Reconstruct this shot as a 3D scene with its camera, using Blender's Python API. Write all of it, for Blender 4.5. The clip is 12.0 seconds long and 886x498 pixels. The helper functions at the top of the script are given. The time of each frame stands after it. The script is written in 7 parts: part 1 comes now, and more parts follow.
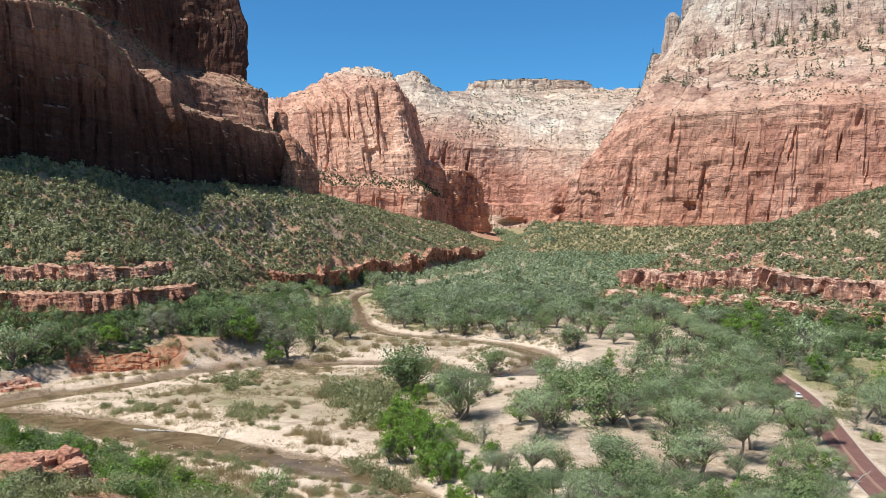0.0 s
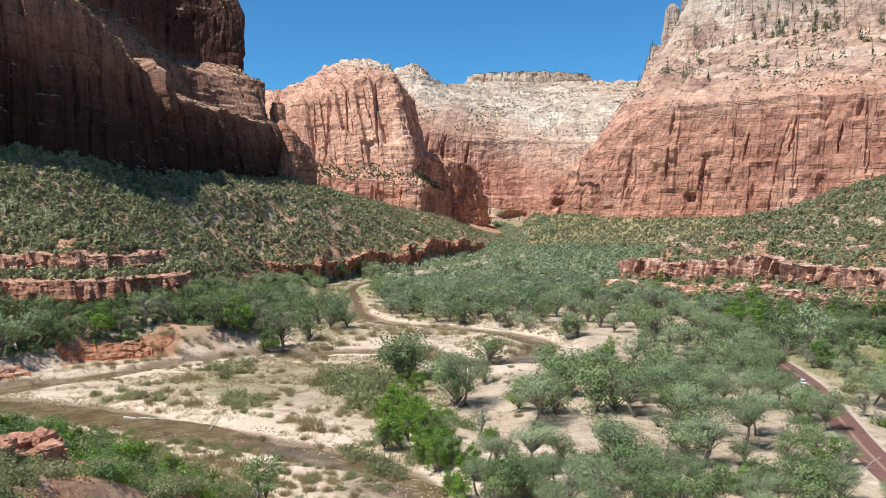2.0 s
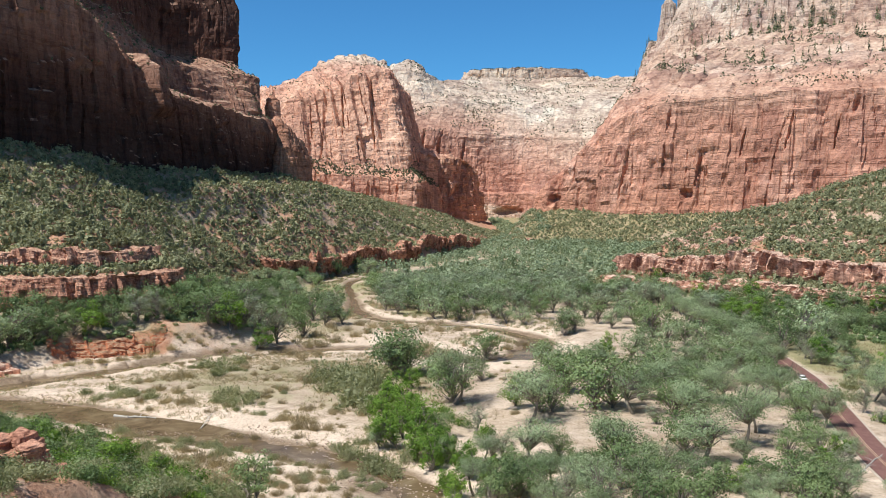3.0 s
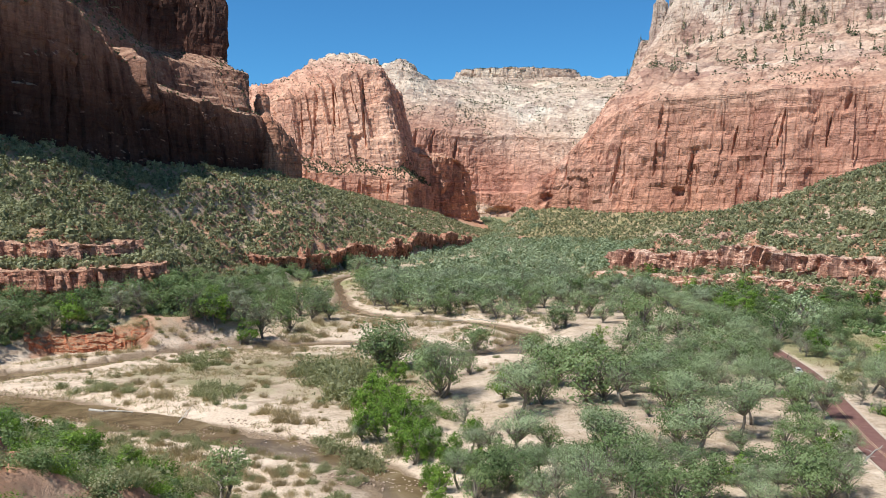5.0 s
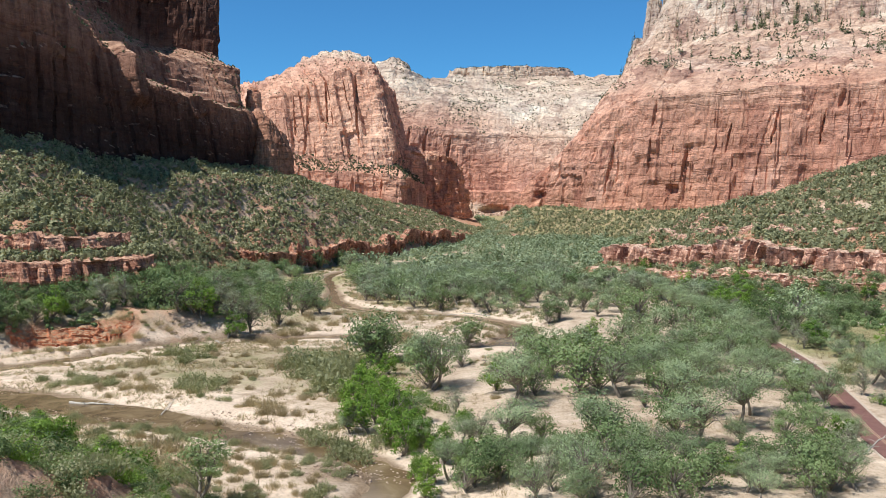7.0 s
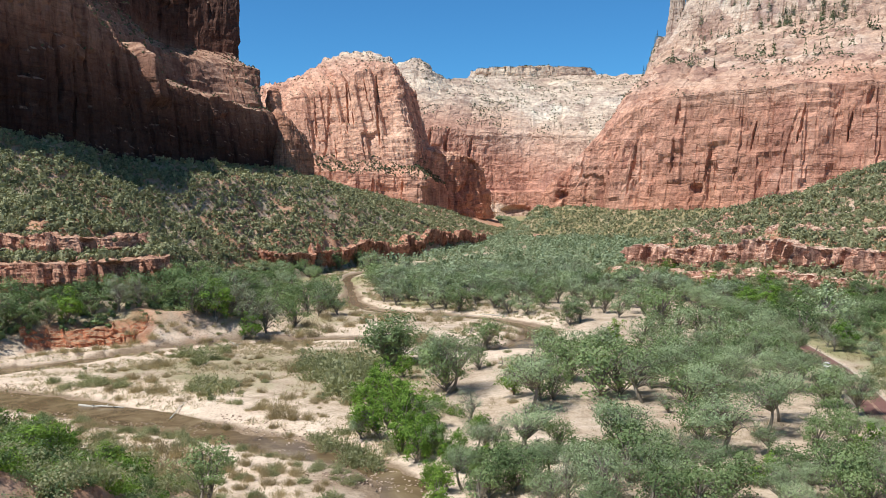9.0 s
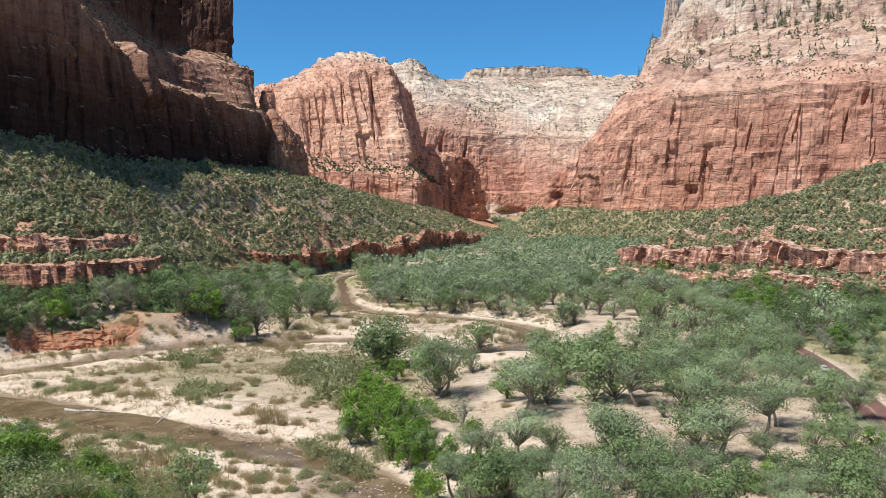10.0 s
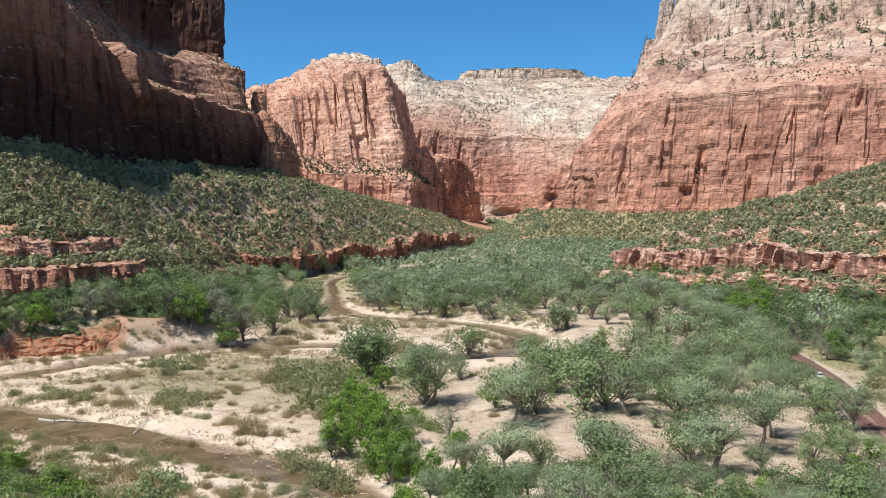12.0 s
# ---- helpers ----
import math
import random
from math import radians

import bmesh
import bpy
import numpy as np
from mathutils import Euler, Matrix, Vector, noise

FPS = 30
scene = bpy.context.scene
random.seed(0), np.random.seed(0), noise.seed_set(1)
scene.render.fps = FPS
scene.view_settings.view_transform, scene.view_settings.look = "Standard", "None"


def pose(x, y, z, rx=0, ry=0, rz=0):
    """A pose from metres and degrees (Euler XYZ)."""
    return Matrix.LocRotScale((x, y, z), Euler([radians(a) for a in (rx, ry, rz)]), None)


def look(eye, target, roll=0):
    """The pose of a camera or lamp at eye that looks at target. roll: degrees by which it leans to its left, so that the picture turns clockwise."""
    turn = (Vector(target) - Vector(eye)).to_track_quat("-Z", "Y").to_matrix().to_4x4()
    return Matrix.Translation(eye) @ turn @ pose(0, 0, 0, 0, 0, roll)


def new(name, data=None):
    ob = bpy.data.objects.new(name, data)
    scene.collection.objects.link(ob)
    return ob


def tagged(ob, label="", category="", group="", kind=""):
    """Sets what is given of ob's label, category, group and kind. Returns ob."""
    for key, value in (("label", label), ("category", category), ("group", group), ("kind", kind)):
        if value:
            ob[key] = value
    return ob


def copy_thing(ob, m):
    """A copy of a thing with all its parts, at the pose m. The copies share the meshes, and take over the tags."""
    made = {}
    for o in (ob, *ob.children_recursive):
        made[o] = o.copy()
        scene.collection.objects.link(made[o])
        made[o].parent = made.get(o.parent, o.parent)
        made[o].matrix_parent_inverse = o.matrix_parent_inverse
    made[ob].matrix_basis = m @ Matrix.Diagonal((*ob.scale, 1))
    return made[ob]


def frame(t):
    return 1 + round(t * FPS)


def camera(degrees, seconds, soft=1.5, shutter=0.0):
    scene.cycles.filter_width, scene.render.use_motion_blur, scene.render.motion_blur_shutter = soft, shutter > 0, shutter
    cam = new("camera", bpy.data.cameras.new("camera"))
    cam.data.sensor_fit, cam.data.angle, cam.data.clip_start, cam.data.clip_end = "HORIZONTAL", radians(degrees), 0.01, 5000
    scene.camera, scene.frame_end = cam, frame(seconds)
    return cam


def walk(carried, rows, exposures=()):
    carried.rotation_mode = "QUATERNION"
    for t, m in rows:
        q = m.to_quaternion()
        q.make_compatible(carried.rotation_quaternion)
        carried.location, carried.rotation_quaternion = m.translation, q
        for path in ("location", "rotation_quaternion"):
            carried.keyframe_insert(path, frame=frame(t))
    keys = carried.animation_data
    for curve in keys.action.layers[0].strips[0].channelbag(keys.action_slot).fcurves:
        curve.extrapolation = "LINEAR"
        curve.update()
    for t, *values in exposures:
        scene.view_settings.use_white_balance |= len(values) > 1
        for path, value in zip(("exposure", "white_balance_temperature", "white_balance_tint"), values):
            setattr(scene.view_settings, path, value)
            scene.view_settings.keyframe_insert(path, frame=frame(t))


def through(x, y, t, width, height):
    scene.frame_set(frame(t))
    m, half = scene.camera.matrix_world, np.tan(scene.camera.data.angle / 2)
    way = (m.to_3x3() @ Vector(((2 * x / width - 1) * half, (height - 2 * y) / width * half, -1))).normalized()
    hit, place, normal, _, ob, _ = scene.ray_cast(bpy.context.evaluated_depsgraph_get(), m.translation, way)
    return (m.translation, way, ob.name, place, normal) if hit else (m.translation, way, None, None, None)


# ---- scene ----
cam = camera(56.3, 12.0, 0.85)
PATH = [
    (0.0, 0.18, -0.40, 49.95, 88.23, -0.08, 0.07),
    (0.5, 0.32, 0.99, 48.71, 88.20, -0.13, 0.07),
    (1.0, 0.36, 2.49, 48.14, 88.09, -0.12, 0.07),
    (1.5, 0.52, 3.76, 47.34, 87.92, -0.07, 0.07),
    (2.0, 0.81, 5.33, 46.71, 87.82, 0.02, 0.02),
    (2.5, 1.02, 7.07, 46.63, 87.68, 0.07, -0.08),
    (3.0, 1.18, 8.75, 46.19, 87.58, 0.12, -0.23),
    (5.0, 2.79, 15.18, 42.64, 87.63, 0.11, -0.75),
    (5.5, 3.18, 16.74, 41.64, 87.63, 0.11, -0.84),
    (6.0, 3.35, 18.12, 40.60, 87.62, 0.14, -0.93),
    (6.5, 3.65, 19.45, 39.78, 87.64, 0.08, -1.03),
    (7.0, 3.68, 20.69, 39.32, 87.61, 0.12, -1.18),
    (7.2, 3.85, 21.30, 39.26, 87.61, 0.12, -1.22),
    (8.8, 5.22, 26.15, 38.79, 87.67, -0.07, -1.45),
    (8.9, 5.31, 26.45, 38.76, 87.67, 0.23, 0.16),
    (9.0, 5.39, 26.75, 38.73, 87.67, 0.26, 0.34),
    (9.5, 5.85, 28.32, 38.63, 87.72, 0.20, 0.17),
    (10.0, 6.16, 29.85, 38.86, 87.72, 0.24, 0.02),
    (10.5, 6.65, 31.44, 39.10, 87.73, 0.27, -0.09),
    (11.0, 7.23, 32.73, 39.27, 87.73, 0.28, -0.17),
    (11.5, 7.70, 34.35, 39.32, 87.83, 0.27, -0.28),
    (12.0, 8.27, 35.71, 39.38, 87.82, 0.24, -0.32),
]
walk(cam, [(t, pose(x, y, z, rx, ry, rz)) for t, x, y, z, rx, ry, rz in PATH])

# ---- world, sun, exposure ----
SUN_AZIMUTH, SUN_HEIGHT = 237.0, 59.0
world = bpy.data.worlds.new("daylight")
scene.world = world
world.use_nodes = True
wn = world.node_tree
sky = wn.nodes.new("ShaderNodeTexSky")
sky.sky_type, sky.sun_disc = "NISHITA", False
sky.sun_elevation, sky.sun_rotation = radians(SUN_HEIGHT), radians(SUN_AZIMUTH)
sky.altitude, sky.air_density, sky.dust_density, sky.ozone_density = 1300, 1.0, 0.0, 3.0
hue = wn.nodes.new("ShaderNodeMix")
hue.data_type, hue.blend_type = "RGBA", "MULTIPLY"
hue.inputs[0].default_value = 1.0
# deep blue low down, paling and dimming towards the zenith
place = wn.nodes.new("ShaderNodeTexCoord")
split = wn.nodes.new("ShaderNodeSeparateXYZ")
wn.links.new(place.outputs["Generated"], split.inputs[0])
fade = wn.nodes.new("ShaderNodeValToRGB")
fade.color_ramp.elements[0].position, fade.color_ramp.elements[0].color = 0.30, (0.50, 1.17, 1.55, 1)
fade.color_ramp.elements[1].position, fade.color_ramp.elements[1].color = 0.85, (0.47, 0.51, 0.52, 1)
wn.links.new(split.outputs["Z"], fade.inputs["Fac"])
wn.links.new(fade.outputs["Color"], hue.inputs[7])
wn.links.new(sky.outputs["Color"], hue.inputs[6])
wn.links.new(hue.outputs[2], wn.nodes["Background"].inputs["Color"])
wn.nodes["Background"].inputs["Strength"].default_value = 0.074
sun = new("sun", bpy.data.lights.new("sun", "SUN"))
sun.data.energy, sun.data.angle, sun.data.color = 4.85, radians(0.53), (0.955, 0.955, 0.915)
az, el = radians(SUN_AZIMUTH), radians(SUN_HEIGHT)
toward = Vector((math.sin(az) * math.cos(el), math.cos(az) * math.cos(el), math.sin(el)))
sun.matrix_world = look(toward * 900, (0, 0, 0))
scene.view_settings.exposure = 0.22

# ---- small tools: noise on arrays, meshes, scatter ----
def lattice(ix, iy, iz, seed):
    with np.errstate(over="ignore"):
        h = (ix.astype(np.int64) * 374761393 + iy.astype(np.int64) * 668265263 + iz.astype(np.int64) * 2147483647 + seed * 974634727) & 0xFFFFFFFF
        h = ((h ^ (h >> 13)) * 1274126177) & 0xFFFFFFFF
        h = ((h ^ (h >> 16)) * 2246822519) & 0xFFFFFFFF
        return ((h ^ (h >> 15)) & 0xFFFFFF) / 8388607.5 - 1.0


def vnoise(x, y, z=0.0, seed=0):
    x, y, z = np.broadcast_arrays(np.asarray(x, float), y, z)
    fx, fy, fz = np.floor(x), np.floor(y), np.floor(z)
    u, v, w = x - fx, y - fy, z - fz
    u, v, w = (a * a * (3 - 2 * a) for a in (u, v, w))
    total = 0
    for dx in (0, 1):
        for dy in (0, 1):
            for dz in (0, 1):
                k = (u if dx else 1 - u) * (v if dy else 1 - v) * (w if dz else 1 - w)
                total = total + k * lattice(fx + dx, fy + dy, fz + dz, seed)
    return total


def fbm(x, y, z=0.0, octaves=4, seed=0):
    total, size, scale = 0, 1.0, 1.0
    for o in range(octaves):
        total = total + size * vnoise(np.asarray(x) * scale, np.asarray(y) * scale, np.asarray(z) * scale, seed + 17 * o)
        size, scale = size * 0.5, scale * 2.03
    return total / 1.6


def cells(a, b, seed=0):
    return lattice(np.floor(a), np.floor(b), np.zeros_like(np.asarray(a, float)), seed)


def step(a, lo, hi):
    t = np.clip((np.asarray(a, float) - lo) / (hi - lo), 0, 1)
    return t * t * (3 - 2 * t)


def bend(keys, n):
    """A smooth run of n points through the keys (any number of columns), even in length."""
    k = np.array(keys, float)
    p = np.vstack([2 * k[0] - k[1], k, 2 * k[-1] - k[-2]])
    out = []
    for i in range(1, len(p) - 2):
        t = np.linspace(0, 1, 24, endpoint=False)[:, None]
        a, b, c, d = p[i - 1], p[i], p[i + 1], p[i + 2]
        out.append(0.5 * (2 * b + (c - a) * t + (2 * a - 5 * b + 4 * c - d) * t * t + (3 * b - a - 3 * c + d) * t ** 3))
    out = np.vstack(out + [k[-1:]])
    along = np.r_[0, np.cumsum(np.linalg.norm(np.diff(out[:, :2], axis=0), axis=1))]
    s = np.linspace(0, along[-1], n)
    return np.stack([np.interp(s, along, out[:, c]) for c in range(k.shape[1])], 1)


def off_line(x, y, line):
    """Distance from points to a run of points, the side (+ to the left of its way) and the index of the nearest one."""
    x, y = np.asarray(x, float).ravel(), np.asarray(y, float).ravel()
    best, side, index = np.full(x.shape, 1e9), np.zeros(x.shape), np.zeros(x.shape, int)
    for i in range(len(line) - 1):
        ax, ay, bx, by = *line[i][:2], *line[i + 1][:2]
        vx, vy = bx - ax, by - ay
        t = np.clip(((x - ax) * vx + (y - ay) * vy) / (vx * vx + vy * vy), 0, 1)
        dx, dy = x - ax - t * vx, y - ay - t * vy
        d = np.hypot(dx, dy)
        m = d < best
        best[m], side[m], index[m] = d[m], np.sign(vx * dy - vy * dx)[m], i
    return best, side, index


def mesh_of(name, verts, faces, smooth=False, **attributes):
    """A mesh from arrays; faces is an array of quads or triangles; attributes are floats, one a vertex."""
    me = bpy.data.meshes.new(name)
    verts, faces = np.asarray(verts, np.float32), np.asarray(faces, np.int32)
    n, k = faces.shape
    me.vertices.add(len(verts))
    me.vertices.foreach_set("co", verts.ravel())
    me.loops.add(n * k)
    me.loops.foreach_set("vertex_index", faces.ravel())
    me.polygons.add(n)
    me.polygons.foreach_set("loop_start", np.arange(0, n * k, k, dtype=np.int32))
    me.polygons.foreach_set("use_smooth", np.full(n, smooth))
    for key, value in attributes.items():
        layer = me.attributes.new(key, "FLOAT", "POINT")
        layer.data.foreach_set("value", np.asarray(value, np.float32).ravel())
    me.update(calc_edges=True)
    me.validate()
    return me


def sheet(nu, nv):
    """Quads of a grid of nu by nv points, v running fastest."""
    i = np.arange(nu * nv).reshape(nu, nv)
    return np.stack([i[:-1, :-1], i[1:, :-1], i[1:, 1:], i[:-1, 1:]], -1).reshape(-1, 4)


def thing(name, me, material, label="", category="", group="", kind="", parent=None):
    ob = new(name, me)
    if me is not None and not me.materials:
        me.materials.append(material)
    if parent is not None:
        ob.parent = parent
    return tagged(ob, label, category, group, kind)


def bm_mesh(name, bm, smooth=False):
    me = bpy.data.meshes.new(name)
    for f in bm.faces:
        f.smooth = smooth
    bm.to_mesh(me)
    bm.free()
    return me


# a tuft: small leaf cards laid like shingles over an uneven lump, as arrays
def tuft(rng, cards, card, squash=0.8, shell=0.45, ragged=0.34, outward=None):
    d = rng.normal(size=(cards, 3))
    d /= np.linalg.norm(d, axis=1)[:, None]
    off = rng.uniform(0, 50, 3)
    lump = 1 + 0.34 * vnoise(d[:, 0] * 1.9 + off[0], d[:, 1] * 1.9 + off[1], d[:, 2] * 1.9 + off[2], 5)
    r = (shell + (1 - shell) * rng.random(cards) ** 0.5) * lump
    c = d * r[:, None] * (1, 1, squash)
    n = d * (1, 1, 1 / squash) + rng.normal(size=(cards, 3)) * ragged + (0, 0, 0.15)
    if outward is not None:
        n = n * 0.75 + np.asarray(outward) * 0.7
    n /= np.linalg.norm(n, axis=1)[:, None]
    a = np.cross(n, rng.normal(size=(cards, 3)))
    a /= np.linalg.norm(a, axis=1)[:, None]
    b = np.cross(n, a)
    s = card * rng.uniform(0.55, 1.35, cards)[:, None]
    a, b = a * s, b * s * rng.uniform(0.5, 0.95, cards)[:, None]
    quad = np.stack([c - a, c - b * 0.9 + n * s * 0.15, c + a, c + b - n * s * 0.1], 1)
    return quad.reshape(-1, 3)


def bush_form(rng, cuts, cards, card, squash, rough=0.42):
    """A dense shrub: a lumpy leaf mass with ragged cards standing out of it, as vertices and quads about 1 in radius."""
    g = np.linspace(-1, 1, cuts + 1)
    u, w = np.meshgrid(np.tan(g * 0.7854), np.tan(g * 0.7854), indexing="ij")
    one = np.ones_like(u)
    vs, fs = [], []
    for k, side in enumerate(((u, w, one), (w, u, -one), (one, u, w), (-one, w, u), (w, one, u), (u, -one, w))):
        vs.append(np.stack(side, -1).reshape(-1, 3))
        fs.append(sheet(cuts + 1, cuts + 1) + k * (cuts + 1) ** 2)
    d = np.vstack(vs)
    d /= np.linalg.norm(d, axis=1)[:, None]
    off = rng.uniform(0, 60, 3)

    def reach(q):
        return 0.84 + rough * vnoise(q[:, 0] * 1.7 + off[0], q[:, 1] * 1.7 + off[1], q[:, 2] * 1.7 + off[2], 3) + 0.22 * vnoise(q[:, 0] * 4.3 + off[0], q[:, 1] * 4.3, q[:, 2] * 4.3 + off[2], 4)

    core = d * (0.72 * reach(d))[:, None] * (1, 1, squash)
    e = rng.normal(size=(cards, 3)) + (0, 0, 0.35)
    e /= np.linalg.norm(e, axis=1)[:, None]
    c = e * (reach(e) * rng.uniform(0.62, 1.15, cards))[:, None] * (1, 1, squash)
    n = e + rng.normal(size=(cards, 3)) * 0.45
    a = np.cross(n, rng.normal(size=(cards, 3)))
    a *= (card * rng.uniform(0.6, 1.3, cards) / np.linalg.norm(a, axis=1))[:, None]
    b = np.cross(n, a)
    b *= (card * rng.uniform(0.4, 0.8, cards) / np.linalg.norm(b, axis=1))[:, None]
    leaf = np.stack([c - a, c - b, c + a, c + b], 1).reshape(-1, 3)
    return np.vstack([core, leaf]), np.vstack([*fs, len(core) + np.arange(cards * 4).reshape(-1, 4)])


def strew(places, sizes, forms, seed, squash=0.8, sink=0.1):
    """Many plants in one run of arrays: vertices, quads and a tint a vertex; forms are pairs of vertices and quads, all alike in size."""
    rng = np.random.default_rng(seed)
    n = len(places)
    pick = rng.integers(0, len(forms), n)
    turn = rng.uniform(0, 2 * np.pi, n)
    stack = np.stack([f[0] for f in forms])[pick]
    quads = forms[0][1]
    each = stack.shape[1]
    c, s = np.cos(turn)[:, None], np.sin(turn)[:, None]
    stretch = rng.uniform(0.8, 1.25, (n, 1, 3))
    v = np.stack([stack[..., 0] * c - stack[..., 1] * s, stack[..., 0] * s + stack[..., 1] * c, stack[..., 2]], -1) * stretch
    v = v * np.asarray(sizes)[:, None, None] + np.asarray(places)[:, None, :]
    v[..., 2] += (squash * (1 - sink)) * np.asarray(sizes)[:, None]
    tint = np.repeat(rng.random(n), each)
    faces = (quads[None] + (np.arange(n) * each)[:, None, None]).reshape(-1, 4)
    return v.reshape(-1, 3), faces, tint


def card_forms(seed, cards, card, squash=0.8, shell=0.35):
    rng = np.random.default_rng(seed)
    return [(tuft(rng, cards, card, squash, shell), np.arange(cards * 4).reshape(-1, 4)) for _ in range(9)]


def bush_forms(seed, cuts, cards, card, squash):
    rng = np.random.default_rng(seed)
    return [bush_form(rng, cuts, cards, card, squash) for _ in range(12)]

# ---- materials ----
def material(name):
    m = bpy.data.materials.new(name)
    m.use_nodes = True
    t = m.node_tree
    return m, t, t.nodes["Principled BSDF"], lambda kind, **k: make_node(t, kind, k)


def make_node(tree, kind, values):
    n = tree.nodes.new("ShaderNode" + kind)
    for key, v in values.items():
        n.inputs[key.replace("_", " ")].default_value = v
    return n


def ramp(tree, stops, source, smooth=False):
    n = tree.nodes.new("ShaderNodeValToRGB")
    n.color_ramp.interpolation = "EASE" if smooth else "LINEAR"
    e = n.color_ramp.elements
    while len(e) < len(stops):
        e.new(0.5)
    for k, (at, colour) in zip(e, stops):
        k.position, k.color = at, (*colour, 1) if len(colour) == 3 else colour
    tree.links.new(source, n.inputs["Fac"])
    return n.outputs["Color"]


def maths(tree, op, a, b=0.0, c=None, clamp=False):
    n = tree.nodes.new("ShaderNodeMath")
    n.operation, n.use_clamp = op, clamp
    for i, v in enumerate((a, b, c)):
        if v is None:
            continue
        if isinstance(v, (int, float)):
            n.inputs[i].default_value = v
        else:
            tree.links.new(v, n.inputs[i])
    return n.outputs[0]


def mix(tree, fac, a, b, blend="MIX"):
    n = tree.nodes.new("ShaderNodeMix")
    n.data_type, n.blend_type = "RGBA", blend
    for socket, v in ((n.inputs[0], fac), (n.inputs[6], a), (n.inputs[7], b)):
        if isinstance(v, (int, float)):
            socket.default_value = v
        elif isinstance(v, tuple):
            socket.default_value = (*v, 1)
        else:
            tree.links.new(v, socket)
    return n.outputs[2]


def place_scaled(tree, scale):
    g = tree.nodes.new("ShaderNodeNewGeometry")
    n = tree.nodes.new("ShaderNodeVectorMath")
    n.operation = "MULTIPLY"
    tree.links.new(g.outputs["Position"], n.inputs[0])
    n.inputs[1].default_value = scale
    return n.outputs[0], g


def grain(tree, scale, detail=5.0, rough=0.6, warp=0.0):
    v, _ = place_scaled(tree, scale)
    n = make_node(tree, "TexNoise", {"Scale": 1.0, "Detail": detail, "Roughness": rough, "Distortion": warp})
    tree.links.new(v, n.inputs["Vector"])
    return n.outputs["Fac"]


def relief(tree, bsdf, height, strength, distance):
    b = make_node(tree, "Bump", {"Strength": strength, "Distance": distance})
    tree.links.new(height, b.inputs["Height"])
    tree.links.new(b.outputs["Normal"], bsdf.inputs["Normal"])


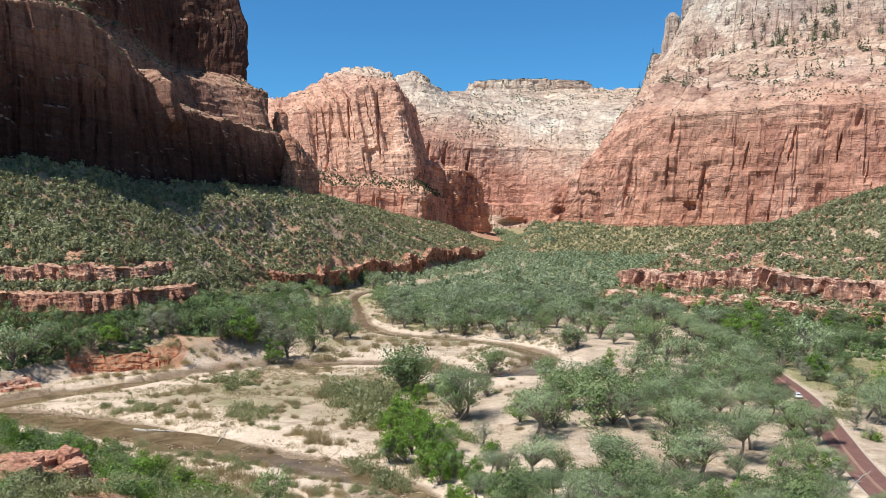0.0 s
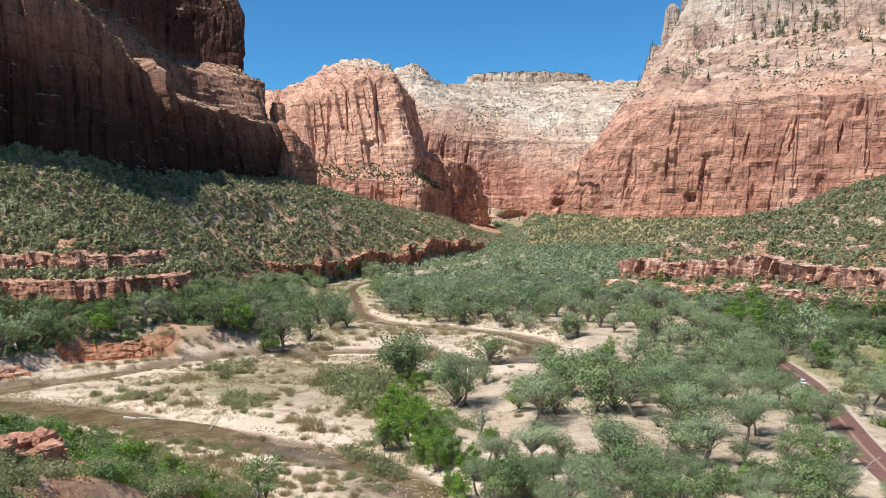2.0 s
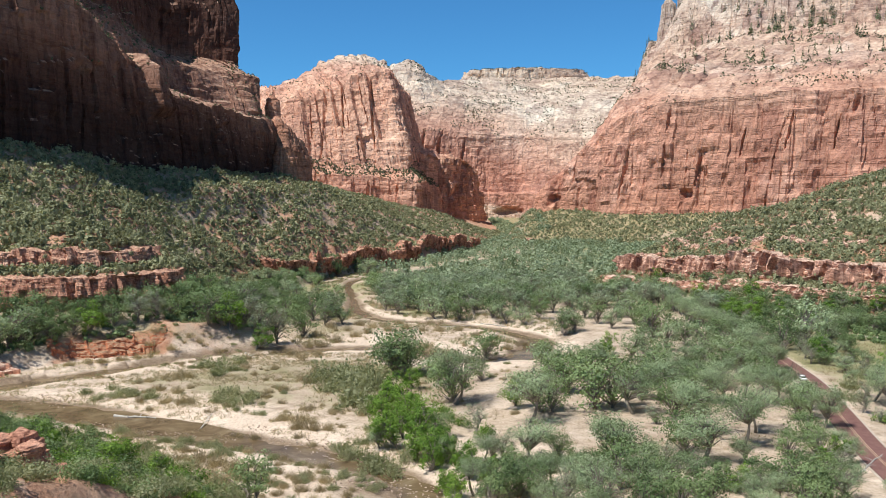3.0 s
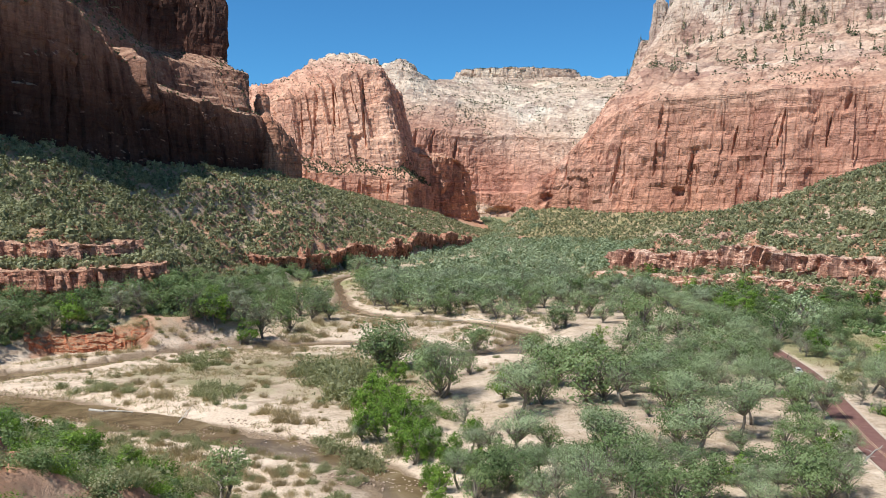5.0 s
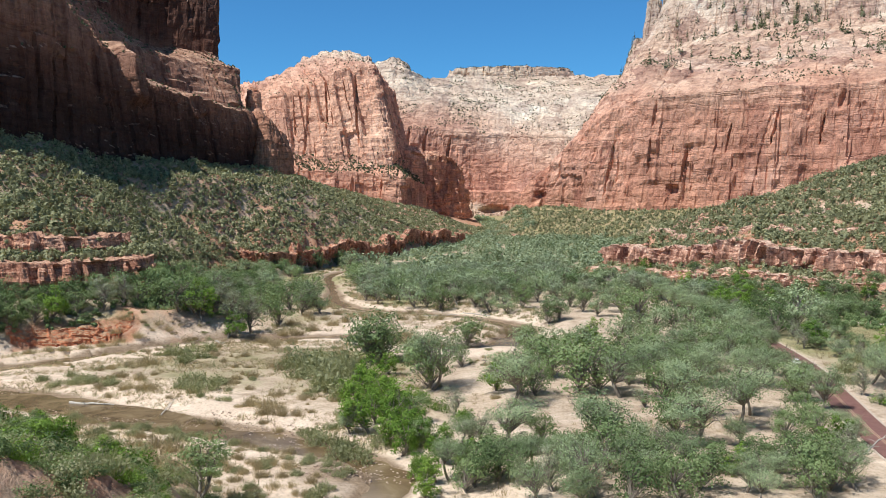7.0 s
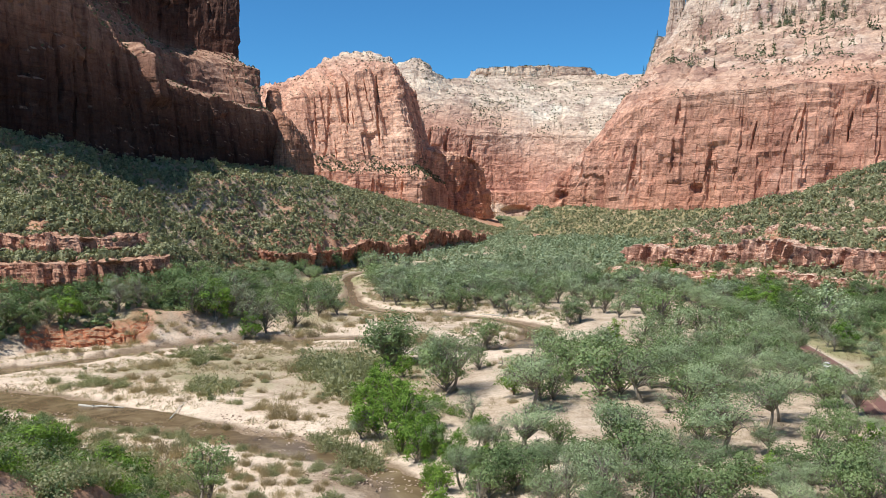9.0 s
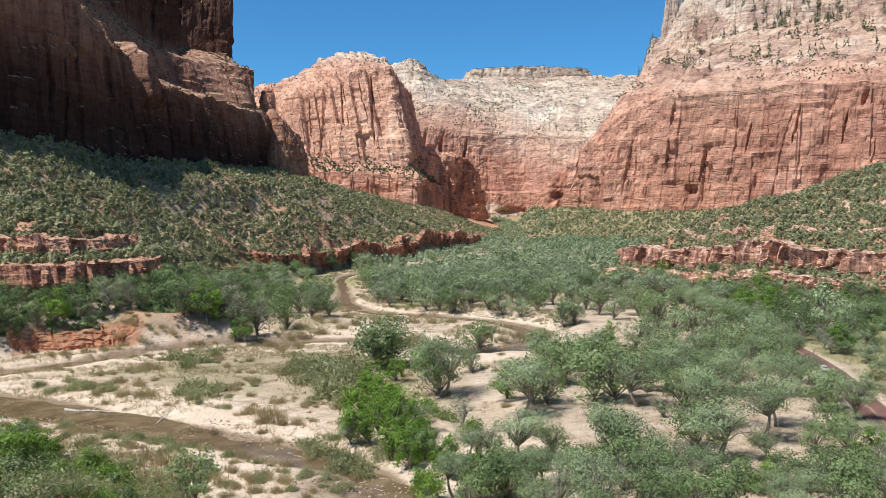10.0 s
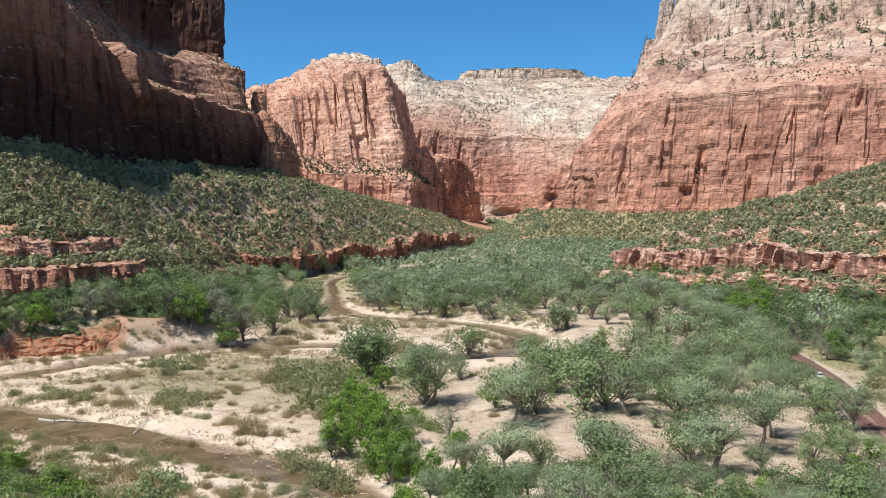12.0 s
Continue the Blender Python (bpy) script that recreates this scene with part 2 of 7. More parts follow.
def rock_material(name, stops, low, high, size=1.0, wander=0.10, varnish=0.5, ledge=None, tilt=0.0, patches=0.55, slant=0.0, cracks=0.42, panels=0.6):
    """Layered sandstone: a ramp of bed colours from the height low to high, fine bedding, dark streaks down the walls, pale and red blotches."""
    m, t, bsdf, node = material(name)
    v, g = place_scaled(t, (1, 1, 1))
    sep = t.nodes.new("ShaderNodeSeparateXYZ")
    t.links.new(g.outputs["Position"], sep.inputs[0])
    broad = grain(t, (0.004 / size, 0.004 / size, 0.006 / size), 4)
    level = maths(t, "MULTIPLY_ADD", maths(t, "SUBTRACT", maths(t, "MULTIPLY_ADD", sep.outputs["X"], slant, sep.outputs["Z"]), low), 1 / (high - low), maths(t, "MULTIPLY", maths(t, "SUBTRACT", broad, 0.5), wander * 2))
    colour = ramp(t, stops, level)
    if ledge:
        # faces turned up take the ledge colour; for rock_left it stands in for sunlight
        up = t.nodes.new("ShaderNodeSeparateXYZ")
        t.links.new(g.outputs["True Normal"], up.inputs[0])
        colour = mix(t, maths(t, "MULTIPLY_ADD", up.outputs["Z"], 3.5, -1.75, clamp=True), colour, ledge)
    # large patches: pale bleached faces and dark weathered ones
    patch = grain(t, (0.011 / size, 0.011 / size, 0.009 / size), 7, 0.62, 0.8)
    colour = mix(t, patches, colour, ramp(t, ((0.30, (0.66, 0.58, 0.56)), (0.44, (0.96, 0.94, 0.93)), (0.54, (1, 1, 1)), (0.66, (1.16, 1.30, 1.38)), (0.8, (1.2, 1.36, 1.46))), patch), "MULTIPLY")
    leaning = t.nodes.new("ShaderNodeCombineXYZ")
    for k, (key, by) in enumerate((("X", 0.008), ("Y", 0.008), ("Z", 0.20))):
        rise = sep.outputs[key]
        if key == "Z" and tilt:
            swing = maths(t, "MULTIPLY", maths(t, "SUBTRACT", grain(t, (0.006 / size, 0.006 / size, 0.012 / size), 2), 0.5), 260 * tilt * size)
            rise = maths(t, "ADD", maths(t, "MULTIPLY_ADD", sep.outputs["X"], tilt, rise), swing)
        t.links.new(maths(t, "MULTIPLY", rise, by / size), leaning.inputs[k])
    layers = make_node(t, "TexNoise", {"Scale": 1.0, "Detail": 8.0, "Roughness": 0.75, "Distortion": 0.3})
    t.links.new(leaning.outputs[0], layers.inputs["Vector"])
    beds = layers.outputs["Fac"]
    colour = mix(t, 0.62, colour, ramp(t, ((0.34, (0.55, 0.48, 0.46)), (0.44, (0.95, 0.93, 0.92)), (0.55, (1, 1, 1)), (0.70, (1.25, 1.24, 1.2))), beds), "MULTIPLY")
    streak = grain(t, (0.07 / size, 0.07 / size, 0.006 / size), 7, 0.7, 0.2)
    colour = mix(t, varnish, colour, ramp(t, ((0.36, (0.42, 0.36, 0.38)), (0.50, (1, 1, 1)), (0.75, (1.12, 1.12, 1.1))), streak), "MULTIPLY")
    blotch = grain(t, (0.05 / size, 0.05 / size, 0.06 / size), 10, 0.78)
    colour = mix(t, 0.8, colour, ramp(t, ((0.32, (0.58, 0.50, 0.48)), (0.46, (0.95, 0.95, 0.95)), (0.56, (1.04, 1.04, 1.04)), (0.70, (1.3, 1.32, 1.3))), blotch), "MULTIPLY")
    # panels: tall plates of rock, each stained a little differently
    v3, _ = place_scaled(t, (0.030 / size, 0.030 / size, 0.014 / size))
    sway = make_node(t, "TexNoise", {"Scale": 1.6, "Detail": 4.0})
    t.links.new(v3, sway.inputs["Vector"])
    swayed = t.nodes.new("ShaderNodeVectorMath")
    swayed.operation = "MULTIPLY_ADD"
    t.links.new(sway.outputs["Color"], swayed.inputs[0])
    swayed.inputs[1].default_value = (0.5, 0.5, 0.5)
    t.links.new(v3, swayed.inputs[2])
    plate = t.nodes.new("ShaderNodeTexVoronoi")
    plate.distance = "CHEBYCHEV"
    plate.inputs["Scale"].default_value = 1.0
    t.links.new(swayed.outputs[0], plate.inputs["Vector"])
    tone = t.nodes.new("ShaderNodeSeparateColor")
    t.links.new(plate.outputs["Color"], tone.inputs[0])
    colour = mix(t, panels, colour, ramp(t, ((0.0, (0.70, 0.62, 0.64)), (0.3, (0.92, 0.88, 0.88)), (0.6, (1.05, 1.03, 1.02)), (1.0, (1.18, 1.24, 1.26))), tone.outputs[0]), "MULTIPLY")
    # fine weathering: short flat smears, a few metres long
    smear = grain(t, (0.11 / size, 0.11 / size, 0.42 / size), 9, 0.8, 0.4)
    colour = mix(t, 0.9, colour, ramp(t, ((0.30, (0.46, 0.39, 0.38)), (0.44, (0.92, 0.90, 0.89)), (0.54, (1.03, 1.03, 1.03)), (0.68, (1.28, 1.3, 1.3))), smear), "MULTIPLY")
    # joints: narrow dark lines, upright ones and flat ones
    joints = None
    for scale in ((0.045 / size, 0.045 / size, 0.010 / size), (0.010 / size, 0.010 / size, 0.06 / size)):
        v2, _ = place_scaled(t, scale)
        wob = make_node(t, "TexNoise", {"Scale": 2.0, "Detail": 3.0})
        t.links.new(v2, wob.inputs["Vector"])
        add = t.nodes.new("ShaderNodeVectorMath")
        add.operation = "MULTIPLY_ADD"
        t.links.new(wob.outputs["Color"], add.inputs[0])
        add.inputs[1].default_value = (0.9, 0.9, 0.9)
        t.links.new(v2, add.inputs[2])
        vor = t.nodes.new("ShaderNodeTexVoronoi")
        vor.feature = "DISTANCE_TO_EDGE"
        vor.inputs["Scale"].default_value = 1.0
        t.links.new(add.outputs[0], vor.inputs["Vector"])
        line = maths(t, "MULTIPLY", vor.outputs["Distance"], 17.0, clamp=True)
        joints = line if joints is None else maths(t, "MULTIPLY", joints, line)
    colour = mix(t, cracks, colour, ramp(t, ((0.0, (0.42, 0.36, 0.35)), (1.0, (1.03, 1.03, 1.03))), joints), "MULTIPLY")
    t.links.new(colour, bsdf.inputs["Base Color"])
    bsdf.inputs["Roughness"].default_value = 0.92
    bsdf.inputs["Specular IOR Level"].default_value = 0.12
    rough = maths(t, "ADD", maths(t, "MULTIPLY_ADD", joints, 0.35, beds), maths(t, "MULTIPLY", grain(t, (0.16 / size, 0.16 / size, 0.12 / size), 8, 0.7), 1.6))
    relief(t, bsdf, rough, 0.9, 2.0 * size)
    return m


RED, DEEP, PINK, TAN, PALE = (0.56, 0.30, 0.20), (0.40, 0.20, 0.14), (0.66, 0.42, 0.305), (0.67, 0.49, 0.37), (0.70, 0.59, 0.475)
# shade is put into this colour: dark wall, lighter sunlit nose and ledges
rock_left = rock_material("shade-tinted red sandstone", ((0, (0.05, 0.027, 0.022)), (0.42, (0.075, 0.037, 0.028)), (0.52, (0.16, 0.078, 0.055)), (0.60, (0.29, 0.15, 0.105)), (0.76, (0.35, 0.195, 0.14)), (0.86, (0.14, 0.07, 0.052)), (1, (0.11, 0.056, 0.042))), -60, 160, 0.7, wander=0.05, varnish=0.8, ledge=(0.47, 0.29, 0.205), cracks=0.25, slant=0.35)
rock_tower = rock_material("weathered red sandstone", ((0, (0.46, 0.23, 0.15)), (0.5, (0.52, 0.285, 0.19)), (1, (0.49, 0.245, 0.165))), 70, 180, 0.6, varnish=0.8)
rock_butte = rock_material("orange sandstone", ((0, (0.62, 0.33, 0.225)), (0.2, (0.66, 0.37, 0.26)), (0.32, (0.69, 0.415, 0.295)), (0.45, (0.715, 0.43, 0.305)), (0.65, (0.70, 0.405, 0.285)), (0.80, (0.70, 0.43, 0.32)), (0.88, (0.74, 0.55, 0.42)), (1, (0.76, 0.64, 0.52))), 40, 410, 1.1, wander=0.12, cracks=0.3)
rock_right = rock_material("rose and cream sandstone", ((0, (0.57, 0.29, 0.19)), (0.1, (0.58, 0.30, 0.21)), (0.26, (0.60, 0.325, 0.23)), (0.34, (0.63, 0.40, 0.295)), (0.42, (0.61, 0.43, 0.33)), (0.54, (0.62, 0.435, 0.325)), (0.66, (0.58, 0.425, 0.33)), (0.78, (0.60, 0.50, 0.41)), (1, (0.52, 0.46, 0.40))), 45, 640, 1.2, wander=0.17, patches=0.85, cracks=0.22, panels=0.9)
rock_far = rock_material("white and red sandstone", ((0, (0.50, 0.26, 0.18)), (0.012, TAN), (0.085, TAN), (0.11, (0.56, 0.28, 0.20)), (0.3, (0.57, 0.30, 0.215)), (0.42, (0.63, 0.40, 0.30)), (0.5, (0.65, 0.46, 0.35)), (0.56, (0.70, 0.56, 0.445)), (0.75, (0.67, 0.555, 0.45)), (0.9, (0.68, 0.54, 0.42)), (1, (0.64, 0.50, 0.39))), 50, 700, 2.0, wander=0.16, tilt=0.35, slant=0.2, cracks=0.3)


def ground_material():
    m, t, bsdf, node = material("valley floor")

    def read(key):
        a = t.nodes.new("ShaderNodeAttribute")
        a.attribute_name = key
        return a.outputs["Fac"]

    fine, mid, wide = grain(t, (1.6, 1.6, 1.6), 6, 0.7), grain(t, (0.22, 0.22, 0.22), 6, 0.65, 0.5), grain(t, (0.045, 0.045, 0.045), 4)
    soil = ramp(t, ((0.3, (0.39, 0.29, 0.21)), (0.5, (0.53, 0.415, 0.315)), (0.7, (0.63, 0.51, 0.41))), mid)
    grass = ramp(t, ((0.3, (0.19, 0.20, 0.085)), (0.5, (0.31, 0.285, 0.15)), (0.7, (0.42, 0.36, 0.22))), mid)
    sand = ramp(t, ((0.25, (0.50, 0.385, 0.29)), (0.42, (0.67, 0.525, 0.41)), (0.7, (0.765, 0.625, 0.50))), mid)
    red = ramp(t, ((0.3, (0.27, 0.145, 0.09)), (0.46, (0.43, 0.225, 0.14)), (0.58, (0.50, 0.29, 0.195)), (0.72, (0.60, 0.43, 0.32))), mid)
    mud = ramp(t, ((0.35, (0.20, 0.14, 0.095)), (0.65, (0.34, 0.25, 0.175))), mid)
    jitter = maths(t, "MULTIPLY", maths(t, "SUBTRACT", mid, 0.5), 1.1)

    def mask(key):
        return maths(t, "MULTIPLY_ADD", maths(t, "ADD", read(key), jitter), 2.2, -0.6, clamp=True)

    colour = mix(t, mask("grass"), soil, grass)
    colour = mix(t, mask("sand"), colour, sand)
    colour = mix(t, mask("mud"), colour, mud)
    colour = mix(t, mask("red"), colour, red)
    colour = mix(t, 0.9, colour, ramp(t, ((0.3, (0.60, 0.57, 0.54)), (0.5, (1, 1, 1)), (0.72, (1.14, 1.14, 1.14))), fine), "MULTIPLY")
    colour = mix(t, 0.6, colour, ramp(t, ((0.3, (0.85, 0.83, 0.8)), (0.6, (1.08, 1.08, 1.08))), wide), "MULTIPLY")
    t.links.new(colour, bsdf.inputs["Base Color"])
    bsdf.inputs["Roughness"].default_value = 0.95
    bsdf.inputs["Specular IOR Level"].default_value = 0.1
    relief(t, bsdf, maths(t, "ADD", fine, maths(t, "MULTIPLY", mid, 3.0)), 0.8, 0.35)
    return m


def leaf_material(name, dark, light, through=0.35, each=0.55):
    """Leaves: a colour for each card and each plant, with some light coming through."""
    m, t, bsdf, node = material(name)
    g = t.nodes.new("ShaderNodeNewGeometry")
    a = t.nodes.new("ShaderNodeAttribute")
    a.attribute_name = "tint"
    o = t.nodes.new("ShaderNodeObjectInfo")
    plant = maths(t, "FRACT", maths(t, "ADD", a.outputs["Fac"], o.outputs["Random"]))
    both = maths(t, "ADD", maths(t, "MULTIPLY", g.outputs["Random Per Island"], each), maths(t, "MULTIPLY", plant, 1 - each))
    colour = ramp(t, ((0.1, dark), (0.9, light)), both)
    t.links.new(colour, bsdf.inputs["Base Color"])
    bsdf.inputs["Roughness"].default_value = 0.7
    bsdf.inputs["Specular IOR Level"].default_value = 0.25
    glow = t.nodes.new("ShaderNodeBsdfTranslucent")
    t.links.new(mix(t, 1.0, colour, (1.1, 1.15, 0.7), "MULTIPLY"), glow.inputs["Color"])
    both_ways = t.nodes.new("ShaderNodeMixShader")
    both_ways.inputs[0].default_value = through
    t.links.new(bsdf.outputs[0], both_ways.inputs[1])
    t.links.new(glow.outputs[0], both_ways.inputs[2])
    t.links.new(both_ways.outputs[0], t.nodes["Material Output"].inputs["Surface"])
    return m


def plain(name, a, b, scale, rough=0.9, bump=0.3, distance=0.02, stretch=(1, 1, 1)):
    m, t, bsdf, node = material(name)
    n = grain(t, tuple(scale * s for s in stretch), 6, 0.65)
    t.links.new(ramp(t, ((0.3, a), (0.7, b)), n), bsdf.inputs["Base Color"])
    bsdf.inputs["Roughness"].default_value = rough
    relief(t, bsdf, n, bump, distance)
    return m


ground_mat = ground_material()
cottonwood_leaf = leaf_material("cottonwood leaves", (0.145, 0.197, 0.093), (0.425, 0.505, 0.305), 0.28, 0.45)
green_leaf = leaf_material("fresh green leaves", (0.06, 0.135, 0.016), (0.255, 0.39, 0.07), 0.28, 0.6)
dark_leaf = leaf_material("dark leaves", (0.078, 0.125, 0.047), (0.28, 0.362, 0.165), 0.28, 0.45)
grey_leaf = leaf_material("grey twigs and young leaves", (0.20, 0.225, 0.14), (0.46, 0.485, 0.36), 0.3)
woods_leaf = leaf_material("far cottonwood leaves", (0.125, 0.17, 0.088), (0.40, 0.465, 0.31), 0.24, 0.55)
juniper_leaf = leaf_material("juniper needles", (0.125, 0.131, 0.063), (0.415, 0.41, 0.237), 0.2, 0.4)
pine_leaf = leaf_material("pine needles", (0.045, 0.06, 0.028), (0.19, 0.205, 0.11), 0.1, 0.4)
dry_leaf = leaf_material("dry brown twigs", (0.29, 0.225, 0.14), (0.57, 0.465, 0.31))
sage_leaf = leaf_material("sage brush", (0.21, 0.225, 0.115), (0.42, 0.415, 0.25))
bark = plain("grey bark", (0.10, 0.08, 0.06), (0.30, 0.26, 0.21), 1.5, stretch=(1, 1, 0.2))
dead_wood = plain("bleached wood", (0.36, 0.32, 0.27), (0.62, 0.58, 0.52), 2.0)
asphalt = plain("red-brown asphalt", (0.15, 0.066, 0.055), (0.23, 0.115, 0.095), 0.6, 0.85, 0.2)
road_paint = plain("faded line paint", (0.50, 0.33, 0.20), (0.64, 0.47, 0.33), 1.5)
cobble = plain("river cobbles", (0.30, 0.20, 0.145), (0.60, 0.47, 0.37), 0.9)
gravel = plain("pale gravel", (0.38, 0.30, 0.23), (0.62, 0.52, 0.42), 1.2)
boulder_mat = rock_material("ledge sandstone", ((0, (0.52, 0.23, 0.145)), (0.5, (0.57, 0.285, 0.19)), (1, PINK)), -10, 45, 0.14, varnish=0.9, ledge=(0.56, 0.345, 0.24), cracks=0.75)


spur_rock = rock_material("red cracked sandstone", ((0, (0.48, 0.22, 0.14)), (0.5, (0.56, 0.28, 0.185)), (1, (0.60, 0.34, 0.24))), -10, 30, 0.05, varnish=0.8, cracks=0.5)
ledge_mat = rock_material("pink ledge sandstone", ((0, (0.57, 0.285, 0.19)), (0.5, (0.63, 0.365, 0.265)), (1, (0.66, 0.44, 0.335))), -10, 45, 0.14, varnish=0.6, ledge=(0.66, 0.47, 0.36), cracks=0.8, patches=0.25)


red_earth = rock_material("bright red earth", ((0, (0.50, 0.19, 0.10)), (0.5, (0.56, 0.23, 0.13)), (1, (0.58, 0.29, 0.18))), -10, 20, 0.08, varnish=0.5, ledge=(0.42, 0.27, 0.17), cracks=0.1, patches=0.3)


def water_material():
    m, t, bsdf, node = material("shallow muddy water")
    n = grain(t, (0.12, 0.12, 0.12), 5, 0.6, 0.6)
    t.links.new(ramp(t, ((0.3, (0.10, 0.066, 0.036)), (0.5, (0.165, 0.112, 0.062)), (0.62, (0.23, 0.165, 0.095)), (0.75, (0.34, 0.255, 0.17))), n), bsdf.inputs["Base Color"])
    bsdf.inputs["Roughness"].default_value = 0.22
    bsdf.inputs["IOR"].default_value = 1.33
    bsdf.inputs["Specular IOR Level"].default_value = 0.35
    relief(t, bsdf, grain(t, (1.2, 1.2, 1.2), 4, 0.6, 0.5), 0.25, 0.12)
    return m


water_mat = water_material()

# ---- the plan of the valley ----
# river: x, y, half width
RIVER = bend(((60, 900, 2), (15, 800, 2), (-30, 715, 2.2), (-66, 645, 2.4), (-56, 545, 2.6), (-45, 470, 3), (-28, 432, 3.2), (0, 416, 3.6), (24, 400, 4.2), (42, 366, 5), (30, 322, 5.5), (8, 322, 5), (-12, 346, 4.5),
              (-34, 347, 4.5), (-58, 340, 4.5), (-80, 329, 4.5), (-98, 316.5, 4.8), (-113, 302, 5), (-127, 287, 5.5), (-140, 272, 6), (-148, 260, 6), (-140, 251, 6), (-124, 247, 6.5), (-106, 240.5, 7), (-90, 233, 7.5), (-74, 224, 7.5), (-54, 213, 6), (-40, 203.5, 5), (-28, 196.5, 4.2), (-17, 188.5, 3.6), (-6.5, 179, 3), (-2.5, 169, 3), (-4, 158, 3.5), (-8, 135, 5), (-15, 60, 8), (-40, -80, 8)), 260)
ROAD = bend(((65, 60), (81.5, 125), (92, 178), (101.5, 214), (108, 238), (113.5, 262), (120.5, 309), (124, 345), (127, 430), (150, 520), (190, 640), (240, 800)), 160)
TRAIL = bend(((122, 445), (138, 415), (158, 372), (166, 345), (186, 326), (215, 305), (260, 290)), 60)
BANK = ((-320, 195), (-220, 232), (-172, 254), (-157, 270), (-146, 294), (-134, 313), (-113, 322), (-98, 324), (-82, 333), (-68, 344), (-72, 400), (-82, 480), (-92, 560), (-95, 640))
TOE_LEFT = ((-500, 270), (-420, 296), (-300, 320), (-200, 331), (-150, 334), (-125, 352), (-110, 382), (-112, 450), (-112, 560), (-108, 606), (-72, 700), (-33, 807), (32, 1000), (92, 1256), (118, 1465), (150, 2500), (200, 5000))
WALL_LEFT = ((-640, -100), (-470, 180), (-345, 400), (-280, 520), (-238, 620), (-203, 700), (-172, 790), (-150, 880), (-190, 1000), (-215, 1200), (-120, 1400), (-40, 1465), (20, 2000), (60, 5000))
TOP_LEFT = ((0, 95), (346, 98), (520, 89), (620, 92), (700, 95), (790, 94), (880, 93), (1000, 98), (1200, 96), (1400, 72), (1465, 46), (2000, 45), (5000, 120))
TOE_RIGHT = ((230, -200), (222, 250), (206, 337), (190, 395), (163, 450), (132, 500), (110, 538), (103, 570), (112, 610), (150, 660), (220, 760), (300, 900), (420, 1150), (500, 2500), (600, 5000))
MID_BAND = ((-172, 690), (-140, 632), (-112, 605), (-92, 640), (-72, 700), (-50, 760), (-33, 807), (-8, 880), (20, 965), (60, 1090))


def table(y, pairs):
    a = np.array(pairs, float)
    return np.interp(y, a[:, 0], a[:, 1])


def grade(y):
    return np.interp(y, [0, 350, 550, 1256, 2500, 5000], [0, 0, 2, 11, 40, 95])


def flat_level(x, y):
    """The valley floor without its bumps: a low flat by the river, a bench two metres higher where the grove and the road are."""
    x, y = np.asarray(x, float), np.asarray(y, float)
    return -7.7 + grade(y) + 2.2 * step(x, 8, 30) * step(y, 540, 470) + 0.012 * np.clip(x - 30, 0, 170)


def spur_height(x, y):
    """The shoulder that falls from the near side towards the river."""
    x, y = np.asarray(x, float), np.asarray(y, float)
    h = 13 - 0.36 * (y - 111) + 0.25 * (-45 - x) - 0.6 * np.clip(x + 34, 0, None)
    return np.where(h > 13, 13 + 5 * np.tanh((h - 13) / 5), h)


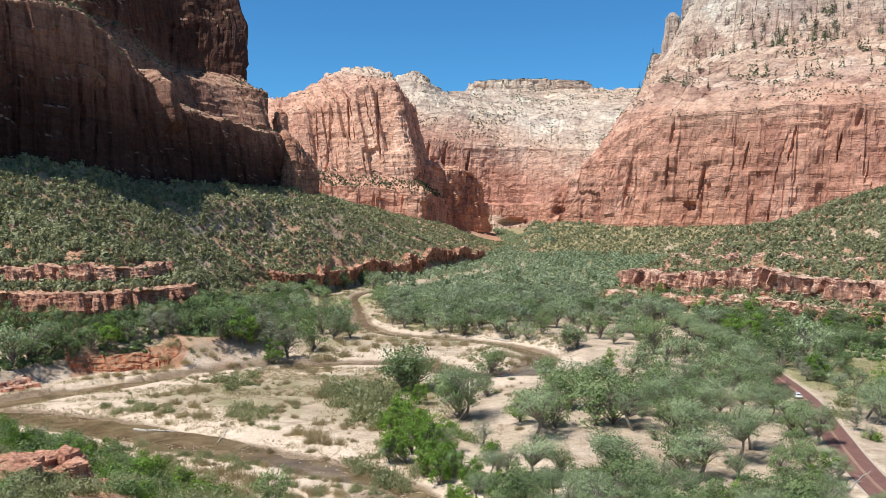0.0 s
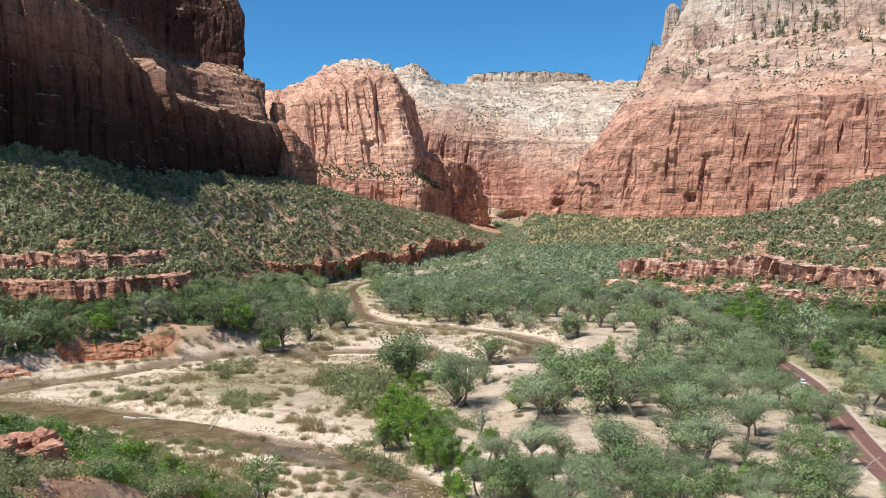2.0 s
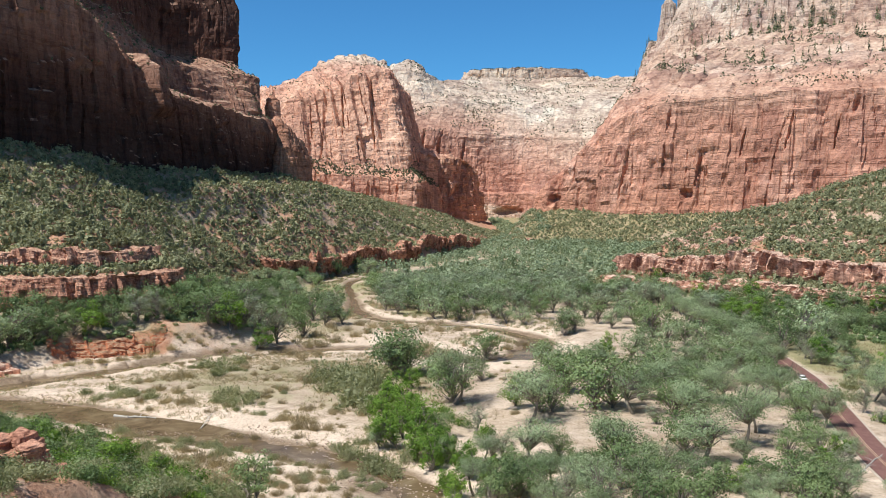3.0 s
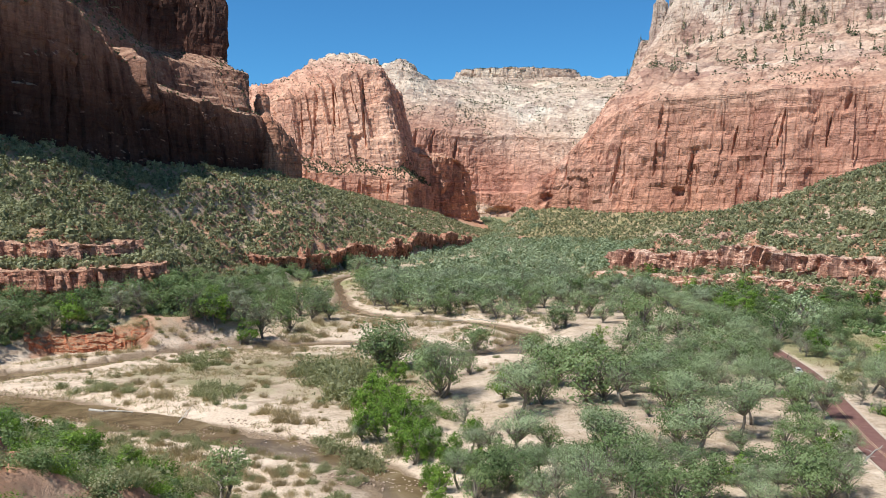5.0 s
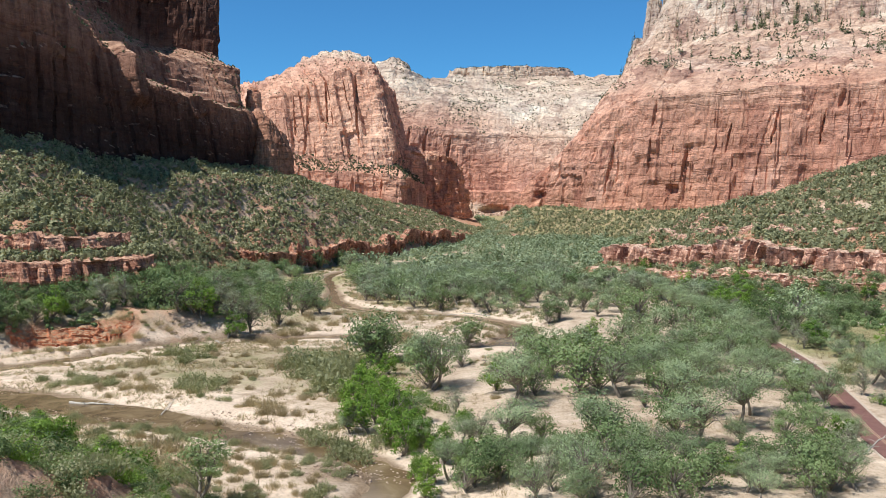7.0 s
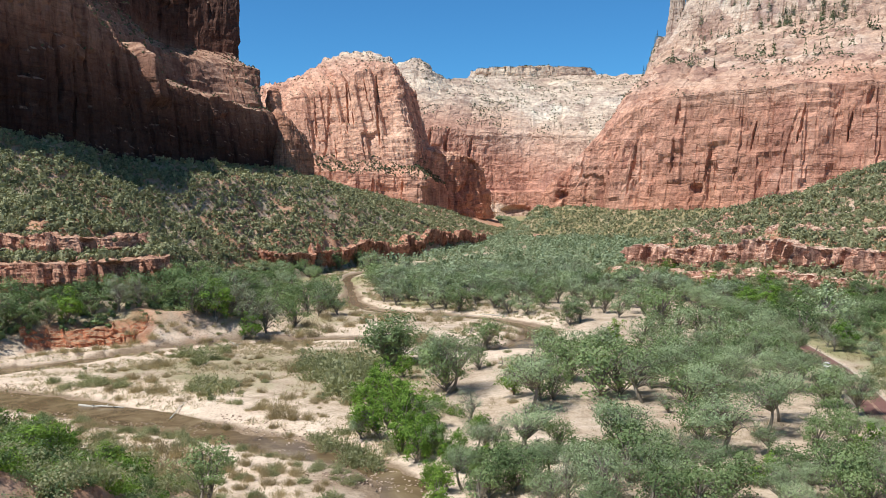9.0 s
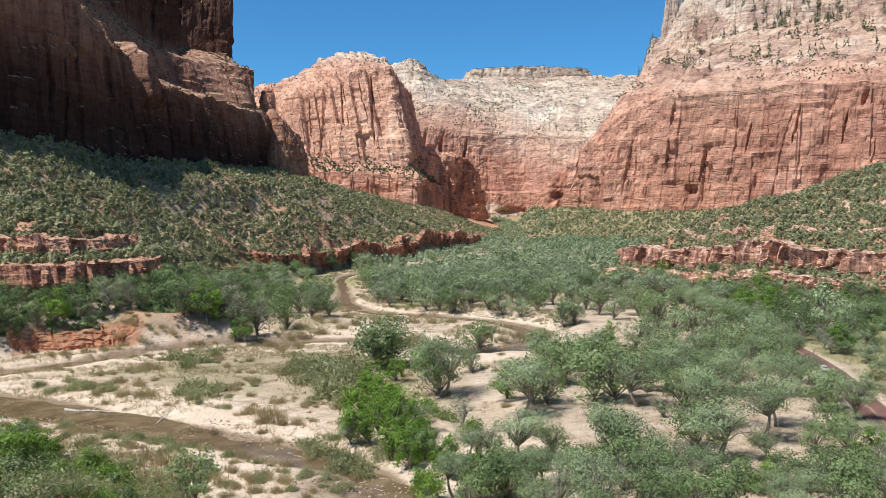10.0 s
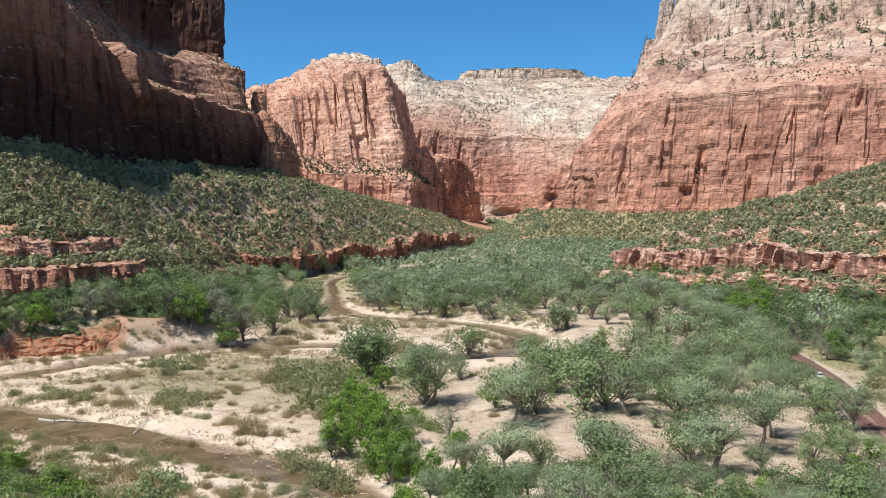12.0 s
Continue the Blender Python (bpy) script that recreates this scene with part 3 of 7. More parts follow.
def land(x, y, full=False):
    """Height of the ground; with full, also how sandy, grassy, muddy and red it is."""
    x, y = np.asarray(x, float).ravel(), np.asarray(y, float).ravel()
    base = flat_level(x, y)
    n1, n2, n3 = fbm(x / 60, y / 60, 0, 3, 1), fbm(x / 14, y / 14, 0, 4, 2), fbm(x / 4, y / 4, 0, 2, 3)
    z = base + 0.7 * n1 * step(np.abs(x), 10, 120) + 0.25 * n2 + 0.08 * n3
    near = (y < 950) & (y > -120) & (x > -330) & (x < 330)
    dr, wr = np.full(x.shape, 500.0), np.full(x.shape, 5.0)
    if near.any():
        d, _, k = off_line(x[near], y[near], RIVER)
        dr[near], wr[near] = d + 1.6 * n2[near], RIVER[k, 2]
    # terrace above the outer bank of the river
    db = np.full(x.shape, -500.0)
    if near.any():
        d, side, _ = off_line(x[near], y[near], BANK)
        db[near] = d * side + 2.5 * n2[near]
    terrace = step(db, 0, 7)
    z = z + terrace * (6.0 + 0.9 * n1)
    mound = (1 + 0.22 * n2 + 0.12 * n3) * np.exp(-(((x + 95) / 21) ** 2 + ((y - 339) / 13) ** 2))
    z = z + 5.0 * mound
    # left side: two broken bands of rock at the foot, then a long slope up to the wall
    d, side, _ = off_line(x, y, TOE_LEFT)
    s0 = d * side
    s = s0 + 5 * n1 + 3.5 * n2 + 1.2 * n3
    d, side, _ = off_line(x, y, WALL_LEFT)
    to_wall = np.clip(-d * side, 0, None)
    both = step(y, 470, 400)
    blocks = 1.6 * cells((x + y) / 7 + 0.4 * n2, y / 9, 5) + 0.8 * cells(x / 3, y / 3.5, 6)
    d, side, k = off_line(x, y, ((-420, 1010),) + MID_BAND + ((200, 1800),))
    mid = d * side
    b1 = 12.0 * both + 13.0 * step(y, 560, 640) * step(y, 1150, 960)
    low = 12.0 * both * step(s0 + 0.4 * blocks, 5.5, 9) + 13.0 * step(mid + 0.4 * blocks, 5.5, 9) * step(x, -150, -120) * step(y, 560, 640) * step(y, 1150, 960)
    high = 6.5 * both * step(s0 + 0.4 * blocks, 26, 29)
    foot = base + 1.0 + 16.0 * both
    z = z + 10.5 * both * step(s0, -26, 0) * (s0 <= 0)
    over = np.clip(s - 24, 0, None)
    rise = np.maximum(table(y, TOP_LEFT) - foot - b1 - 6.5 * both, 10)
    ramp_up = rise * over / np.maximum(over + to_wall, 1)
    slope_l = low + high + ramp_up + step(s, 5, 40) * (4.5 * n1 + 2.2 * n2 + 0.6 * n3) + 0.12 * np.clip(s, 0, 24)
    crest = 11 * np.exp(-(((to_wall - 34) / 15) ** 2)) * step(y, 580, 660) * step(y, 860, 760)
    z = np.where(s0 > 0, np.maximum(z, foot + slope_l + crest - 1.0), z)
    # rocky spur in front
    hs = spur_height(x, y)
    sp = (hs + 8.5) * 2.5
    z = np.where(sp > 0, np.maximum(z, hs + np.clip(sp / 12, 0, 1) * (1.7 * n2 + 0.6 * n3 + 0.35 * blocks)), z)
    # right side: rubble, one high band, then a slope
    d, side, _ = off_line(x, y, TOE_RIGHT)
    q0 = -d * side
    q = q0 + 5 * n1 + 3 * n2 + 1.2 * n3
    fade = 1 - step(y, 640, 800)
    slope_r = 0.5 * np.clip(q, 0, 22) + fade * (10 * step(q0 + 0.4 * blocks, 29, 33) + 4 * step(q0 + 0.4 * blocks, 44, 70)) + 0.33 * np.clip(q - 28, 0, None) + step(q, 4, 30) * (4 * n1 + 2.2 * n2 + 0.6 * n3)
    slope_r = np.minimum(slope_r, 92 + 8 * n1)
    z = np.where(q > 0, np.maximum(z, base + slope_r), z)
    # talus below the far right wall
    dw = -(0.6 * (x - 166) + 0.8 * (y - 1440)) + 10 * n1
    tal = 54 - 0.26 * np.clip(dw, 0, None) + 3 * n1 + 1.5 * n2
    tal = tal - 70 * step(x, 165, 70) - 30 * step(y, 900, 760)
    tal = tal - 75 * step(x - 160 - 0.27 * (y - 1450), 10, -60) * step(y, 1430, 1480)
    z = np.where(y > 760, np.maximum(z, np.minimum(tal, 62)), z)
    # small rises on the valley floor farther up
    z = z + 9 * np.exp(-(((x - 140) / 40) ** 2 + ((y - 1262) / 25) ** 2))
    # the river's bed
    bed = -10.1 + grade(y)
    cut = bed + np.clip(dr - wr + 3.0, 0, None) * np.where((db > -12) | (sp > -4), 0.9, 0.26) + 0.35 * (n2 + n3)
    z = np.minimum(z, np.maximum(cut, np.where(dr > 60, 999, -99)))
    # level strips under road and trail
    droad = np.full(x.shape, 500.0)
    dtrail = np.full(x.shape, 500.0)
    if near.any():
        droad[near] = off_line(x[near], y[near], ROAD)[0]
        dtrail[near] = off_line(x[near], y[near], TRAIL)[0]
    flat = base + 0.2
    z = flat + (z - flat) * np.clip(np.maximum(step(droad, 5.5, 12), step(y, 430, 500)), 0, 1)
    z = np.where(dtrail < 9, z + (np.minimum(base + 0.4, z + 1) - z) * step(dtrail, 8, 3) * (q < 12), z)
    if not full:
        return z
    bar = step(dr, np.where(y > 385, 19, 44), np.where(y > 385, 7, 12)) * step(y, 520, 440) * (1 - terrace) * step(x, 70, 45)
    sand = bar * (0.95 + 0.75 * n2 + 0.5 * n1) + 0.9 * step(dtrail, 2.6, 1.2) + 0.5 * step(droad, 8, 4)
    meadow = step(x, -5, 25) * step(y, 110, 160) * step(y, 700, 400)
    grass = 0.30 - 0.06 * bar + 0.5 * n1 + 0.35 * n2 - 0.45 * meadow * step(droad, 0, 25) * step(x, 125, 95) + 0.5 * step(x, 110, 150) * (q < 0)
    shoal = np.exp(-(((x + 66) / 15) ** 2 + ((y - 212) / 7) ** 2)) + np.exp(-(((x + 13) / 9) ** 2 + ((y - 171) / 11) ** 2))
    mud = step(dr - wr + 3 * n1, 5.0, -0.5) * 0.95 + 0.75 * shoal
    on_slope = np.maximum(np.maximum(step(s, 2, 9), step(q, 3, 15)), step(sp, 0, 5))
    grass = grass - 0.25 * on_slope
    brushy = 0.26 * step(s, 28, 60) * (q < 0) + 0.12 * step(sp, 0, 4) * step(np.hypot(x + 53, y - 112), 9, 16)
    grass = grass + 0.5 * brushy
    red = np.maximum(np.maximum(step(s, 2, 9), step(q, 3, 15)), step(sp, 0, 5)) * (0.74 - brushy - 0.2 * step(q, 40, 70) + 0.4 * n2 + 0.35 * n1) + 1.1 * step(db, -3, 1) * step(db, 11, 6) * step(x, -100, -106) * step(x, -142, -136)
    red = np.maximum(red, 0.36 * step(y, 900, 1200) * (x < 420) * (x > -150))
    red = np.clip(red - 0.25 * mound, 0, 1.3)
    red = red + 0.8 * mound * (0.8 + 0.6 * n2)
    return z, sand, grass, mud, red


def build_ground():
    fine = np.radians(np.linspace(-33, 33, 460))
    rest = np.radians(np.linspace(37, 323, 50)[1:])
    th = np.r_[fine, rest]
    r = np.r_[0.5, np.geomspace(70, 4900, 480)]
    tt, rr = np.meshgrid(th, r, indexing="ij")
    x, y = rr * np.sin(tt), -45 + rr * np.cos(tt)
    z, sand, grass, mud, red = land(x, y, True)
    v = np.stack([x.ravel(), y.ravel(), z], 1)
    me = mesh_of("ground", v, sheet(*x.shape)[:, ::-1], True, sand=sand, grass=grass, mud=mud, red=red)
    return thing("ground", me, ground_mat, "sandy and red valley ground rising into rocky slopes", "ground", kind="structure")


ground = build_ground()


def ribbon(line, half, lift, height=None):
    p = np.asarray(line)[:, :2]
    d = np.gradient(p, axis=0)
    d /= np.linalg.norm(d, axis=1)[:, None]
    side = np.stack([d[:, 1], -d[:, 0]], 1)
    lo, hi = half if isinstance(half, tuple) else (-half, half)
    lo, hi = np.broadcast_to(lo, len(p)), np.broadcast_to(hi, len(p))
    k = 5
    rows = [p + side * (lo + (hi - lo) * i / (k - 1))[:, None] for i in range(k)]
    xy = np.stack(rows, 1)
    z = height(xy[..., 0].ravel(), xy[..., 1].ravel()) + lift
    return np.stack([xy[..., 0].ravel(), xy[..., 1].ravel(), z], 1), sheet(len(p), k)[:, ::-1]


def slab(name, line, half, lift, thick, height):
    """A draped strip with a thickness."""
    v, f = ribbon(line, half, lift, height)
    n = len(line)
    low = v - (0, 0, thick)
    f2 = [f, f[:, ::-1] + len(v)]
    i = np.arange(n - 1) * 5
    for a, flip in ((i, False), (i + 4, True)):
        side = np.stack([a, a + 5, a + 5 + len(v), a + len(v)], 1)
        f2.append(side[:, ::-1] if flip else side)
    return mesh_of(name, np.vstack([v, low]), np.vstack(f2), False)


def build_river():
    v, f = ribbon(RIVER, (-(RIVER[:, 2] + 3.5), RIVER[:, 2] + 3.5), -9.3, lambda x, y: grade(y))
    thing("river", mesh_of("river", v, f, True), water_mat, "shallow brown river winding between pale sand bars", "river", kind="structure")


build_river()
road = thing("road", slab("road", ROAD, 3.5, 0.32, 0.5, flat_level), asphalt, "red-brown asphalt two-lane road among trees", "road", kind="structure")
for lo in (-0.32, 0.12):
    thing("centre_line", slab("centre_line", ROAD, (lo, lo + 0.13), 0.34, 0.02, flat_level), road_paint, "faded yellow line along the road", parent=road)
thing("shoulder", slab("shoulder", ROAD, (3.55, 4.15), 0.30, 0.4, flat_level), gravel, "pale gravel shoulder", parent=road)
thing("shoulder", slab("shoulder", ROAD, (-4.1, -3.55), 0.28, 0.4, flat_level), gravel, "pale gravel shoulder", parent=road)

thing("trail", slab("trail", TRAIL, 1.5, 0.3, 0.7, land), gravel, "pale paved footpath crossing the meadow", "path", kind="structure")

# ---- the walls of the canyon ----
def loft(rails, nu, nv, seed, scale=1.0, rough=1.0, slabs=1.0, hollows=(), gullies=4.0, ledges=1.0, bedding=0.7, split=1.0, cap=1.0, fine=1.0, noses=()):
    """A rock wall through rails that run from its foot to its top, each a row of x, y, z. Returns the grid of points and of normals."""
    lines = [bend(r, nu) for r in rails]
    gaps = [np.linalg.norm(b - a, axis=1).mean() for a, b in zip(lines, lines[1:])]
    parts = [max(2, round(nv * g / sum(gaps))) for g in gaps]
    cols = []
    for a, b, n in zip(lines, lines[1:], parts):
        for i in range(n):
            cols.append(a + (b - a) * i / n)
    cols.append(lines[-1])
    p = np.stack(cols, 1)
    along = np.r_[0, np.cumsum(np.linalg.norm(np.diff(lines[1][:, :2], axis=0), axis=1))][:, None] + 0 * p[..., 2]

    def normals(q):
        du, dv = np.gradient(q, axis=0), np.gradient(q, axis=1)
        n = np.cross(du, dv)
        return n / np.maximum(np.linalg.norm(n, axis=-1, keepdims=True), 1e-9)

    n = normals(p)
    wall = np.clip(1.25 - 1.6 * np.abs(n[..., 2]), 0, 1)
    if nv > 100:
        k = np.ones(19) / 19
        wall = np.apply_along_axis(lambda r: np.convolve(np.pad(r, 9, mode="edge"), k, mode="valid"), 1, wall)
        n = np.apply_along_axis(lambda r: np.convolve(np.pad(r, 9, mode="edge"), k, mode="valid"), 1, n)
        n /= np.maximum(np.linalg.norm(n, axis=-1, keepdims=True), 1e-9)
    x, y, z = p[..., 0] / scale, p[..., 1] / scale, p[..., 2] / scale
    a = along / scale
    w1, w2 = fbm(x / 40, y / 40, z / 60, 3, seed), fbm(x / 14, y / 14, z / 14, 3, seed + 1)
    d = 9.0 * fbm(x / 110, y / 110, z / 160, 3, seed + 2)
    d = d + 4.6 * slabs * cells(a / 34 + 0.16 * w1, z / 130 + 0.12 * w1 + 3 * cells(a / 34 + 0.16 * w1, a * 0, seed + 23), seed + 3)
    d = d + 2.9 * slabs * cells(a / 15 + 0.16 * w1, z / 55 + 0.1 * w1 + 3 * cells(a / 15 + 0.16 * w1, a * 0, seed + 24), seed + 4)
    d = d + 1.5 * fine * cells(a / 6.5 + 0.15 * w2, z / 14 + 0.12 * w2, seed + 5)
    crack = np.abs(vnoise(a / 30 + 0.05 * w2 + 0.12 * w1, z / 260 + 0.1 * w1, 0, seed + 6))
    d = d - 10.0 * slabs * np.clip(1 - crack / (0.055 * split), 0, 1) * step(vnoise(a / 90, z / 120, 0.5, seed + 7), -0.35, 0.2)
    crack2 = np.abs(vnoise(a / 12 + 0.08 * w2, z / 130, 0, seed + 16))
    d = d - 3.6 * fine * np.clip(1 - crack2 / (0.12 * split), 0, 1) * step(vnoise(a / 40, z / 50, 0.5, seed + 17), -0.2, 0.3)
    zb = z + 1.5 * w1 * 2
    beds = 1.5 * cells(zb / 7, zb * 0, seed + 8) + 0.8 * cells(zb / 2.6, zb * 0, seed + 9) + 1.7 * cells(zb / 23, zb * 0, seed + 10)
    d = (d + beds * bedding) * wall
    d = d + cap * (1 - wall) * (5.0 * fbm(x / 30, y / 30, z / 30, 4, seed + 11) + 1.6 * cells(zb / 5, zb * 0, seed + 12))
    d = d + 1.9 * fbm(x / 7, y / 7, z / 5, 3, seed + 13)
    slope = 1 - wall
    gully = np.abs(vnoise(a / 26 + 0.5 * w1, z / 90, 0.2, seed + 14))
    d = d - slope * gullies * np.clip(1 - gully / 0.3, 0, 1)
    lift = zb / 13 + 0.5 * w1
    tread = lift - np.floor(lift)
    d = d + cap * ledges * slope * (5.5 * tread ** 2 - 2.0 + 2.2 * cells(a / 18, np.floor(lift), seed + 30))
    d = d * rough
    for hx, hy, hz, hw, hh, deep in hollows:
        here = along[np.argmin(np.hypot(lines[1][:, 0] - hx, lines[1][:, 1] - hy)), 0]
        r = np.hypot((along - here + 1.6 * scale * w2 - 0.14 * (p[..., 2] - hz)) / (0.8 * hw), (p[..., 2] - hz + 3 * scale * w1) / hh) + 0.25 * w2
        d = d - 0.8 * deep / scale * step(r, 1.0, 0.6)
    # buttresses: a step out across the wall, falling back slowly along it
    for bx, by, z0, z1, out, length in noses:
        here = along[np.argmin(np.hypot(lines[1][:, 0] - bx, lines[1][:, 1] - by)), 0]
        u = along - here + 2.5 * w2 + 3 * w1
        d = d + out / scale * step(u, -3, 3) * step(u, length, 6) * step(p[..., 2] + 4 * w1, z0 - 5, z0 + 5) * step(p[..., 2] + 3 * w2, z1 + 6, z1 - 3)
    q = p + n * (d * scale)[..., None]
    return q, normals(q)


def wall_of(name, grid, mat, label):
    return thing(name, mesh_of(name, grid.reshape(-1, 3), sheet(*grid.shape[:2]), False), mat, label, "cliff", kind="structure")


L0 = ((-470, 180, 37), (-345, 400, 47), (-280, 520, 46), (-238, 620, 42), (-203, 700, 36), (-172, 800, 34), (-180, 905, 34), (-300, 960, 34))
L1 = ((-474, 184, 142), (-349, 404, 158), (-268, 572, 200), (-244, 656, 172), (-220, 708, 148), (-185, 808, 143), (-182, 905, 142), (-302, 957, 142))
L2 = ((-477, 187, 146), (-352, 407, 162), (-272, 575, 204), (-255, 662, 178), (-256, 790, 160), (-226, 838, 156), (-183, 872, 149), (-304, 956, 150))
L3 = ((-479, 189, 149), (-355, 410, 165), (-277, 580, 207), (-266, 696, 194), (-264, 804, 196), (-235, 856, 194), (-190, 890, 189), (-308, 954, 188))
L4 = ((-484, 193, 152), (-360, 415, 168), (-292, 600, 210), (-284, 741, 223), (-292, 868, 216), (-262, 898, 215), (-217, 922, 210), (-322, 960, 206))
L5 = ((-485, 194, 153), (-361, 416, 169), (-293, 602, 212), (-285, 743, 240), (-293, 870, 252), (-264, 900, 262), (-220, 924, 268), (-332, 960, 270))
L6 = ((-486, 195, 154), (-362, 417, 170), (-295, 604, 214), (-287, 745, 256), (-296, 872, 288), (-267, 903, 297), (-231, 926, 303), (-340, 962, 303))
L7 = ((-640, 300, 156), (-520, 520, 172), (-430, 660, 207), (-400, 780, 258), (-380, 880, 290), (-350, 915, 300), (-320, 930, 306), (-360, 965, 306))
LEFT_NOSES = ((-232, 676, 128, 170, 12, 34), (-203, 758, 88, 122, 2.5, 30))
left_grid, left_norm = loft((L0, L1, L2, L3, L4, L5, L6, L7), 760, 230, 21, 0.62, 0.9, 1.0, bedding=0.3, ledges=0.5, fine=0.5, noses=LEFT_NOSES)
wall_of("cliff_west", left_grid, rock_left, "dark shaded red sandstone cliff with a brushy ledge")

T0 = ((-192, 915, 40), (-183, 880, 40), (-165, 862, 40), (-143, 866, 40), (-134, 888, 40), (-140, 925, 40))
T1 = ((-190, 914, 112), (-180, 882, 118), (-165, 866, 118), (-147, 869, 112), (-138, 889, 105), (-143, 923, 105))
T2 = ((-186, 913, 150), (-176, 886, 146), (-164, 872, 141), (-152, 874, 134), (-146, 891, 125), (-148, 920, 125))
T3 = ((-180, 912, 158), (-172, 895, 152), (-166, 890, 146), (-158, 888, 140), (-154, 896, 130), (-156, 915, 130))
tower_grid, tower_norm = loft((T0, T1, T2, T3), 90, 60, 31, 0.5, 0.7)
wall_of("rock_tower", tower_grid, rock_tower, "squat red sandstone tower beside the cliff")

B0 = ((-520, 1760, 55), (-330, 1570, 55), (-200, 1505, 45), (-110, 1482, 20), (-45, 1462, 6), (-26, 1490, 6), (-18, 1600, 6), (20, 1900, 6))
B1 = ((-524, 1766, 160), (-334, 1576, 160), (-203, 1510, 118), (-112, 1487, 112), (-48, 1468, 106), (-31, 1492, 106), (-24, 1602, 104), (14, 1902, 104))
B2 = ((-528, 1776, 180), (-336, 1590, 180), (-205, 1545, 138), (-118, 1532, 134), (-64, 1520, 130), (-52, 1540, 130), (-50, 1625, 130), (-20, 1910, 130))
B3 = ((-540, 1800, 255), (-322, 1640, 262), (-216, 1602, 288), (-135, 1598, 318), (-98, 1608, 322), (-88, 1650, 318), (-82, 1750, 316), (-62, 1950, 310))
B4 = ((-560, 1900, 280), (-300, 1752, 332), (-245, 1790, 374), (-174, 1880, 402), (-134, 1866, 392), (-124, 1900, 386), (-120, 1950, 380), (-110, 2060, 370))
B5 = ((-560, 2100, 280), (-380, 2100, 330), (-300, 2100, 360), (-220, 2100, 380), (-180, 2100, 380), (-170, 2110, 376), (-160, 2120, 370), (-150, 2140, 360))
BUTTE_SLOTS = ((-132, 1490, 255, 3, 78, 10), (-205, 1510, 230, 2.5, 45, 7), (-70, 1480, 240, 4, 80, 14), (-130, 1485, 82, 4, 28, 8), (-75, 1480, 80, 4, 26, 10))
# plates that step back towards the east, each edge in its own shade
BUTTE_STEPS = ((-148, 1494, 212, 330, -12, 45), (-104, 1485, 140, 300, -8, 36), (-217, 1514, 150, 290, -10, 60), (-67, 1475, 185, 322, -15, 60), (-182, 1502, 140, 220, -6, 30), (-280, 1545, 160, 300, -9, 60))
butte_grid, butte_norm = loft((B0, B1, B2, B3, B4, B5), 700, 250, 41, 1.15, 0.85, 1.3, BUTTE_SLOTS, noses=BUTTE_STEPS, bedding=0.3, split=0.9, fine=0.6)
wall_of("butte", butte_grid, rock_butte, "orange sandstone butte with a pale rounded top")

K0 = ((-90, 1760, 30), (-10, 1800, 30), (60, 1850, 30), (98, 1890, 30), (92, 1980, 30), (40, 2200, 30))
K1 = ((-88, 1770, 190), (-6, 1806, 172), (56, 1858, 165), (86, 1898, 142), (78, 1985, 130), (30, 2200, 120))
K2 = ((-80, 1850, 205), (-4, 1870, 180), (46, 1900, 172), (70, 1920, 148), (60, 1990, 134), (20, 2200, 122))
ridge_grid, ridge_norm = loft((K0, K1, K2), 170, 90, 51, 1.0, 1.2, 1.3)
wall_of("rock_ridge", ridge_grid, rock_butte, "lower red sandstone ridge with broken pillars")

F0 = ((-700, 2500, 25), (-300, 2480, 25), (-60, 2500, 30), (120, 2520, 30), (240, 2520, 30), (420, 2450, 30), (800, 2380, 30), (1200, 2300, 30))
F1 = ((-700, 2512, 100), (-300, 2495, 105), (-60, 2515, 108), (120, 2536, 108), (240, 2535, 108), (420, 2466, 108), (800, 2396, 108), (1200, 2312, 108))
F2 = ((-700, 2560, 118), (-300, 2540, 118), (-60, 2560, 118), (115, 2580, 116), (240, 2580, 116), (420, 2510, 118), (800, 2440, 118), (1200, 2350, 118))
F3 = ((-680, 2600, 300), (-290, 2590, 305), (-60, 2600, 305), (110, 2620, 300), (240, 2640, 296), (430, 2600, 280), (800, 2520, 280), (1200, 2450, 280))
F4 = ((-640, 2760, 430), (-240, 2770, 440), (-85, 2780, 440), (40, 2800, 425), (210, 2850, 420), (450, 2850, 430), (860, 2750, 440), (1200, 2650, 440))
F5 = ((-740, 2940, 330), (-300, 2950, 500), (-108, 2975, 598), (-8, 3010, 532), (180, 3150, 560), (420, 3230, 568), (800, 3220, 576), (1250, 3100, 580))
F6 = ((-800, 3400, 330), (-300, 3500, 460), (-100, 3560, 540), (20, 3600, 546), (250, 3650, 590), (520, 3700, 600), (960, 3700, 600), (1400, 3600, 600))
far_grid, far_norm = loft((F0, F1, F2, F3, F4, F5, F6), 430, 240, 61, 2.0, 0.7, 0.5, gullies=3.0, ledges=0.8, bedding=0.4, hollows=((205, 2525, 55, 56, 13, 34), (-20, 2600, 250, 9, 60, 20), (60, 2610, 240, 7, 50, 16), (-70, 2600, 260, 8, 60, 16)))
wall_of("mountain", far_grid, rock_far, "pale sandstone mountain above red lower walls")

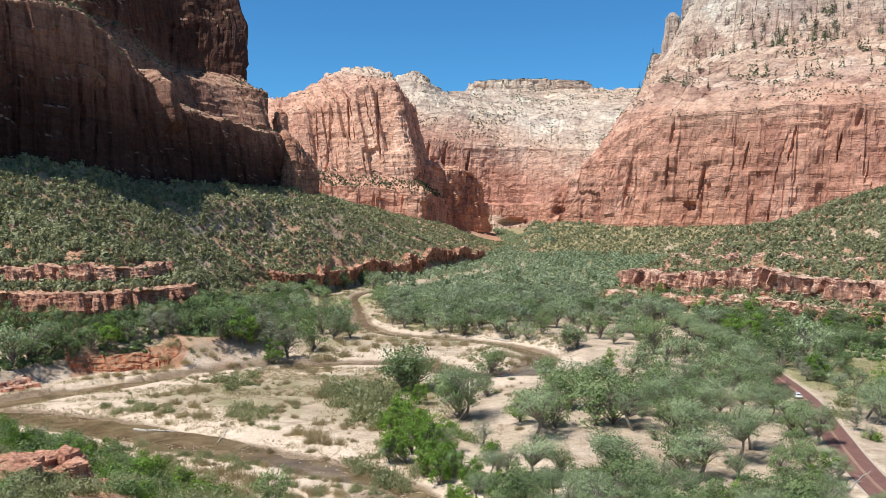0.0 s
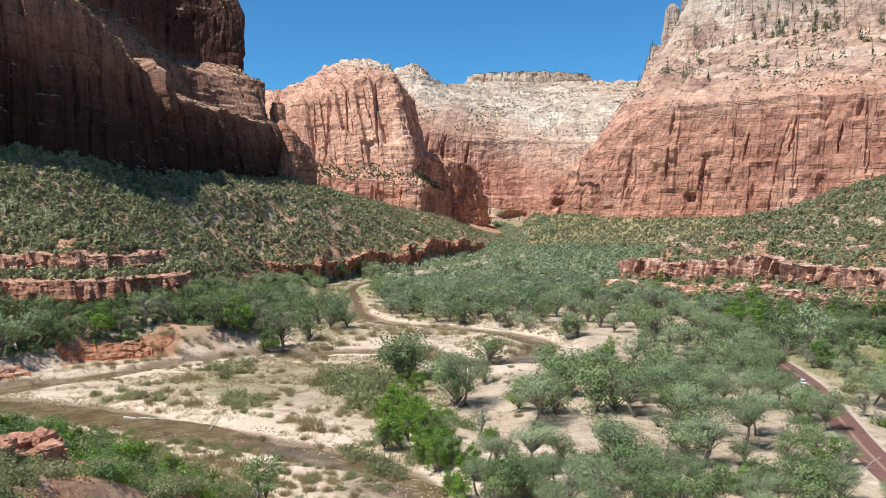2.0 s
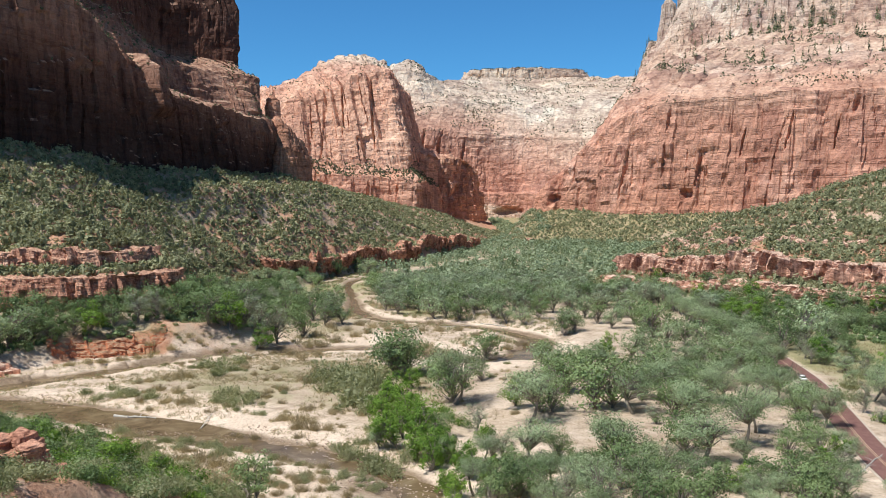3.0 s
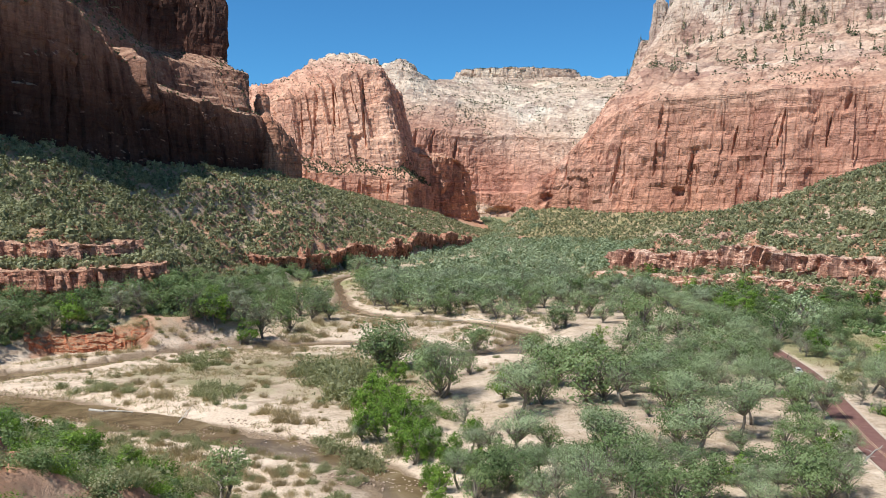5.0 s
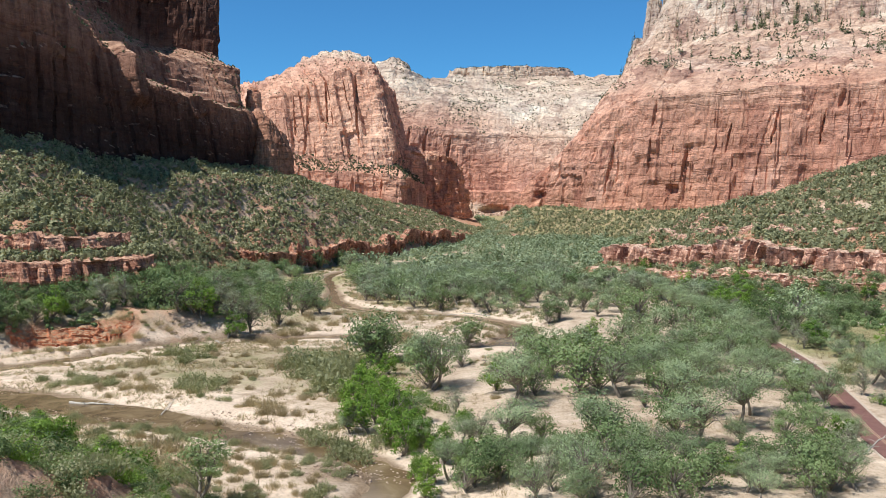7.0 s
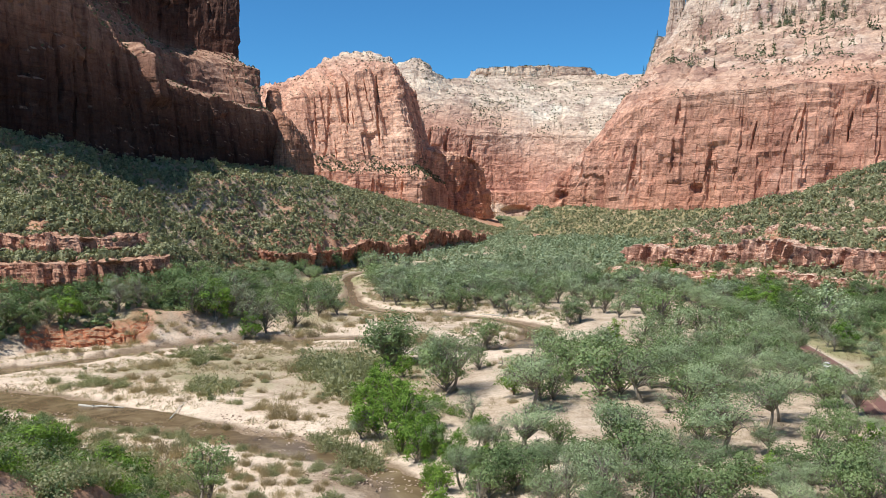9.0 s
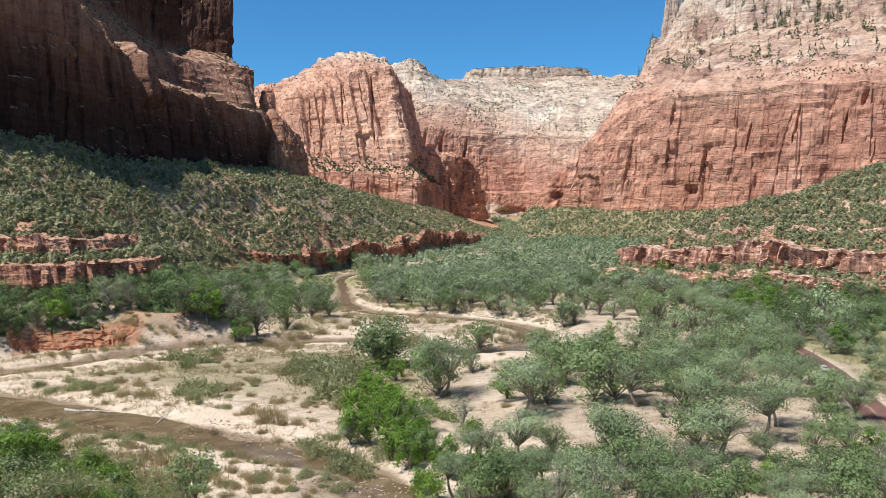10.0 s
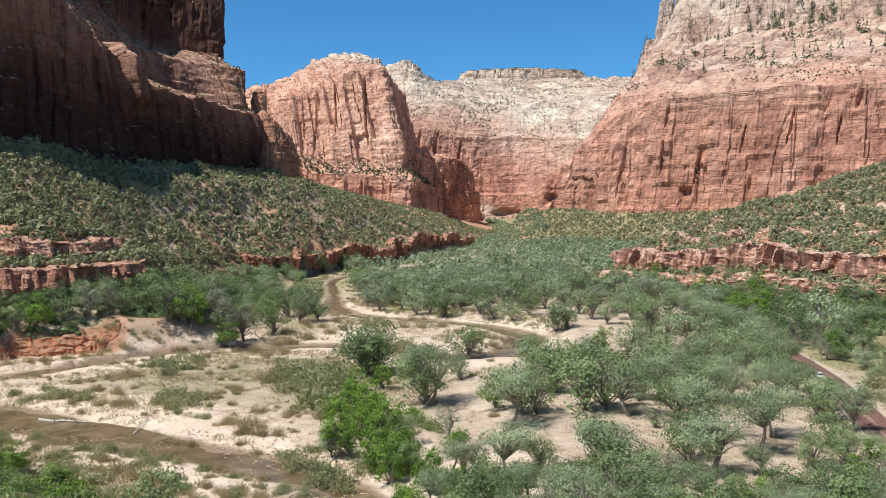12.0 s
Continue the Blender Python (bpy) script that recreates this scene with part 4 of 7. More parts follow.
M0 = ((90, 3520, 560), (110, 3370, 560), (240, 3330, 565), (420, 3330, 570), (560, 3345, 570), (640, 3400, 570), (660, 3560, 570))
M1 = ((98, 3520, 622), (122, 3378, 624), (245, 3338, 628), (420, 3338, 629), (545, 3352, 626), (600, 3405, 620), (620, 3560, 616))
M2 = ((140, 3520, 628), (165, 3430, 630), (270, 3400, 634), (420, 3400, 636), (520, 3420, 632), (560, 3450, 626), (580, 3560, 620))
mesa_grid, mesa_norm = loft((M0, M1, M2), 180, 40, 71, 1.6, 0.7)
wall_of("mesa", mesa_grid, rock_far, "flat-topped pale mesa fringed with trees")

Q0 = ((360, 1950, 35), (200, 1620, 35), (160, 1450, 38), (205, 1396, 40), (290, 1310, 44), (382, 1233, 46), (520, 1150, 50), (720, 1050, 60))
Q1 = ((370, 1955, 120), (222, 1622, 100), (172, 1458, 84), (214, 1406, 124), (300, 1318, 204), (392, 1242, 216), (530, 1160, 218), (732, 1060, 220))
Q2 = ((390, 1965, 170), (270, 1640, 150), (232, 1500, 126), (284, 1448, 192), (344, 1424, 284), (452, 1408, 286), (606, 1330, 286), (820, 1240, 290))
Q3 = ((470, 2080, 300), (440, 1960, 300), (430, 1900, 310), (446, 1870, 336), (470, 1850, 378), (624, 1800, 424), (776, 1700, 428), (1010, 1600, 434))
Q4 = ((540, 2160, 470), (525, 2080, 470), (512, 2030, 440), (508, 1990, 445), (548, 1985, 490), (655, 1985, 690), (806, 1850, 720), (1060, 1750, 720))
Q5 = ((800, 2400, 500), (780, 2380, 520), (770, 2360, 540), (770, 2330, 560), (800, 2300, 640), (860, 2300, 720), (1000, 2200, 740), (1300, 2000, 740))
ALCOVES = ((196, 1408, 72, 15, 7, 12), (371, 1243, 74, 15, 8, 12), (575, 1150, 196, 6, 14, 10))
SLOTS = ((292, 1312, 112, 2.6, 48, 12), (386, 1238, 110, 2.6, 30, 12), (228, 1385, 118, 2.4, 26, 9), (548, 1145, 158, 2.4, 26, 9), (495, 1175, 160, 2.2, 34, 8), (345, 1270, 130, 2.2, 30, 7), (440, 1205, 150, 2.2, 26, 7), (352, 1272, 190, 2.4, 24, 7))
EAST_STEPS = ((188, 1412, 60, 125, -7, 30), (240, 1358, 60, 190, -3.5, 40), (292, 1308, 55, 170, -5, 45), (345, 1265, 60, 200, -2.5, 35), (385, 1236, 60, 140, -5, 40), (455, 1195, 90, 215, -3, 45), (520, 1150, 70, 215, -3.5, 50))
right_grid, right_norm = loft((Q0, Q1, Q2, Q3, Q4, Q5), 720, 300, 81, 1.25, 0.9, 0.7, ALCOVES + SLOTS, noses=EAST_STEPS, bedding=0.45, split=0.8, ledges=0.65, fine=0.8)
wall_of("cliff_east", right_grid, rock_right, "tall sunlit rose and cream sandstone cliff with ledges")



def pinnacle(name, x, y, foot, top, r0, r1, seed, mat, label, scale):
    """A free-standing finger of rock, as a ring of rails."""
    rails = []
    for k, t in enumerate((0, 0.35, 0.7, 0.93, 1.0)):
        r = (r0 + (r1 - r0) * t) * (0.35 if t == 1.0 else 1)
        rails.append([(x + r * math.cos(g) * 1.1, y - r * math.sin(g), foot + (top - foot) * t) for g in np.linspace(math.pi * 1.25, -math.pi * 0.25, 7)])
    grid, norm = loft(rails, 60, 60, seed, scale, 0.6)
    wall_of(name, grid, mat, label)


pinnacle("rock_pinnacle", 543, 1985, 380, 552, 34, 11, 91, rock_right, "pale pointed pinnacle at the cliff's corner", 1.0)
pinnacle("rock_pinnacle", 606, 2000, 420, 640, 44, 26, 93, rock_right, "broad pale pinnacle beside the cliff", 1.0)
pinnacle("rock_pinnacle", -177, 898, 110, 173, 10, 6, 95, rock_tower, "slender red rock chimney beside the cliff", 0.45)

# ---- low bands of rock along the foot of the slopes ----
def beside(line, d):
    p = np.asarray(line, float)[:, :2]
    g = np.gradient(p, axis=0)
    g /= np.linalg.norm(g, axis=1)[:, None]
    return p + np.stack([-g[:, 1], g[:, 0]], 1) * d


def band(name, line, inset, high, seed, label, jut=0.0, nv=42, gaps=0.0, mat=None, brushy=True, slabs=2.3, lean=0.0):
    """A broken band of rock along a line, its foot inset metres to the line's left, high metres tall, its rim jutting out."""
    n = max(60, int(np.linalg.norm(np.diff(line, axis=0), axis=1).sum() / 0.7))
    run = bend(line, n)
    k = np.arange(n) * 0.7
    chipped = 1.0 if gaps > 0.2 else 0.3
    h = high * (0.8 + chipped * (0.3 * vnoise(k / 22, k * 0, 0, seed) + 0.12 * vnoise(k / 6, k * 0, 0, seed + 1)))
    h = h * (1 - gaps * step(vnoise(k / 30, k * 0, 0.3, seed + 2), 0.1, 0.45)) * step(k, 0, 14) * step(k, k[-1], k[-1] - 14)
    h = h * (1 + chipped * (0.17 * cells(k / 6.5, k * 0, seed + 7) + 0.10 * cells(k / 2.4, k * 0, seed + 8)))
    flip = 1 if inset >= 0 else -1
    wander = 2.2 * vnoise(k / 18, k * 0, 0.7, seed + 3)[:, None] * flip
    inset, jut = inset + 0 * k[:, None], jut * flip

    def at(d):
        p = run + beside(run, 1.0) * 0
        g = beside(run, 1.0) - run
        return run + g * (inset + wander + d * flip)

    foot, rim, back = at(0.8 + abs(jut)), at(2.0 + lean), at(11.5)
    zf = land(foot[:, 0], foot[:, 1]) - 1.5
    zb = land(back[:, 0], back[:, 1])
    zr = np.maximum(zf + 1.5 + h, np.minimum(zb - 0.4, zf + 1.5 + 1.05 * high))
    rows = [np.c_[foot, zf], np.c_[at(0.4 + abs(jut) * 0.7 + 0.55 * lean), zf + 0.5 * (zr - zf)], np.c_[rim, zr], np.c_[at(6.5 + lean * 0.5), zr + 0.4], np.c_[back, np.minimum(zb, zr) - 1.2]]
    if flip < 0:
        rows = [r[::-1] for r in rows]
    rows = [r[::-1] for r in rows]
    grid, norm = loft(rows, n, nv, seed, 0.19, 1.15 if slabs > 1 else 1.7, slabs, split=2.4 if slabs > 1 else 1.0, cap=0.3)
    wall_of(name, grid, mat or boulder_mat, label)
    if brushy:
        LEDGES.append((grid, norm))
    return grid, norm


LEDGES = []
NEAR_BAND = ((-330, 316), (-260, 326), (-200, 331), (-150, 335), (-126, 352), (-112, 380), (-112, 412))
EAST_BAND = ((222, 240), (206, 337), (190, 395), (163, 450), (132, 500), (110, 538), (103, 566), (108, 596))
band("rock_ledge", NEAR_BAND[:6], 1.0, 12.5, 101, "lower broken ledge of red rock below the slope", gaps=0.45)
band("rock_ledge", NEAR_BAND, 21.0, 7.0, 111, "upper broken ledge of red rock on the slope", gaps=0.6)
band("rock_ledge", MID_BAND[1:], 1.0, 13.0, 121, "long overhanging red rock ledge above the river", jut=5.5)
band("rock_ledge", EAST_BAND, -24.0, 11.5, 131, "broken pinkish rock ledge across the slope", gaps=0.6, mat=ledge_mat, slabs=3.6)
band("rock_ledge", EAST_BAND, -52.0, 2.6, 141, "small upper outcrops of pinkish rock", gaps=1.0, mat=ledge_mat)
band("rock_ledge", EAST_BAND, -10.0, 4.5, 151, "low rubbly ledge of red rock", gaps=0.9, mat=ledge_mat)
RED_BANK = ((-139, 307), (-133, 313.5), (-124, 317.5), (-113, 322), (-104, 324.5))
band("cut_bank", RED_BANK, 0.8, 5.2, 171, "eroded cut bank of bright red earth above the river", gaps=0.4, mat=red_earth, brushy=False, slabs=0.9, lean=3.2)
PALE_BANK = ((-320, 195), (-220, 232), (-172, 254), (-157, 270), (-147, 293))
band("cut_bank", PALE_BANK, 0.0, 2.6, 172, "low layered bank of pale pinkish earth", gaps=0.3, mat=ledge_mat, brushy=False)

# ---- where the trees and bushes stand: x, y, height ----
COTTONWOODS_1 = ((-59.0, 369.2, 17.0), (-53.3, 402.6, 17.0), (-81.5, 485.7, 17.0), (-45.5, 407.2, 12.6), (-71.2, 407.1, 17.0), (-156.6, 297.9, 15.4), (-153.7, 304.4, 15.7), (-93.5, 395.2, 16.3), (18.0, 321.1, 12.1), (-12.5, 282.8, 15.6), (5.6, 241.1, 15.3), (1.0, 270.7, 9.7), (14.5, 271.9, 8.4), (-12.8, 197.2, 5.4), (9.9, 183.4, 7.6), (20.8, 178.8, 9.6), (16.5, 173.0, 7.6), (20.3, 164.8, 8.2), (26.1, 165.6, 7.3), (17.7, 163.3, 8.1), (12.2, 166.2, 8.5), (22.3, 160.2, 7.8), (29.3, 159.1, 7.7), (23.7, 212.6, 12.9), (30.6, 222.7, 9.2), (40.3, 271.9, 9.7), (36.1, 274.4, 9.4), (50.8, 219.4, 12.4), (47.8, 272.0, 9.7), (55.1, 271.4, 10.4), (67.4, 296.2, 10.2), (35.4, 176.0, 11.4),)
COTTONWOODS_2 = ((35.4, 161.8, 9.4), (41.5, 172.5, 7.4), (38.4, 185.0, 8.9), (36.6, 157.2, 8.7), (40.3, 157.1, 8.7), (61.6, 234.5, 12.6), (63.2, 228.5, 11.3), (74.9, 261.0, 10.8), (71.9, 270.0, 9.6), (68.4, 272.3, 10.3), (62.4, 197.5, 12.5), (55.5, 177.7, 11.3), (53.7, 184.5, 9.2), (44.5, 161.6, 8.0), (47.2, 157.9, 8.7), (68.3, 214.8, 9.2), (72.7, 244.9, 9.4), (82.7, 251.7, 10.4), (86.8, 279.9, 10.0), (90.7, 259.9, 10.0), (60.4, 203.3, 10.5), (59.9, 214.4, 10.3), (63.4, 176.6, 12.7), (70.4, 188.2, 11.4), (83.6, 206.4, 8.8), (82.8, 211.6, 9.0), (83.8, 202.5, 8.4), (79.5, 207.6, 8.9), (73.9, 207.9, 8.6), (97.7, 311.1, 11.1), (109.7, 308.9, 11.0), (97.6, 289.1, 9.5),)
COTTONWOODS_3 = ((85.3, 314.1, 10.8), (75.7, 310.2, 9.6), (140.7, 321.6, 15.9), (140.8, 285.7, 5.9), (117.9, 223.2, 9.5), (118.0, 229.4, 9.8), (85.9, 236.6, 9.4), (93.2, 243.0, 10.4), (101.5, 247.1, 10.2), (91.3, 229.8, 9.8), (77.3, 374.0, 10.8), (59.8, 367.6, 12.6), (49.4, 406.7, 11.2), (41.3, 398.9, 10.4), (91.7, 385.2, 15.8), (88.8, 408.5, 14.0), (73.5, 389.4, 12.0), (71.4, 408.4, 12.6), (98.0, 261.3, 9.9), (97.6, 281.0, 9.7), (98.1, 271.7, 10.3), (74.0, 228.3, 9.4), (78.9, 231.4, 9.6), (85.5, 227.6, 9.4), (70.4, 232.0, 9.6), (68.3, 238.8, 9.9), (82.0, 245.6, 9.3), (103.3, 265.7, 9.5), (-1.4, 427.1, 14.6), (10.1, 420.3, 14.4), (19.2, 430.1, 16.2), (-10.7, 447.7, 13.8),)
COTTONWOODS_4 = ((-20.5, 459.9, 14.2), (27.2, 417.9, 14.3), (33.6, 407.9, 12.6), (-28.3, 486.3, 16.7), (-16.9, 492.1, 16.9), (4.9, 471.9, 16.2), (17.5, 465.2, 15.9), (27.4, 469.6, 16.1), (36.0, 456.1, 15.6), (44.1, 443.6, 15.2), (-33.5, 513.9, 15.8), (53.0, 455.2, 14.0), (59.0, 430.6, 14.8), (-39.1, 543.9, 16.8), (-24.3, 545.9, 17.0), (-9.1, 527.3, 17.0), (70.1, 454.6, 15.6), (84.7, 466.7, 16.0), (100.3, 480.0, 16.4), (103.4, 450.5, 17.0), (7.6, 165.1, 8.6), (12.1, 160.8, 7.8), (28.0, 154.7, 7.9), (30.2, 149.7, 9.4), (38.8, 153.4, 8.0), (47.6, 151.0, 8.6), (54.7, 149.9, 7.7), (60.2, 151.6, 6.9), (72.9, 151.0, 8.4), (10.7, 158.5, 7.3), (20.3, 148.3, 9.0), (26.7, 144.0, 8.6),)
COTTONWOODS_5 = ((54.7, 143.2, 6.5), (64.3, 146.9, 7.7), (-58.8, 686.1, 16.4),)
COTTONWOODS = COTTONWOODS_1 + COTTONWOODS_2 + COTTONWOODS_3 + COTTONWOODS_4 + COTTONWOODS_5
GREEN_TREES_1 = ((-72.5, 337.7, 11.6), (-83.0, 340.8, 16.4), (-132.1, 323.5, 13.3), (-11.3, 238.2, 10.2), (-7.4, 222.5, 10.1), (-12.5, 221.2, 8.8), (-1.9, 210.7, 9.0), (-8.6, 196.2, 9.7), (-1.1, 183.3, 9.1), (7.1, 175.7, 7.3), (10.7, 174.5, 5.8), (-7.1, 262.4, 8.1), (-4.4, 189.0, 7.8), (21.7, 232.4, 9.6), (61.7, 308.5, 9.5), (55.9, 159.2, 6.2), (79.2, 172.3, 7.6), (138.1, 367.9, 13.1), (141.4, 264.6, 9.5), (103.3, 243.1, 8.2), (136.2, 385.7, 15.9), (147.0, 400.8, 16.5), (147.0, 471.9, 16.2), (201.4, 384.2, 13.2), (168.3, 446.9, 15.3), (137.1, 520.5, 16.0), (5.3, 164.8, 6.8), (1.9, 170.1, 5.4), (3.4, 156.8, 6.5),)
GREEN_THICKET = ((-12.8, 232.0, 8.5), (-9.6, 229.0, 9.0), (-10.5, 215.0, 8.5), (-6.0, 213.5, 8.8), (-7.8, 205.5, 8.2), (-4.2, 202.5, 8.4), (-1.4, 195.0, 8.0), (2.5, 190.0, 7.6), (5.6, 181.5, 7.0))
GREEN_TREES = GREEN_TREES_1 + GREEN_THICKET
DARK_TREES_1 = ((-86.8, 342.1, 14.1), (-56.8, 453.2, 17.0), (-62.4, 423.2, 17.0), (-150.1, 314.6, 13.0), (-143.4, 314.0, 11.9), (-137.6, 320.9, 12.1), (-126.0, 331.0, 13.6), (-108.2, 346.8, 11.9), (-102.9, 361.7, 14.9), (-91.8, 340.5, 16.4), (-161.8, 325.3, 13.4), (-174.8, 337.6, 13.9), (-172.6, 322.1, 15.5), (-144.5, 326.6, 11.2), (-132.2, 335.3, 12.7), (-154.6, 329.2, 11.3), (-111.2, 358.2, 13.5), (-117.1, 352.1, 12.1), (-123.6, 344.8, 11.8), (-136.8, 329.7, 11.3), (-96.4, 375.2, 14.2), (-109.6, 372.0, 12.8), (-151.6, 308.9, 10.6), (-148.2, 320.0, 12.1), (1.1, 205.9, 7.9), (2.4, 186.9, 7.2), (26.0, 180.6, 7.5), (29.2, 169.0, 7.0), (27.3, 223.1, 12.3), (38.2, 246.0, 13.2), (34.3, 247.4, 12.3), (37.0, 297.2, 9.2),)
DARK_TREES_2 = ((41.9, 224.7, 15.8), (46.8, 225.4, 14.3), (56.8, 234.8, 11.3), (56.6, 254.2, 10.5), (44.7, 264.8, 10.0), (32.3, 169.0, 7.0), (62.4, 253.8, 10.8), (53.3, 161.1, 6.7), (74.8, 179.8, 7.4), (90.0, 211.6, 10.5), (83.8, 192.3, 8.2), (81.0, 181.1, 7.7), (60.9, 160.6, 7.3), (63.6, 159.1, 7.3), (69.6, 162.9, 7.4), (74.0, 162.7, 7.2), (94.8, 323.2, 13.8), (108.1, 323.0, 12.4), (88.9, 345.4, 17.0), (91.2, 369.3, 15.2), (126.6, 308.6, 14.4), (179.1, 364.3, 13.0), (181.4, 349.3, 14.9), (193.8, 381.9, 13.1), (156.6, 365.3, 15.0), (152.0, 382.1, 14.4), (172.4, 383.8, 13.2), (182.7, 383.4, 13.1), (55.8, 367.7, 11.6), (127.8, 469.9, 13.7), (119.6, 478.5, 16.4), (151.4, 446.5, 15.3),)
DARK_TREES_3 = ((163.4, 422.1, 17.0), (171.1, 412.7, 17.0), (184.6, 417.8, 15.7), (191.8, 408.6, 15.4), (197.0, 396.5, 13.6), (208.9, 393.6, 12.1), (155.7, 483.9, 14.9), (162.8, 471.1, 14.5), (15.8, 162.7, 8.8), (19.8, 159.6, 8.1), (43.5, 151.5, 7.1), (65.4, 152.0, 9.8), (68.7, 150.8, 8.2), (35.5, 145.0, 8.6), (42.8, 145.0, 9.0), (-81.4, 678.5, 16.3), (-71.0, 714.5, 17.0), (-86.4, 681.8, 14.0), (-97.8, 620.5, 12.7),)
DARK_TREES = DARK_TREES_1 + DARK_TREES_2 + DARK_TREES_3
BARE_TREES_1 = ((-71.8, 343.3, 17.0), (-66.0, 349.8, 17.0), (-79.5, 346.2, 16.6), (-118.8, 336.3, 13.8), (-113.3, 340.5, 12.9), (9.9, 211.0, 8.0), (12.7, 187.0, 7.7), (14.8, 181.8, 8.3), (40.9, 165.2, 6.8), (46.4, 175.9, 5.8), (78.8, 165.7, 7.5), (108.3, 216.2, 6.6), (54.1, 208.8, 5.8), (24.1, 153.7, 7.9), (-94.0, 653.1, 15.6),)
BARE_TREES = BARE_TREES_1
SAGE_BUSHES_1 = ((-61.5, 252.3, 5.2), (-55.3, 240.5, 5.6), (-61.3, 244.5, 4.4), (-54.5, 250.3, 4.1), (-80.1, 296.7, 5.7), (-74.1, 292.4, 6.4), (-73.0, 305.0, 5.9), (-74.0, 283.7, 4.7), (-36.2, 273.3, 6.8), (-33.6, 280.3, 8.5), (-26.1, 263.2, 9.0), (-20.7, 241.9, 9.0), (-15.1, 233.4, 8.0), (-26.0, 245.0, 6.7), (-32.6, 256.7, 5.3), (-24.5, 275.2, 9.0), (-19.4, 258.2, 8.9), (-30.1, 266.6, 8.4), (-54.0, 180.3, 4.5), (-62.3, 186.6, 4.6), (-63.3, 178.4, 4.9), (-52.3, 163.2, 5.0), (-46.7, 126.5, 3.5), (-66.5, 195.2, 3.0), (-18.0, 194.8, 4.6), (-14.9, 190.1, 5.0), (-12.0, 185.5, 4.9), (-9.3, 183.4, 4.6), (-21.2, 200.0, 3.6), (-17.1, 200.5, 3.3), (-6.4, 189.7, 4.5), (-99.4, 251.3, 3.1),)
SAGE_BUSHES_2 = ((-94.4, 251.9, 3.5), (-89.1, 251.6, 3.8), (-82.9, 248.6, 3.8), (-94.8, 257.7, 3.2), (-99.8, 261.6, 2.9), (-104.9, 256.5, 3.2), (-12.0, 206.9, 5.7), (120.7, 245.2, 5.7), (111.6, 229.9, 4.6), (131.4, 260.0, 5.4),)
SAGE_BUSHES = SAGE_BUSHES_1 + SAGE_BUSHES_2
DRY_BUSHES_1 = ((-38.9, 224.2, 4.6), (-34.2, 221.8, 5.5), (-30.5, 213.6, 5.0), (-35.4, 214.8, 4.4), (-27.0, 213.1, 3.5), (-50.2, 256.4, 3.5), (-47.0, 260.5, 3.9), (-52.1, 252.8, 3.5), (-41.2, 273.2, 4.9), (-49.5, 315.1, 5.2), (-54.4, 324.0, 4.5), (-82.1, 281.3, 4.6), (-85.9, 281.0, 4.3), (-86.8, 277.6, 3.8), (-84.8, 259.9, 3.9), (-78.0, 255.2, 4.6), (-69.9, 242.9, 4.3), (-77.2, 242.6, 4.0), (-73.0, 241.4, 4.0), (-5.4, 347.8, 5.7), (1.2, 337.7, 5.6), (-41.0, 284.9, 5.5), (-44.4, 323.6, 4.4), (-46.7, 349.5, 6.2), (-42.6, 355.4, 5.9), (-36.7, 369.6, 5.6), (-31.3, 380.6, 5.7), (-22.4, 385.8, 5.8), (-14.8, 392.9, 5.9), (-6.6, 386.2, 5.3), (1.4, 385.6, 5.3), (-53.2, 369.7, 6.1),)
DRY_BUSHES_2 = ((-53.7, 347.8, 6.2), (-43.5, 385.1, 5.3), (-28.7, 399.2, 5.5), (-18.1, 406.5, 5.0), (-37.3, 403.6, 5.5), (-50.4, 397.5, 6.0), (-1.4, 419.4, 5.2), (9.3, 385.6, 4.8), (22.3, 340.5, 5.6), (28.1, 340.2, 5.1), (35.1, 352.3, 5.3), (16.4, 366.1, 4.5), (-52.1, 186.8, 5.2), (-47.4, 184.7, 5.6), (-42.8, 180.4, 5.7), (-37.9, 174.9, 4.8), (-46.3, 174.5, 5.3), (-41.9, 171.7, 5.5), (-58.8, 187.7, 3.9), (-56.1, 194.3, 3.2), (-32.6, 179.0, 3.2), (-27.1, 175.4, 3.4), (-22.0, 173.1, 3.3), (-28.8, 204.4, 2.5), (-33.7, 208.9, 2.6), (-54.2, 210.3, 3.2), (-49.1, 213.3, 3.2), (-60.7, 218.1, 2.4), (-44.3, 211.6, 2.9), (-121.6, 307.8, 3.8), (-116.5, 311.4, 3.9), (-111.7, 316.0, 3.9),)
DRY_BUSHES_3 = ((-125.3, 306.7, 3.8), (-131.3, 300.9, 3.7), (-106.5, 319.7, 4.8), (-101.0, 323.6, 4.9), (-98.6, 330.3, 4.5), (-107.2, 328.7, 4.1), (-93.1, 330.8, 4.1), (-85.1, 330.8, 4.1), (-110.7, 325.8, 4.5), (-68.6, 327.9, 4.5), (-66.0, 337.4, 4.6), (-59.6, 340.9, 4.7), (-70.1, 314.1, 3.9), (-56.4, 293.8, 3.6), (-55.7, 275.1, 3.0), (-61.4, 283.9, 3.1), (-44.2, 243.2, 2.7), (-27.6, 229.8, 2.2), (-32.0, 239.5, 2.0), (-85.4, 246.0, 3.4), (-79.9, 239.5, 2.6),)
DRY_BUSHES = DRY_BUSHES_1 + DRY_BUSHES_2 + DRY_BUSHES_3
GREEN_BUSHES_1 = ((-41.2, 144.8, 4.6), (108.3, 206.7, 4.3),)
GREEN_BUSHES = GREEN_BUSHES_1
BARE_BUSHES_1 = ((2.5, 229.6, 4.7), (6.9, 217.5, 5.1), (12.2, 206.2, 4.8),)
BARE_BUSHES = BARE_BUSHES_1
